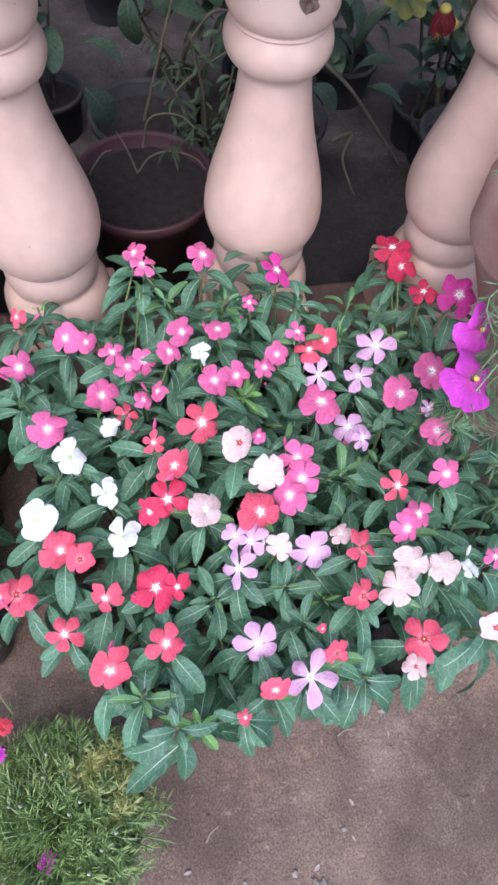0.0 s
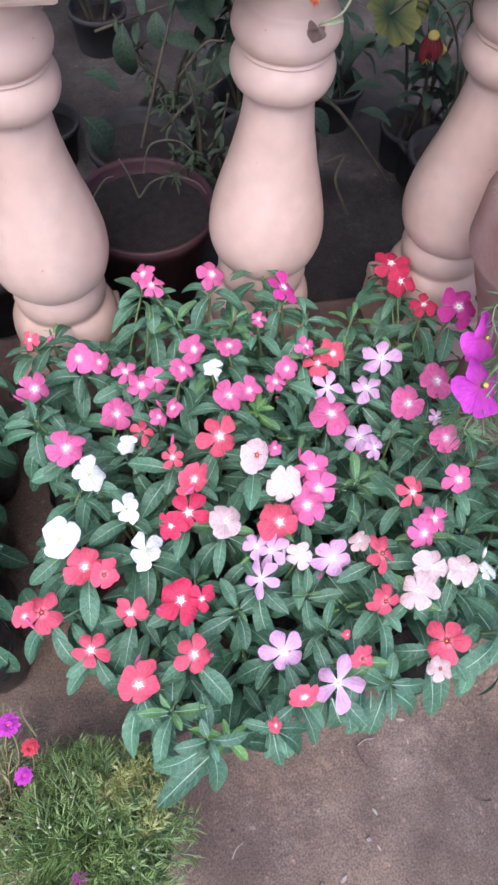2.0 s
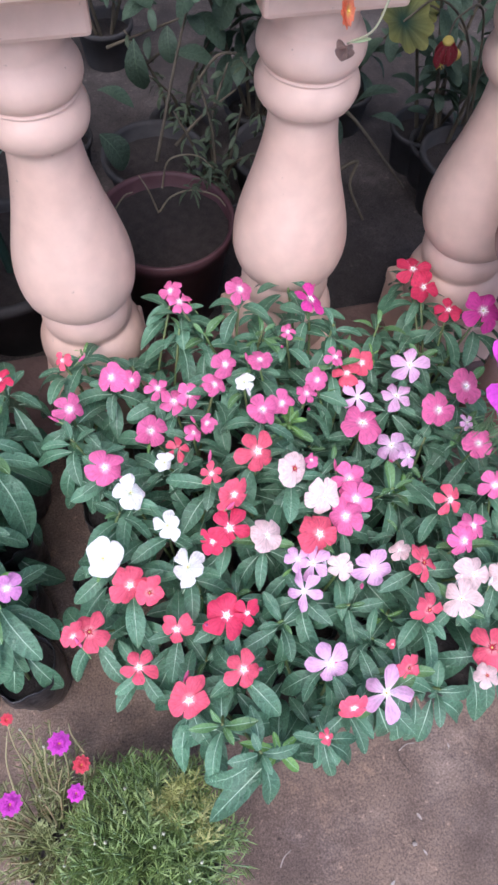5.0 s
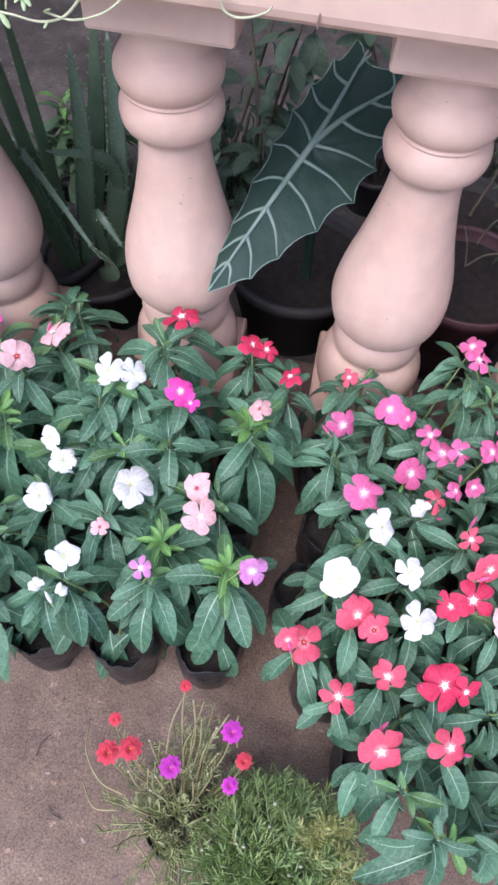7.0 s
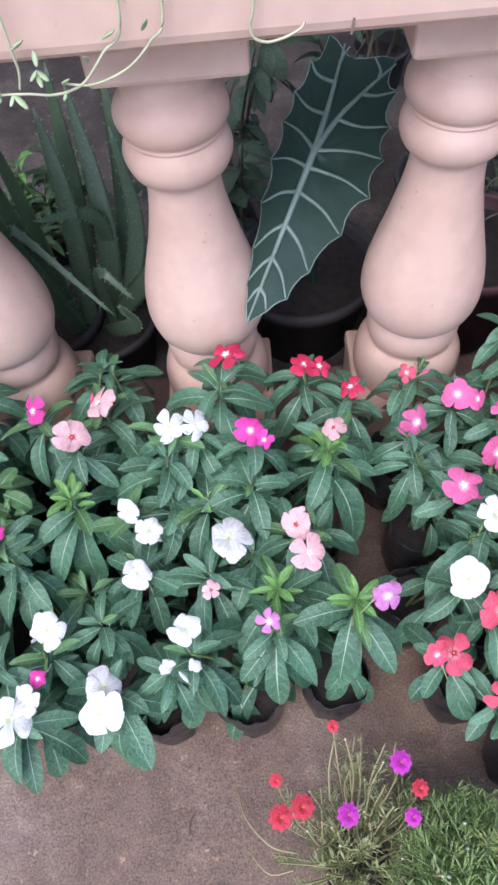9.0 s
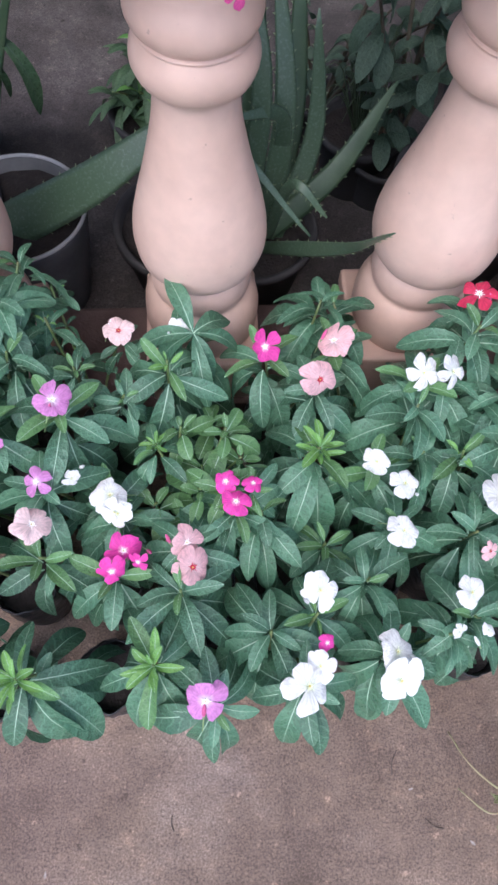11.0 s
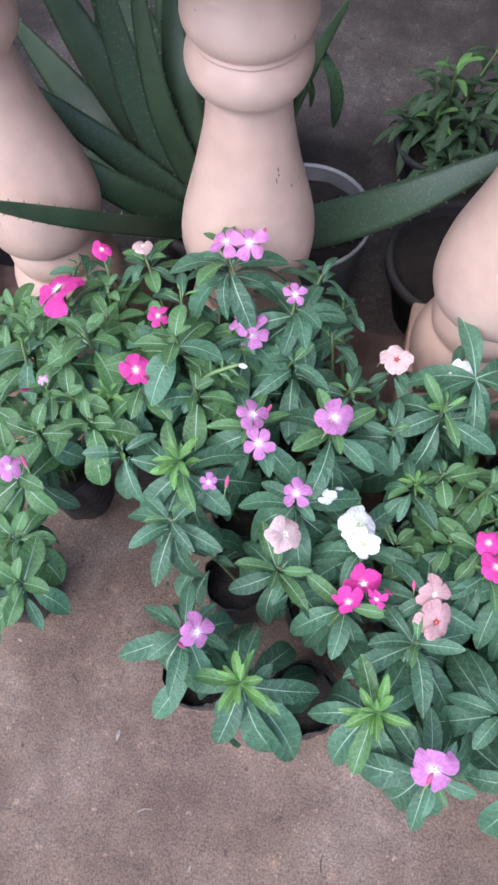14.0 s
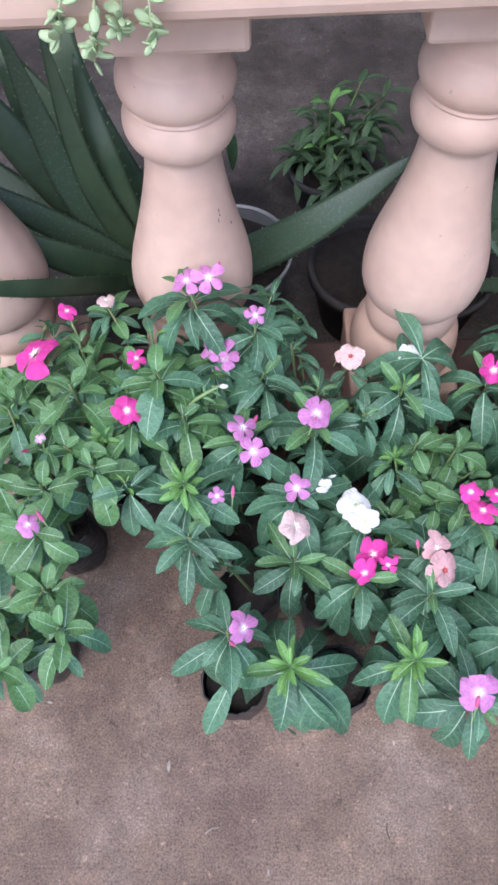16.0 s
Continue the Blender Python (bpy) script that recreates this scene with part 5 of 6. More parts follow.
def blade(plant, points, width, mat=ALOE, teeth=True):
    """A thick tapering aloe leaf along a line, hollowed on its upper side, with small teeth on its edges."""
    line = curve_points([Vector(p) for p in points], 8)
    n, verts, faces = len(line), [], []
    spikes_v, spikes_f = [], []
    for k, c in enumerate(line):
        t = k / (n - 1)
        ahead = (line[min(k + 1, n - 1)] - line[max(k - 1, 0)]).normalized()
        side = ahead.cross(Vector((0, -0.75, 0.66))).normalized()
        up = side.cross(ahead)
        w = width / 2 * (1 - t ** 2.2) ** 0.8 * (0.75 + 0.25 * min(1, 4 * t)) + 0.0012
        for a in range(8):
            th = 2 * math.pi * a / 8
            s, q = math.cos(th), math.sin(th)
            verts.append(c + side * w * s + up * (w * (0.16 * q if q > 0 else 0.34 * q) + 0.10 * w * s * s))
        if teeth and 2 <= k < n - 1:
            for s in (-1, 1):
                o = len(spikes_v)
                b = c + side * w * s * 0.98 + up * 0.1 * w
                spikes_v += [b - ahead * 0.0016, b + ahead * 0.0016, b + up * 0.0012, b + side * s * 0.0035 + ahead * 0.0025]
                spikes_f += [(o, o + 1, o + 3), (o + 1, o + 2, o + 3), (o + 2, o, o + 3)]
    for k in range(n - 1):
        for a in range(8):
            b = (a + 1) % 8
            faces.append((k * 8 + a, k * 8 + b, (k + 1) * 8 + b, (k + 1) * 8 + a))
    faces.append(tuple(range((n - 1) * 8, n * 8)))
    leaf = child("leaf", mesh("leaf", verts, faces, [mat]), plant)
    if teeth:
        tagged(child("teeth", mesh("teeth", spikes_v, spikes_f, [TOOTH], None, False), leaf), kind="stuff")
    return leaf


aloe = tagged(new("potted_aloe"), "large dark green aloe with toothed leaves in a greyish pot", "potted plant")
for pts, w, m in (
        ([(-1.235, 0.17, 0.16), (-1.315, 0.18, 0.327), (-1.375, 0.24, 0.47)], 0.052, ALOE), ([(-1.235, 0.17, 0.16), (-1.40, 0.21, 0.265), (-1.55, 0.30, 0.352)], 0.060, ALOE),
        ([(-1.235, 0.15, 0.17), (-1.345, 0.12, 0.315), (-1.476, 0.10, 0.44)], 0.036, ALOE_PALE), ([(-1.23, 0.17, 0.16), (-1.248, 0.16, 0.361), (-1.270, 0.22, 0.48)], 0.042, ALOE),
        ([(-1.24, 0.15, 0.15), (-1.322, -0.02, 0.335), (-1.385, -0.115, 0.448)], 0.022, ALOE), ([(-1.19, 0.15, 0.13), (-0.985, 0.14, 0.262), (-0.835, 0.165, 0.365)], 0.050, ALOE_PALE),
        ([(-1.235, 0.19, 0.15), (-1.345, 0.17, 0.225), (-1.49, 0.21, 0.19)], 0.050, ALOE), ([(-1.235, 0.14, 0.17), (-1.319, 0.07, 0.295), (-1.436, 0.06, 0.39)], 0.038, ALOE),
        ([(-1.24, 0.18, 0.16), (-1.34, 0.17, 0.36), (-1.43, 0.20, 0.52)], 0.055, ALOE), ([(-1.24, 0.17, 0.16), (-1.30, 0.15, 0.34), (-1.33, 0.17, 0.55)], 0.045, ALOE_PALE), ([(-1.23, 0.17, 0.16), (-1.27, 0.14, 0.36), (-1.285, 0.17, 0.54)], 0.032, ALOE),
        ([(-1.22, 0.20, 0.16), (-1.33, 0.28, 0.33), (-1.44, 0.36, 0.45)], 0.05, ALOE), ([(-1.21, 0.22, 0.16), (-1.30, 0.30, 0.36), (-1.33, 0.40, 0.50)], 0.05, ALOE)):
    blade(aloe, pts, 1.22 * w, m)
child("pot", mesh("pot", *lathe([(0.07, 0.0), (0.078, 0.004), (0.095, 0.17), (0.103, 0.172), (0.103, 0.19), (0.094, 0.19), (0.090, 0.15)], 40), [BLACK_PLASTIC]), aloe, pose(-1.225, 0.18, 0))
child("soil", soil_mesh(0.09), aloe, pose(-1.225, 0.18, 0.165))

pale = tagged(new("flower_pot"), "dark grey ribbed plastic pot with a whitish rim", "pot")
pale.matrix_basis = pose(-1.098, 0.165, 0)
rib_prof = [(0.066, 0.0), (0.070, 0.004)] + [(0.072 + 0.022 * k / 9 + (0.0022 if k % 2 else 0), 0.02 + 0.017 * k) for k in range(10)] + [(0.097, 0.188), (0.097, 0.196), (0.094, 0.197), (0.091, 0.16)]
child("body", mesh("body", *lathe(rib_prof, 40), [WHITE_PLASTIC]), pale)
RIM = material("whitish_rim", (0.30, 0.30, 0.31), 0.5, (0.44, 0.44, 0.45), 20, 150)
child("rim", mesh("rim", *lathe([(0.0945, 0.1975), (0.0985, 0.1960), (0.1000, 0.1985), (0.0985, 0.2010), (0.0955, 0.2010), (0.0945, 0.1975)], 40, 0.0, False), [RIM]), pale, None, "thin whitish rim")
child("soil", soil_mesh(0.092), pale, pose(0, 0, 0.178))

strap = tagged(new("potted_aloe"), "tall slender grey-green aloe with upright toothed leaves in a black pot", "potted plant")
for pts, w, m in (
        ([(-0.800, 0.15, 0.122), (-0.838, 0.12, 0.395), (-0.868, 0.125, 0.56)], 0.0156, ALOE), ([(-0.80, 0.16, 0.122), (-0.825, 0.15, 0.370), (-0.855, 0.17, 0.56)], 0.0172, ALOE),
        ([(-0.80, 0.17, 0.122), (-0.812, 0.18, 0.345), (-0.840, 0.21, 0.55)], 0.0140, ALOE), ([(-0.78, 0.17, 0.11), (-0.759, 0.20, 0.334), (-0.770, 0.24, 0.459)], 0.0203, ALOE_PALE),
        ([(-0.78, 0.19, 0.11), (-0.762, 0.26, 0.303), (-0.763, 0.33, 0.47)], 0.0234, ALOE), ([(-0.74, 0.19, 0.11), (-0.722, 0.24, 0.293), (-0.740, 0.31, 0.45)], 0.0234, ALOE_PALE),
        ([(-0.73, 0.18, 0.106), (-0.678, 0.24, 0.243), (-0.687, 0.28, 0.40)], 0.0203, ALOE_PALE), ([(-0.74, 0.20, 0.10), (-0.701, 0.30, 0.242), (-0.701, 0.39, 0.43)], 0.0250, ALOE),
        ([(-0.74, 0.18, 0.12), (-0.640, 0.22, 0.206), (-0.565, 0.28, 0.302)], 0.0234, ALOE), ([(-0.75, 0.15, 0.122), (-0.666, 0.03, 0.262), (-0.648, -0.075, 0.41)], 0.0140, ALOE_PALE),
        ([(-0.74, 0.17, 0.12), (-0.722, 0.12, 0.279), (-0.675, 0.09, 0.25)], 0.0101, ALOE_PALE), ([(-0.79, 0.16, 0.12), (-0.825, 0.13, 0.36), (-0.700, 0.06, 0.25)], 0.0101, ALOE_PALE),
        ([(-0.74, 0.22, 0.12), (-0.726, 0.22, 0.290), (-0.80, 0.16, 0.345)], 0.0156, ALOE_PALE), ([(-0.80, 0.16, 0.12), (-0.822, 0.18, 0.225), (-0.845, 0.20, 0.33)], 0.0234, ALOE)):
    blade(strap, pts, w * 1.5, m)
pot("pot", strap, 0.10, 0.075, 0.13, BLACK_PLASTIC, "black plastic pot", 0.008, 0.015)
for o in strap.children:
    if o.name.split(".")[0] in ("pot", "soil"):
        o.matrix_basis = pose(-0.765, 0.185, 0) @ o.matrix_basis

# the elephant-ear leaf
EAR = leaf_material("elephant_ear_green", (0.024, 0.051, 0.040), (0.037, 0.071, 0.055), 0.5, 0.0, 0.0, 0.06, 0.0)
EAR.node_tree.nodes["Principled BSDF"].inputs["Specular IOR Level"].default_value = 0.25
VEIN = material("silver_vein", (0.16, 0.235, 0.20), 0.5, (0.22, 0.30, 0.26), 30, 150)


EAR_EDGE = ((1.0, 0.0), (0.90, 0.085), (0.80, 0.17), (0.62, 0.235), (0.37, 0.33), (0.12, 0.41), (-0.10, 0.405), (-0.28, 0.37), (-0.48, 0.33), (-0.64, 0.250), (-0.62, 0.17), (-0.57, 0.08), (-0.54, 0.0))
EAR_VEINS = ((0.0, -0.10, 0.40), (0.10, 0.12, 0.405), (0.24, 0.37, 0.325), (0.43, 0.62, 0.23), (0.62, 0.80, 0.165), (0.80, 0.90, 0.08))


def elephant_ear(plant, node, axis, right, left):
    """An arrow-shaped leaf about its node: axis to the tip, right and left across it; two lobes point back."""
    facing = right.cross(axis).normalized()
    if facing.y > 0:
        facing = -facing

    def spot(a, w, lift=0.0):
        across = right * w if w >= 0 else left * (-w * (0.82 + 0.16 * max(0.0, min(1.0, 0.1 - a / 0.3))))
        bow = 0.07 * a * (1 - a) if a > 0 else -0.10 * a * a
        return node + axis * a + across + facing * (axis.length * (bow - 0.22 * w * w) + lift)

    edge = []
    for k in range(len(EAR_EDGE) - 1):
        (a0, w0), (a1, w1) = EAR_EDGE[k], EAR_EDGE[k + 1]
        dip = 0.11 if 0 < k < 9 else 0.0
        for i in range(8):
            t = i / 8
            s = 1 - dip * (1 - abs(2 * t - 1) ** 2.2)
            edge.append(((a0 + (a1 - a0) * t) * (s if k > 3 else 1), (w0 + (w1 - w0) * t) * s))
    edge.append(EAR_EDGE[-1])
    rings = 9
    verts, faces = [], []
    for side in (1, -1):
        o = len(verts)
        for a, w in edge:
            for k in range(rings + 1):
                verts.append(spot(a * k / rings, side * w * k / rings + side * 1e-6, 0.0015 * math.sin(9.0 * k / rings + 12 * a) * w / 0.4))
        for i in range(len(edge) - 1):
            for k in range(rings):
                q = o + i * (rings + 1) + k
                faces.append((q, q + 1, q + rings + 2, q + rings + 1))
    leaf = child("leaf", mesh("leaf", verts, faces, [EAR]), plant, None, "dark scalloped arrow-shaped leaf with silver veins")
    v, f = tube([spot(k / 6, 0, 0.0015) for k in range(7)], 0.0044, 0.0011, 8, 4)
    child("midrib", mesh("midrib", v, f, [VEIN]), leaf)
    for s in (-1, 1):
        slim = 0.36 if s < 0 else 1.0
        lobe = [(0.0, 0.0), (-0.22, 0.065 * slim), (-0.42, 0.16 * slim), (-0.61, 0.262 * slim)]
        v, f = tube([spot(a, s * w, 0.0015) for a, w in lobe], 0.0042, 0.0010, 8, 5)
        child("midrib", mesh("midrib", v, f, [VEIN]), leaf)
        lines = [((a, 0.0), (0.5 * (a + b) - 0.02, 0.52 * w), (b, 0.97 * w)) for a, b, w in EAR_VEINS]
        lines += [((-0.20, 0.06 * slim), (-0.21, 0.20), (-0.275, 0.355)), ((-0.38, 0.14 * slim), (-0.40, 0.22), (-0.47, 0.32)), ((-0.50, 0.20 * slim), (-0.54, 0.19 * slim), (-0.60, 0.13 * slim))]
        for line in lines:
            v, f = tube([spot(a, s * w, 0.0009) for a, w in line], 0.0027, 0.0010, 6, 5)
            child("vein", mesh("vein", v, f, [VEIN]), leaf)
    v, f = tube([spot(a, w) for a, w in edge[:96:2]], 0.0009, 0.0009, 4, 1)
    child("margin", mesh("margin", v, f, [VEIN]), leaf)
    v, f = tube([spot(a, -w - 1e-6) for a, w in edge[:96:2]], 0.0009, 0.0009, 4, 1)
    child("margin", mesh("margin", v, f, [VEIN]), leaf)
    return leaf


ear = tagged(new("potted_elephant_ear"), "elephant ear plant with one dark silver-veined leaf in a black pot", "potted plant")
elephant_ear(ear, Vector((-0.414, 0.095, 0.463)), Vector((-0.094, -0.163, -0.108)), Vector((0.182, -0.062, -0.055)), Vector((-0.117, 0.113, -0.010)))
v, f = tube([(-0.40, 0.20, 0.15), (-0.405, 0.20, 0.36), (-0.412, 0.102, 0.459)], 0.008, 0.0045, 8, 6)
child("leaf_stalk", mesh("leaf_stalk", v, f, [EAR]), ear)
pot("pot", ear, 0.125, 0.09, 0.17, BLACK_PLASTIC, "black plastic pot", 0.01, 0.02)
for o in ear.children:
    if o.name.split(".")[0] in ("pot", "soil"):
        o.matrix_basis = pose(-0.415, 0.225, 0) @ o.matrix_basis

# shrubs in the shade
BARK = material("twig_bark", (0.06, 0.05, 0.035), 0.8, (0.11, 0.09, 0.06), 40, 200)
SHADE_LEAF = leaf_material("dull_shade_leaf", (0.042, 0.076, 0.049), (0.070, 0.114, 0.073), 0.6, 11.0, 0.08)
SHADE_LEAVES = [leaf_mesh("leaf", 1.0, 0.42 + 0.06 * (i % 2), SHADE_LEAF, 40 + i, 0.3, rib_mat=RIB_DARK) for i in range(4)]


def shrub(label, x, y, foot, stems, length, seed, leaves=SHADE_LEAVES):
    """A potted shrub: forked twigs with hanging leaves. stems: end points of the main twigs, from the pot's centre."""
    rnd = random.Random(seed)
    plant = tagged(new("potted_shrub"), label, "potted plant")
    plant.matrix_basis = pose(x, y, 0)
    for dx, dy, z, n in stems:
        line = [(0.1 * dx, 0.1 * dy, foot), (0.45 * dx + rnd.uniform(-0.02, 0.02), 0.4 * dy + rnd.uniform(-0.02, 0.02), foot + 0.55 * (z - foot)), (dx, dy, z)]
        v, f = tube(line, 0.0045, 0.0016, 6, 6)
        child("stem", mesh("stem", v, f, [BARK]), plant)
        pts = curve_points(line, 12)
        for k in range(n):
            p = pts[int((0.25 + 0.75 * (k + rnd.random()) / n) * (len(pts) - 1))]
            size = length * rnd.uniform(0.7, 1.25)
            m = Matrix.Translation(p) @ pose(0, 0, 0, 0, 0, rnd.uniform(0, 360)) @ pose(0, 0, 0, rnd.uniform(-50, 25), rnd.uniform(-20, 20), 0) @ Matrix.Diagonal((size, size, size, 1))
            child("leaf", rnd.choice(leaves), plant, m)
    return plant


WEED_LEAF = leaf_material("weed_leaf", (0.050, 0.078, 0.042), (0.085, 0.115, 0.064), 0.6, 11.0, 0.06)
WEED_STALK = material("dull_weed_stalk", (0.15, 0.13, 0.085), 0.7, (0.21, 0.18, 0.12), 40, 200)
WEED_LEAVES = [leaf_mesh("leaf", 1.0, 0.26 + 0.06 * (i % 2), WEED_LEAF, 80 + i, 0.3, rib_mat=RIB_DARK) for i in range(3)]


def set_leaf(plant, data, base, end, width):
    """A leaf from its stalk to its tip, with its upper side to the sky."""
    base, way = Vector(base), Vector(end) - Vector(base)
    return child("leaf", data, plant, Matrix.Translation(base) @ way.to_track_quat("Y", "Z").to_matrix().to_4x4() @ Matrix.Diagonal((2.3 * width, way.length, way.length, 1)))


def stalks(plant, lines, r, mat, name="stem"):
    for line in lines:
        v, f = tube(line, r, 0.55 * r, 6, 6)
        child(name, mesh(name, v, f, [mat]), plant)


def at_floor(plant, x, y):
    """Moves the pot and the soil of a plant to their place on the floor."""
    for o in plant.children:
        if o.name.split(".")[0] in ("pot", "soil"):
            o.matrix_basis = pose(x, y, 0) @ o.matrix_basis


# the maroon pot with a few weeds in it
weed = tagged(new("potted_weeds"), "thin pale weeds in a deep maroon plastic pot", "potted plant")
pot("pot", weed, 0.112, 0.08, 0.205, MAROON, "maroon plastic pot", 0.006, 0.02, 0.026)
at_floor(weed, -0.140, 0.212)
stalks(weed, [[(-0.149, 0.215, 0.213), (-0.161, 0.215, 0.258), (-0.173, 0.220, 0.284)], [(-0.147, 0.215, 0.215), (-0.127, 0.210, 0.245), (-0.095, 0.200, 0.261), (-0.060, 0.190, 0.253), (-0.046, 0.180, 0.239)], [(-0.136, 0.250, 0.231), (-0.125, 0.250, 0.276), (-0.102, 0.250, 0.287), (-0.074, 0.250, 0.281), (-0.054, 0.240, 0.266)], [(-0.226, 0.250, 0.186), (-0.200, 0.250, 0.223), (-0.184, 0.250, 0.230)]], 0.0017, WEED_STALK)
rnd = random.Random(71)
for at in ((-0.056, 0.240, 0.266), (-0.072, 0.230, 0.252), (-0.096, 0.200, 0.264)):
    for k in range(9):
        end = Vector(at) + Vector((rnd.uniform(-0.03, 0.035), rnd.uniform(-0.03, 0.02), rnd.uniform(-0.03, 0.012)))
        set_leaf(weed, rnd.choice(WEED_LEAVES), at, end, rnd.uniform(0.005, 0.009))
# a sparse large-leaved plant beyond it
rubber = tagged(new("potted_shrub"), "sparse shrub with large drooping dark leaves in a black pot", "potted plant")
stalks(rubber, [[(-0.124, 0.420, 0.151), (-0.063, 0.520, 0.276), (-0.025, 0.580, 0.338)], [(-0.176, 0.620, 0.251), (-0.101, 0.610, 0.279), (-0.029, 0.580, 0.316)], [(-0.087, 0.420, 0.179), (-0.034, 0.440, 0.217), (0.033, 0.460, 0.247)], [(-0.040, 0.500, 0.229), (0.006, 0.500, 0.286), (0.043, 0.500, 0.289)], [(-0.113, 0.600, 0.223), (-0.080, 0.600, 0.244), (-0.057, 0.570, 0.272)]], 0.0034, BARK)
for k, (base, end, width) in enumerate((((-0.126, 0.600, 0.275), (-0.134, 0.570, 0.184), 0.047), ((-0.066, 0.580, 0.302), (-0.072, 0.550, 0.251), 0.034), ((-0.065, 0.550, 0.270), (0.010, 0.520, 0.266), 0.054), ((-0.025, 0.580, 0.311), (0.042, 0.550, 0.284), 0.070), ((-0.208, 0.500, 0.248), (-0.149, 0.470, 0.246), 0.035), ((-0.218, 0.420, 0.219), (-0.178, 0.390, 0.166), 0.056), ((-0.079, 0.600, 0.330), (-0.146, 0.570, 0.336), 0.039), ((-0.093, 0.580, 0.334), (-0.095, 0.550, 0.316), 0.014), ((-0.097, 0.600, 0.276), (-0.112, 0.570, 0.260), 0.017), ((-0.033, 0.560, 0.327), (-0.011, 0.530, 0.312), 0.026), ((-0.121, 0.600, 0.361), (-0.093, 0.570, 0.342), 0.048), ((0.062, 0.600, 0.333), (0.017, 0.570, 0.307), 0.049))):
    set_leaf(rubber, SHADE_LEAVES[k % 4], base, end, width)
pot("pot", rubber, 0.095, 0.07, 0.15, BLACK_PLASTIC, "black plastic pot", 0.008, 0.015, 0.03)
at_floor(rubber, -0.125, 0.45)
# a stem with a few broad leaves in the darkest corner
gloom = tagged(new("potted_shrub"), "slanting dark stem with few broad leaves in a black pot", "potted plant")
stalks(gloom, [[(0.195, 0.420, 0.242), (0.244, 0.370, 0.212), (0.345, 0.330, 0.093)], [(0.201, 0.330, 0.155), (0.240, 0.340, 0.161), (0.225, 0.320, 0.124), (0.243, 0.270, 0.082)]], 0.0042, BARK)
for k, (base, end, width) in enumerate((((0.237, 0.400, 0.234), (0.190, 0.370, 0.321), 0.030), ((0.240, 0.400, 0.234), (0.295, 0.370, 0.283), 0.030), ((0.264, 0.380, 0.221), (0.327, 0.350, 0.215), 0.028), ((0.158, 0.360, 0.243), (0.206, 0.330, 0.220), 0.046), ((0.401, 0.500, 0.288), (0.318, 0.470, 0.332), 0.038), ((0.263, 0.550, 0.279), (0.295, 0.520, 0.229), 0.038))):
    set_leaf(gloom, SHADE_LEAVES[k % 4], base, end, width)
pot("pot", gloom, 0.095, 0.07, 0.15, BLACK_PLASTIC, "black plastic pot", 0.008, 0.015, 0.03)
at_floor(gloom, 0.115, 0.42)
tuft = tagged(new("potted_grass"), "tuft of thin green grass blades in a black pot", "potted plant")
for k in range(46):
    a, q = rnd.uniform(0, 6.28), rnd.uniform(0.02, 0.11)
    x, y, z = q * math.cos(a), 0.7 * q * math.sin(a), rnd.uniform(0.20, 0.30) - 0.6 * q
    v, f = tube([(0.15 * x, 0.15 * y, 0.12), (0.6 * x, 0.6 * y, z + 0.03), (x, y, z)], 0.0016, 0.0004, 4, 5)
    child("blade", mesh("blade", v, f, [WEED_LEAF]), tuft)
pot("pot", tuft, 0.075, 0.055, 0.13, BLACK_PLASTIC, "black plastic pot", 0.008, 0.015, 0.02)
tuft.matrix_basis = pose(-0.565, 0.40, 0)

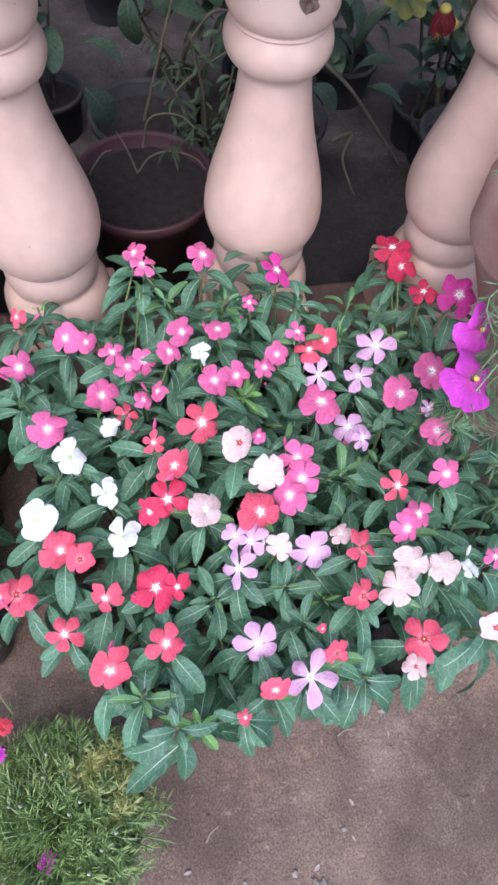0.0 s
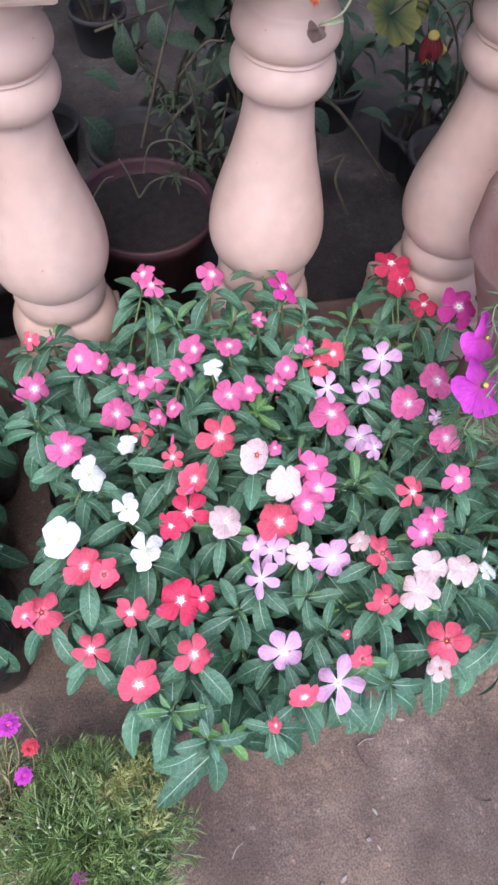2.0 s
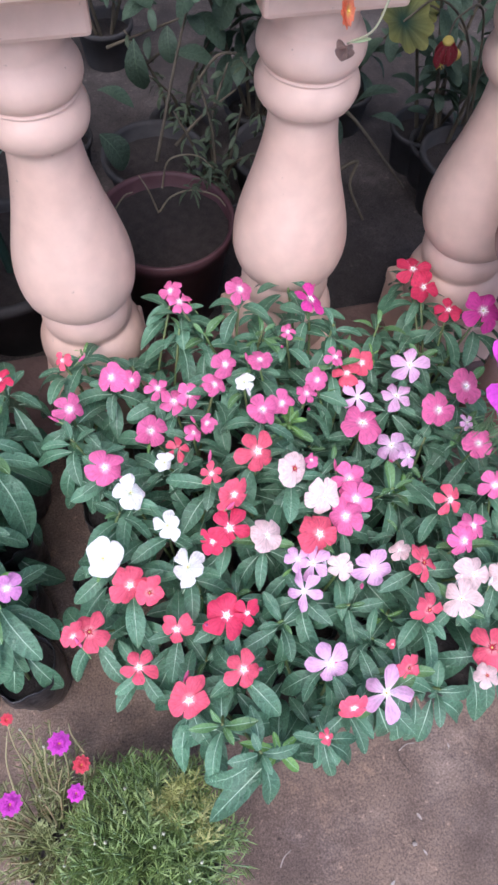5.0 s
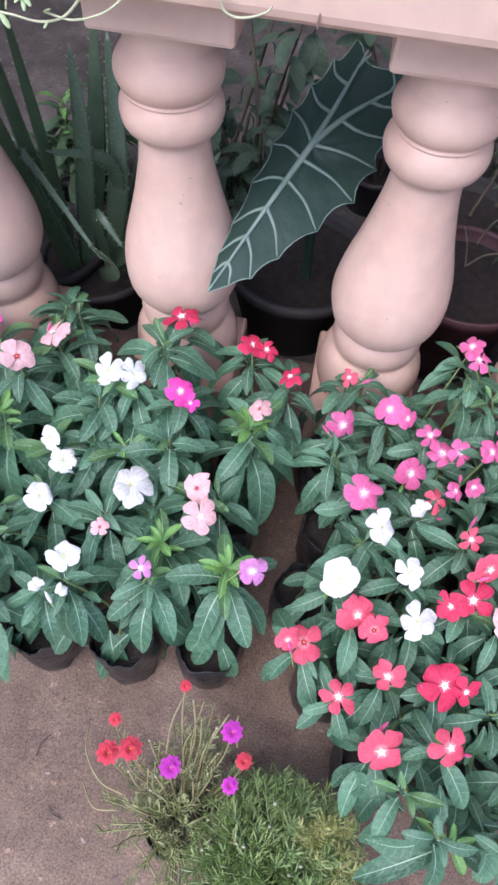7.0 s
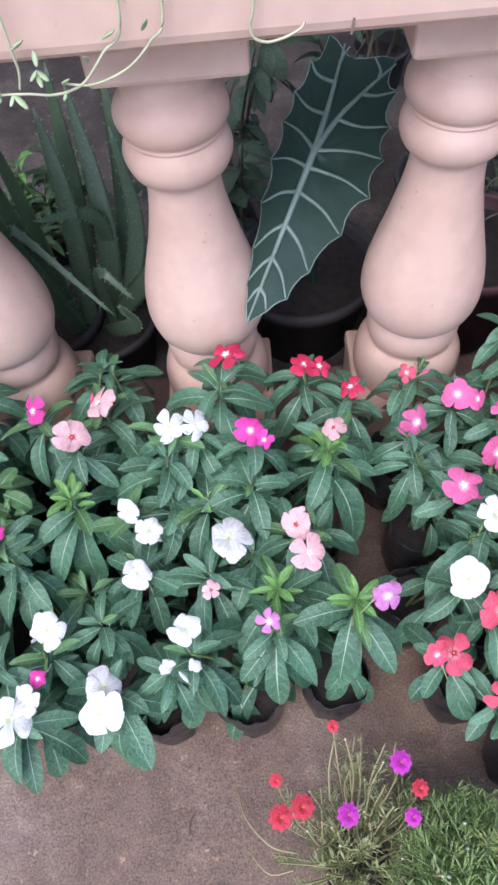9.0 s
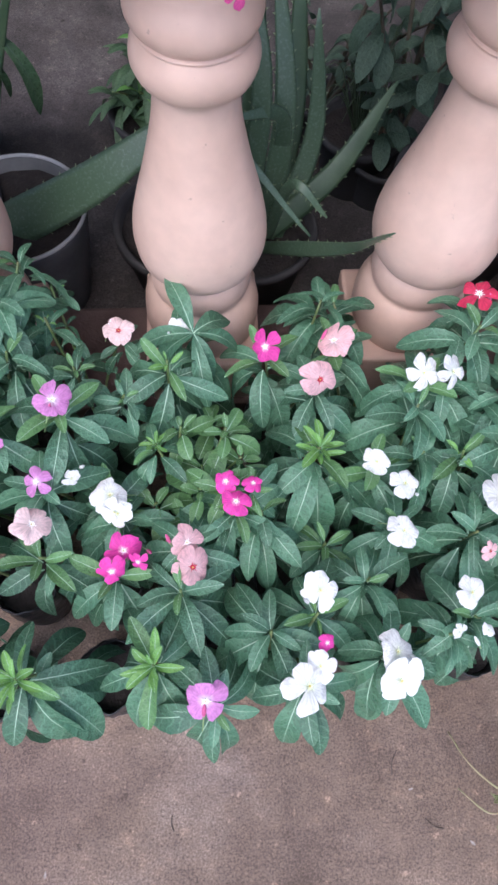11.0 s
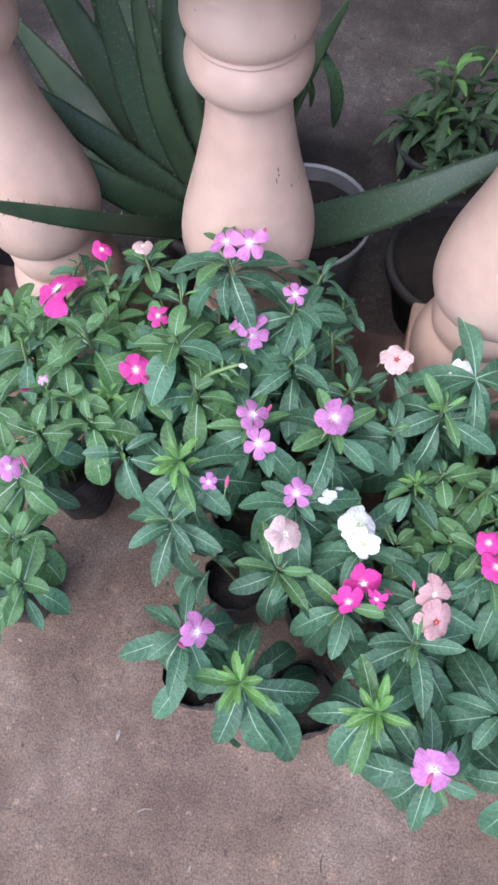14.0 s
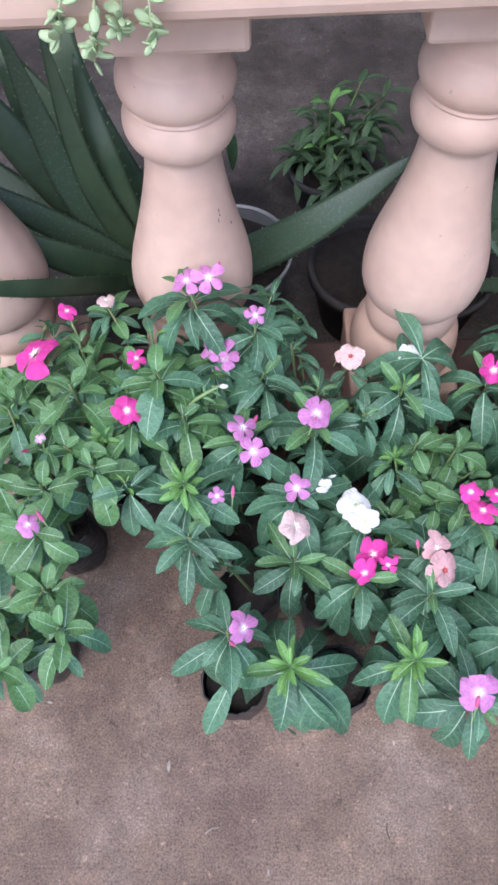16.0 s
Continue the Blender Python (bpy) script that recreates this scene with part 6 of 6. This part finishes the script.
wood = [("dense dark green shrub in a black pot", 0.12, 0.64, [(-0.14, -0.10, 0.46, 16), (0.12, -0.08, 0.50, 16), (0.0, -0.16, 0.52, 16), (0.18, -0.14, 0.44, 14), (-0.18, -0.04, 0.50, 14), (0.05, 0.05, 0.60, 16)], 0.075, 23, SHADE_LEAVES),
        ("leafy dark green shrub in a black pot", 0.47, 0.44, [(-0.14, -0.04, 0.50, 14), (0.12, -0.10, 0.52, 14), (-0.02, -0.12, 0.55, 14), (0.18, -0.02, 0.46, 12), (-0.08, 0.08, 0.56, 14)], 0.065, 21, SHADE_LEAVES),
        ("dark green shrub with drooping leaves in a black pot", -0.30, 0.60, [(-0.12, 0.0, 0.45, 9), (0.1, 0.05, 0.5, 9), (0.0, -0.15, 0.40, 8), (-0.16, -0.12, 0.36, 8)], 0.07, 22, SHADE_LEAVES),
        ("dark green shrub with fine leaves in a black pot", -0.62, 0.52, [(-0.12, -0.05, 0.36, 16), (0.1, 0.05, 0.42, 16), (0.05, -0.15, 0.34, 16), (0.15, -0.1, 0.3, 14), (-0.05, -0.16, 0.26, 14)], 0.038, 24, SHADE_LEAVES),
        ("dull green shrub with hanging leaves in a black pot", 0.45, 0.50, [(-0.12, -0.05, 0.40, 10), (0.1, 0.05, 0.45, 10), (-0.1, -0.15, 0.34, 9), (0.15, -0.1, 0.3, 9)], 0.06, 25, SHADE_LEAVES),
        ("dark green shrub with narrow leaves in a black pot", -0.16, 1.00, [(-0.2, -0.05, 0.40, 14), (0.2, 0.05, 0.45, 14), (-0.1, -0.15, 0.4, 12), (0.15, -0.1, 0.4, 12)], 0.075, 26, SHADE_LEAVES),
        ("dull green weed with small leaves in a black pot", -0.015, 0.4, [(-0.06, -0.05, 0.19, 14), (0.05, 0.02, 0.24, 14), (0.00, -0.09, 0.16, 14), (-0.02, 0.06, 0.28, 14), (0.08, -0.05, 0.20, 14), (0.04, 0.09, 0.28, 14), (-0.07, 0.03, 0.24, 14)], 0.028, 43, WEED_LEAVES),
        ("dull green weed with small leaves in a black pot", 0.13, 0.5, [(-0.06, -0.06, 0.22, 14), (0.05, -0.06, 0.24, 14), (0.00, -0.10, 0.18, 14), (-0.08, 0.00, 0.28, 14), (0.09, -0.03, 0.24, 14), (0.02, 0.05, 0.30, 14)], 0.028, 45, WEED_LEAVES),
        ("dull green weed with small leaves in a black pot", -0.05, 0.6, [(-0.06, -0.06, 0.24, 14), (0.06, -0.04, 0.26, 14), (0.00, -0.10, 0.20, 14), (-0.09, 0.02, 0.28, 14), (0.09, 0.02, 0.28, 14)], 0.028, 46, WEED_LEAVES),
        ("low dull green foliage plant in a black pot", -0.52, 0.37, [(-0.10, -0.05, 0.44, 14), (0.06, 0.02, 0.48, 14), (0.02, -0.10, 0.36, 14), (-0.06, 0.10, 0.52, 12), (0.10, 0.08, 0.50, 12), (-0.02, -0.04, 0.26, 16)], 0.058, 41, SHADE_LEAVES),
        ("low dark foliage plant in a black pot", 0.32, 0.66, [(-0.10, 0.05, 0.26, 9), (0.08, -0.04, 0.24, 9), (0.02, 0.08, 0.32, 9), (-0.06, -0.08, 0.20, 8)], 0.065, 44, SHADE_LEAVES)]
for label, x, y, stems, length, seed, leaves in wood:
    one = shrub(label, x, y, 0.075, stems, length, seed, leaves)
    pot("pot", one, 0.066, 0.052, 0.10, BLACK_PLASTIC, "black plastic pot", 0.006, 0.012, 0.025)
# the seedling with narrow whorled leaves and pale green hearts
LANCE = leaf_material("lance_leaf", (0.050, 0.105, 0.048), (0.085, 0.150, 0.070), 0.5, 11.0, 0.06)
LANCE_LEAVES = [leaf_mesh("leaf", 1.0, 0.24 + 0.04 * (i % 2), LANCE, 120 + i, 0.3, rib_mat=RIB_DARK) for i in range(3)]
back = tagged(new("potted_seedling"), "green seedling with whorls of narrow leaves in a black pot", "potted plant")
back.matrix_basis = pose(-0.920, 0.490, 0)
rnd = random.Random(52)
for dx, dy, z, n in ((-0.003, 0.010, 0.205, 1), (-0.018, -0.012, 0.130, 1), (0.070, 0.02, 0.16, 0), (-0.065, 0.0, 0.12, 0), (0.02, -0.065, 0.10, 0), (0.10, 0.05, 0.19, 0), (-0.03, 0.05, 0.17, 0), (0.04, -0.03, 0.15, 0), (0.055, 0.06, 0.21, 0)):
    stalks(back, [[(0.1 * dx, 0.1 * dy, 0.06), (0.55 * dx, 0.55 * dy, 0.05 + 0.5 * z), (dx, dy, z)]], 0.0028, STEM)
    for k in range(14):
        u = (k + 0.5) / 14
        at = Vector((dx * (0.72 + 0.28 * u), dy * (0.72 + 0.28 * u), 0.06 + (z - 0.06) * (0.45 + 0.55 * u)))
        a, size = 2.4 * k + rnd.uniform(-0.3, 0.3), 0.082 * (1.0 - 0.55 * u) * rnd.uniform(0.85, 1.15)
        end = at + size * Vector((math.cos(a), math.sin(a), -0.25 + 1.1 * u * u))
        set_leaf(back, LEAVES_HEART[k % 4] if n and u > 0.72 else rnd.choice(LANCE_LEAVES), at, end, 0.032 - 0.014 * u)
pot("pot", back, 0.075, 0.06, 0.085, BLACK_PLASTIC, "black plastic pot", 0.008, 0.015, 0.03)
dark = tagged(new("flower_pot"), "dark plastic pot with soil on the floor", "pot")
dark.matrix_basis = pose(-0.865, 0.19, 0)
pot("body", dark, 0.105, 0.08, 0.14, BLACK_PLASTIC, "", 0.008, 0.02, 0.02)

# upright dark straps with drooping leaves behind the ribbed pot
lily = tagged(new("potted_lily"), "dark strap-leaved plant with drooping leaves in a black pot", "potted plant")
blade(lily, [(-1.232, 0.430, -0.013), (-1.188, 0.450, 0.172), (-1.156, 0.470, 0.311)], 0.047, ALOE, False)
blade(lily, [(-1.223, 0.420, -0.003), (-1.175, 0.450, 0.142), (-1.136, 0.460, 0.235), (-1.093, 0.460, 0.324)], 0.028, ALOE, False)
set_leaf(lily, LANCE_LEAVES[0], (-1.144, 0.470, 0.239), (-1.075, 0.430, 0.136), 0.062)
set_leaf(lily, LANCE_LEAVES[1], (-1.162, 0.460, 0.204), (-1.131, 0.440, 0.151), 0.023)
pot("pot", lily, 0.07, 0.055, 0.09, BLACK_PLASTIC, "black plastic pot", 0.008, 0.015, 0.02)
at_floor(lily, -1.252, 0.430)

# ---- on the handrail ----
VINE = material("pale_vine", (0.42, 0.46, 0.28), 0.55, (0.52, 0.52, 0.36), 60, 200)
SUCCULENT = material("pale_succulent_leaf", (0.30, 0.42, 0.22), 0.45, (0.42, 0.50, 0.30), 60, 200)
PAD = mesh("leaf", *lathe([(0.05, 0.0), (0.30, 0.25), (0.36, 0.6), (0.22, 0.92), (0.03, 1.0)], 8), [SUCCULENT])


def trailing(label, lines, leaves, seed, size=0.012):
    """Thin trailing stems over the handrail's edge with small fleshy leaves."""
    rnd = random.Random(seed)
    thing = tagged(new("trailing_plant"), label, "plant")
    for line in lines:
        v, f = tube(line, 0.0013, 0.0009, 6, 8)
        child("stem", mesh("stem", v, f, [VINE]), thing)
        pts = curve_points(line, 8)
        for k in range(leaves):
            p = pts[rnd.randrange(len(pts) // 3, len(pts))]
            d = size * rnd.uniform(0.7, 1.3)
            child("leaf", PAD, thing, Matrix.Translation(p) @ pose(0, 0, 0, rnd.uniform(20, 150), rnd.uniform(-60, 60), rnd.uniform(0, 360)) @ Matrix.Diagonal((d * 0.8, d * 0.35, d, 1)))
    return thing


vine = trailing("pale trailing vine hanging over the handrail", [[(-0.543, -0.060, 0.777), (-0.543, -0.106, 0.779), (-0.543, -0.113, 0.719), (-0.554, -0.113, 0.704), (-0.569, -0.113, 0.690), (-0.584, -0.113, 0.682), (-0.602, -0.113, 0.677), (-0.615, -0.113, 0.678), (-0.625, -0.113, 0.680)], [(-0.573, -0.060, 0.777), (-0.573, -0.106, 0.779), (-0.573, -0.113, 0.717), (-0.589, -0.113, 0.699), (-0.606, -0.113, 0.681), (-0.620, -0.113, 0.674), (-0.635, -0.113, 0.672), (-0.650, -0.113, 0.674), (-0.663, -0.113, 0.675), (-0.673, -0.113, 0.675)], [(-0.653, -0.060, 0.777), (-0.653, -0.106, 0.779), (-0.653, -0.113, 0.707), (-0.653, -0.113, 0.692), (-0.657, -0.113, 0.678)]], 0, 1)
for base, end in (((-0.638, -0.113, 0.705), (-0.637, -0.120, 0.697)), ((-0.640, -0.113, 0.691), (-0.645, -0.120, 0.687)), ((-0.640, -0.113, 0.691), (-0.632, -0.120, 0.686)), ((-0.641, -0.113, 0.689), (-0.638, -0.120, 0.682)), ((-0.588, -0.113, 0.708), (-0.577, -0.120, 0.716)), ((-0.559, -0.113, 0.711), (-0.554, -0.120, 0.721)), ((-0.653, -0.113, 0.706), (-0.641, -0.120, 0.715)), ((-0.673, -0.113, 0.675), (-0.672, -0.120, 0.682)), ((-0.673, -0.113, 0.675), (-0.675, -0.120, 0.677)), ((-0.673, -0.113, 0.675), (-0.673, -0.120, 0.673)), ((-0.663, -0.113, 0.675), (-0.654, -0.120, 0.667)), ((-0.663, -0.113, 0.675), (-0.666, -0.120, 0.670)), ((-0.625, -0.113, 0.680), (-0.617, -0.120, 0.686)), ((-0.602, -0.113, 0.693), (-0.602, -0.120, 0.701)), ((-0.624, -0.113, 0.673), (-0.625, -0.120, 0.671))):
    way = Vector(end) - Vector(base)
    child("leaf", PAD, vine, Matrix.Translation(base) @ way.to_track_quat("Z", "Y").to_matrix().to_4x4() @ Matrix.Diagonal((0.55 * way.length, 0.25 * way.length, way.length, 1)))
trailing("thin curled vine tendril over the handrail", [[(-0.481, -0.060, 0.777), (-0.481, -0.106, 0.779), (-0.481, -0.113, 0.724), (-0.484, -0.113, 0.709), (-0.482, -0.113, 0.700), (-0.473, -0.113, 0.696), (-0.460, -0.113, 0.698), (-0.449, -0.113, 0.703), (-0.446, -0.113, 0.707)]], 0, 2)
trailing("pale green trailing succulent over the handrail", [[(-1.132 + 0.012 * k, -0.06, 0.777), (-1.135 + 0.014 * k, -0.112, 0.755), (-1.15 + 0.02 * k, -0.116, 0.70 + 0.006 * (k % 3)), (-1.155 + 0.022 * k, -0.118, 0.678 + 0.01 * ((k * 2) % 3))] for k in range(-1, 3)], 30, 3, 0.0115)
trailing("yellowish trailing twig over the handrail", [[(-0.745, -0.06, 0.777), (-0.742, -0.112, 0.75), (-0.732, -0.113, 0.70), (-0.717, -0.114, 0.669)]], 5, 4)
hang = trailing("rose pink flower hanging on a stalk over the handrail", [[(-0.83, -0.06, 0.777), (-0.825, -0.112, 0.75), (-0.814, -0.116, 0.70), (-0.811, -0.122, 0.678)]], 2, 5)
blossom(hang, "rose", (-0.811, -0.124, 0.676), 0.027, (82, 62))
bud = trailing("withered stalk with an orange flower over the handrail", [[(0.020, -0.060, 0.777), (0.026, -0.112, 0.740), (0.024, -0.098, 0.655), (0.011, -0.068, 0.621)], [(-0.02, -0.06, 0.777), (-0.018, -0.112, 0.73), (-0.015, -0.116, 0.677)]], 1, 6)
blossom(bud, "orange", (-0.015, -0.118, 0.676), 0.022, (70, 25))
HUSK = material("dry_husk", (0.16, 0.10, 0.085), 0.8, (0.30, 0.20, 0.17), 90, 300, 0.6, 200)
HUSK_PETAL = leaf_mesh("petal", 1.0, 0.8, HUSK, 96, 0.3, 0.5, 0.01)
for end in ((0.001, -0.070, 0.622), (0.003, -0.073, 0.610), (0.011, -0.073, 0.608), (0.015, -0.072, 0.614)):
    set_leaf(bud, HUSK_PETAL, (0.010, -0.068, 0.619), end, 0.008)
way = Vector((0.024, 0.004, -0.001))
child("leaf", PAD, bud, Matrix.Translation((0.012, -0.066, 0.621)) @ way.to_track_quat("Z", "Y").to_matrix().to_4x4() @ Matrix.Diagonal((0.010, 0.003, way.length, 1)), "pale withered leaf")


# the scalloped leaf and the hanging bloom in the shade
LOBED = petal_material("yellow_edged_leaf", (0.22, 0.215, 0.06), (0.018, 0.050, 0.030), 0.98)
BELL = material("dark_red_petal", (0.26, 0.022, 0.034), 0.6, (0.36, 0.045, 0.055), 60, 200, through_light=0.15)
ger = tagged(new("potted_geranium"), "geranium with a yellow-edged scalloped leaf in a black pot", "potted plant")
ger.matrix_basis = pose(0.29, 0.33, 0)
verts, faces = [(0, 0, 0)], []
for ring in (0.5, 0.8, 1.0):
    for i in range(54):
        a = 2 * math.pi * i / 54
        r = ring * (1 + 0.09 * math.cos(9 * a) * ring ** 2)
        verts.append((r * math.cos(a), r * math.sin(a), 0.22 * ring + 0.06 * math.sin(9 * a) * ring))
for i in range(54):
    j = (i + 1) % 54
    faces += [(0, 1 + i, 1 + j), (1 + i, 55 + i, 55 + j, 1 + j), (55 + i, 109 + i, 109 + j, 55 + j)]
SCALLOP = mesh("leaf", verts, faces, [LOBED])
for dx, dy, z, rx, sc in ((-0.040, -0.025, 0.425, 40, 0.047), (0.06, 0.13, 0.36, 30, 0.036)):
    child("leaf", SCALLOP, ger, Matrix.Translation((dx, dy, z)) @ pose(0, 0, 0, rx, 0, 30) @ Matrix.Diagonal((sc, sc, sc, 1)))
    v, f = tube([(0.18, 0.02, 0.12), (0.12, 0.03, 0.34), (0.5 * dx + 0.05, 0.6 * dy + 0.02, z + 0.01), (dx, dy, z)], 0.0024, 0.0016, 6, 5)
    child("stem", mesh("stem", v, f, [BARK]), ger)
v, f = tube([(0.18, 0.02, 0.12), (0.11, 0.0, 0.40), (0.03, -0.06, 0.445), (0.008, -0.08, 0.425)], 0.0022, 0.0014, 6, 6)
child("stem", mesh("stem", v, f, [BARK]), ger)
# the hanging bloom: ragged red petals flared like a skirt under a yellow cap, yellow threads and one yellow petal below
bell = child("flower", mesh("flower", *lathe([(0.003, 0.002), (0.006, -0.006), (0.008, -0.014), (0.005, -0.018)], 14, 0.2, False), [BELL]), ger, pose(0.008, -0.085, 0.425, 18, -14, 0), "hanging dark red flower")
CAP = material("dull_yellow_petal", (0.46, 0.36, 0.07), 0.6, (0.56, 0.42, 0.10), 60, 200)
SKIRT = leaf_mesh("petal", 1.0, 0.62, BELL, 97, 0.35, 0.3, 0.008)
for k in range(9):
    a = 0.7 * k
    way = Vector((0.55 * math.cos(a), 0.55 * math.sin(a), -0.95)) * (0.030 + 0.004 * (k % 3))
    child("petal", SKIRT, bell, Matrix.Translation((0.003 * math.cos(a), 0.003 * math.sin(a), -0.002)) @ way.to_track_quat("Y", "Z").to_matrix().to_4x4() @ Matrix.Diagonal((0.024, way.length, 0.02, 1)))
child("cap", mesh("cap", *lathe([(0.002, 0.004), (0.007, 0.003), (0.0085, 0.000), (0.003, -0.003)], 14), [CAP]), bell, None, "small yellow cap")
child("bud", mesh("bud", *lathe([(0.002, 0.0), (0.007, -0.004), (0.009, -0.012), (0.003, -0.020)], 12), [CAP]), bell, pose(0.014, 0.002, -0.028, 0, -20, 0), "yellow bud")
for k in range(5):
    v, f = tube([(0.003 * math.cos(k), 0.003 * math.sin(k), -0.02), (0.008 * math.cos(1.3 * k), 0.006 * math.sin(k), -0.035), (-0.010 + 0.004 * k, 0.004 * math.sin(2 * k), -0.054)], 0.0011, 0.0008, 4, 4)
    child("thread", mesh("thread", v, f, [YELLOW]), bell)
pot("pot", ger, 0.085, 0.065, 0.14, BLACK_PLASTIC, "black plastic pot", 0.008, 0.015, 0.03)
at_floor(ger, 0.18, 0.02)

# the large whorl with one upright leaf
heart = Vector((-0.853, -0.111, 0.295)) - whorled.location
for k, (x, y, z) in enumerate(((-0.879, -0.046, 0.325), (-0.926, -0.117, 0.290), (-0.807, -0.083, 0.300), (-0.790, -0.114, 0.285), (-0.839, -0.184, 0.245), (-0.904, -0.132, 0.270), (-0.825, -0.158, 0.270))):
    set_leaf(whorled, LEAVES[k], heart, Vector((x, y, z)) - whorled.location, 0.030 - 0.001 * k)

# the foremost plant's own whorl with one long drooping leaf
tip = Vector((-0.160, -0.594, 0.235))
for k, (x, y, z, width) in enumerate(((-0.246, -0.640, 0.215, 0.030), (-0.141, -0.528, 0.212, 0.026), (-0.202, -0.596, 0.198, 0.024), (-0.098, -0.586, 0.205, 0.027), (-0.110, -0.606, 0.195, 0.022), (-0.113, -0.548, 0.200, 0.024))):
    set_leaf(front, LEAVES[k], tip - front.location, Vector((x, y, z)) - front.location, width)
for k, (x, y, z, width) in enumerate(((-0.196, -0.576, 0.256, 0.017), (-0.145, -0.616, 0.236, 0.016), (-0.139, -0.586, 0.252, 0.013), (-0.163, -0.577, 0.256, 0.011), (-0.178, -0.606, 0.246, 0.012))):
    set_leaf(front, LEAVES_HEART[k % 4], tip + Vector((0, 0, 0.004)) - front.location, Vector((x, y, z)) - front.location, width)
v, f = tube([(0, 0, 0.1), ((tip - front.location) * 0.5 + Vector((0, 0, 0.08))), tip - front.location], 0.003, 0.002, 6, 5)
child("stem", mesh("stem", v, f, [STEM]), front)

# petals and chips on the ground
CHIP = material("dry_petal", (0.29, 0.24, 0.215), 0.85, (0.42, 0.36, 0.32), 3, 12)
SCRAP = leaf_mesh("fallen_petal", 1.0, 0.6, CHIP, 90, 0.2, 0.5, 0.01)
for k, (x, y, d) in enumerate(((-1.18, -0.555, 0.014), (0.09, -0.60, 0.012), (0.06, -0.575, 0.018), (-0.54, -0.66, 0.009), (-1.20, -0.44, 0.006), (0.02, -0.70, 0.010), (-0.60, -0.60, 0.007), (-1.05, -0.66, 0.008), (0.14, -0.55, 0.022), (0.132, -0.59, 0.026), (0.053, -0.594, 0.013), (-0.035, -0.752, 0.012), (0.01, -0.73, 0.008), (-0.20, -0.735, 0.010), (0.085, -0.63, 0.007), (-1.345, -0.47, 0.009))):
    scrap = tagged(new("fallen_petal", SCRAP), "small dry pale petal lying on the ground", "petal", "fallen petals")
    scrap.matrix_basis = pose(x, y, 0.003, 0, 0, 77 * k) @ Matrix.Diagonal((d * 0.6, d, d * 0.3, 1))
DRY = material("dry_twig", (0.07, 0.05, 0.04), 0.85, (0.16, 0.12, 0.10), 60, 200)
for k, (x, y, d, turn) in enumerate(((-0.16, -0.70, 0.022, 40), (0.02, -0.63, 0.030, 105), (0.16, -0.71, 0.024, 160), (0.03, -0.615, 0.024, 10), (-0.62, -0.57, 0.03, 70), (-0.58, -0.64, 0.024, 150), (-1.12, -0.62, 0.02, 20), (-0.90, -0.62, 0.018, 95))):
    v, f = tube([(-d / 2, 0, 0.0012), (0, 0.12 * d, 0.0030), (d / 2, 0, 0.0015)], 0.0009, 0.0005, 5, 4)
    twig = tagged(new("fallen_twig", mesh("fallen_twig", v, f, [DRY if k % 3 else CHIP])), "thin dry twig lying on the concrete ground", "twig", "fallen twigs")
    twig.matrix_basis = pose(x, y, 0.001, 0, 0, turn)
SPLASH = material("dried_plaster", (0.25, 0.205, 0.18), 0.95, (0.38, 0.33, 0.30), 40, 300, 0.6, 200)
for x, y, rx, ry, seed in ((-0.040, -0.788, 0.012, 0.024, 1), (-0.022, -0.800, 0.009, 0.016, 2), (-0.068, -0.757, 0.004, 0.004, 3), (0.002, -0.722, 0.003, 0.003, 4), (-0.129, -0.757, 0.003, 0.003, 5)):
    # a flat smear with ragged fingers
    ring = [0.75 + 0.5 * noise.noise((1.6 * math.cos(k * math.pi / 24), 1.6 * math.sin(k * math.pi / 24), seed)) + 0.75 * abs(noise.noise((4.5 * math.cos(k * math.pi / 24), 4.5 * math.sin(k * math.pi / 24), 3.3 * seed))) for k in range(48)]
    verts = [(q * ring[k] * rx * math.cos(k * math.pi / 24), q * ring[k] * ry * math.sin(k * math.pi / 24), z) for q, z in ((1.0, -0.003), (0.97, 0.0001), (0.5, 0.0003)) for k in range(48)]
    faces = [(r * 48 + k, r * 48 + (k + 1) % 48, r * 48 + 48 + (k + 1) % 48, r * 48 + 48 + k) for r in (0, 1) for k in range(48)] + [tuple(range(96, 144))]
    splash = tagged(new("plaster_splash", mesh("plaster_splash", verts, faces, [SPLASH])), "small pale splash of dried plaster on the ground", "splash", "plaster splashes")
    splash.matrix_basis = pose(x, y, 0.0024)
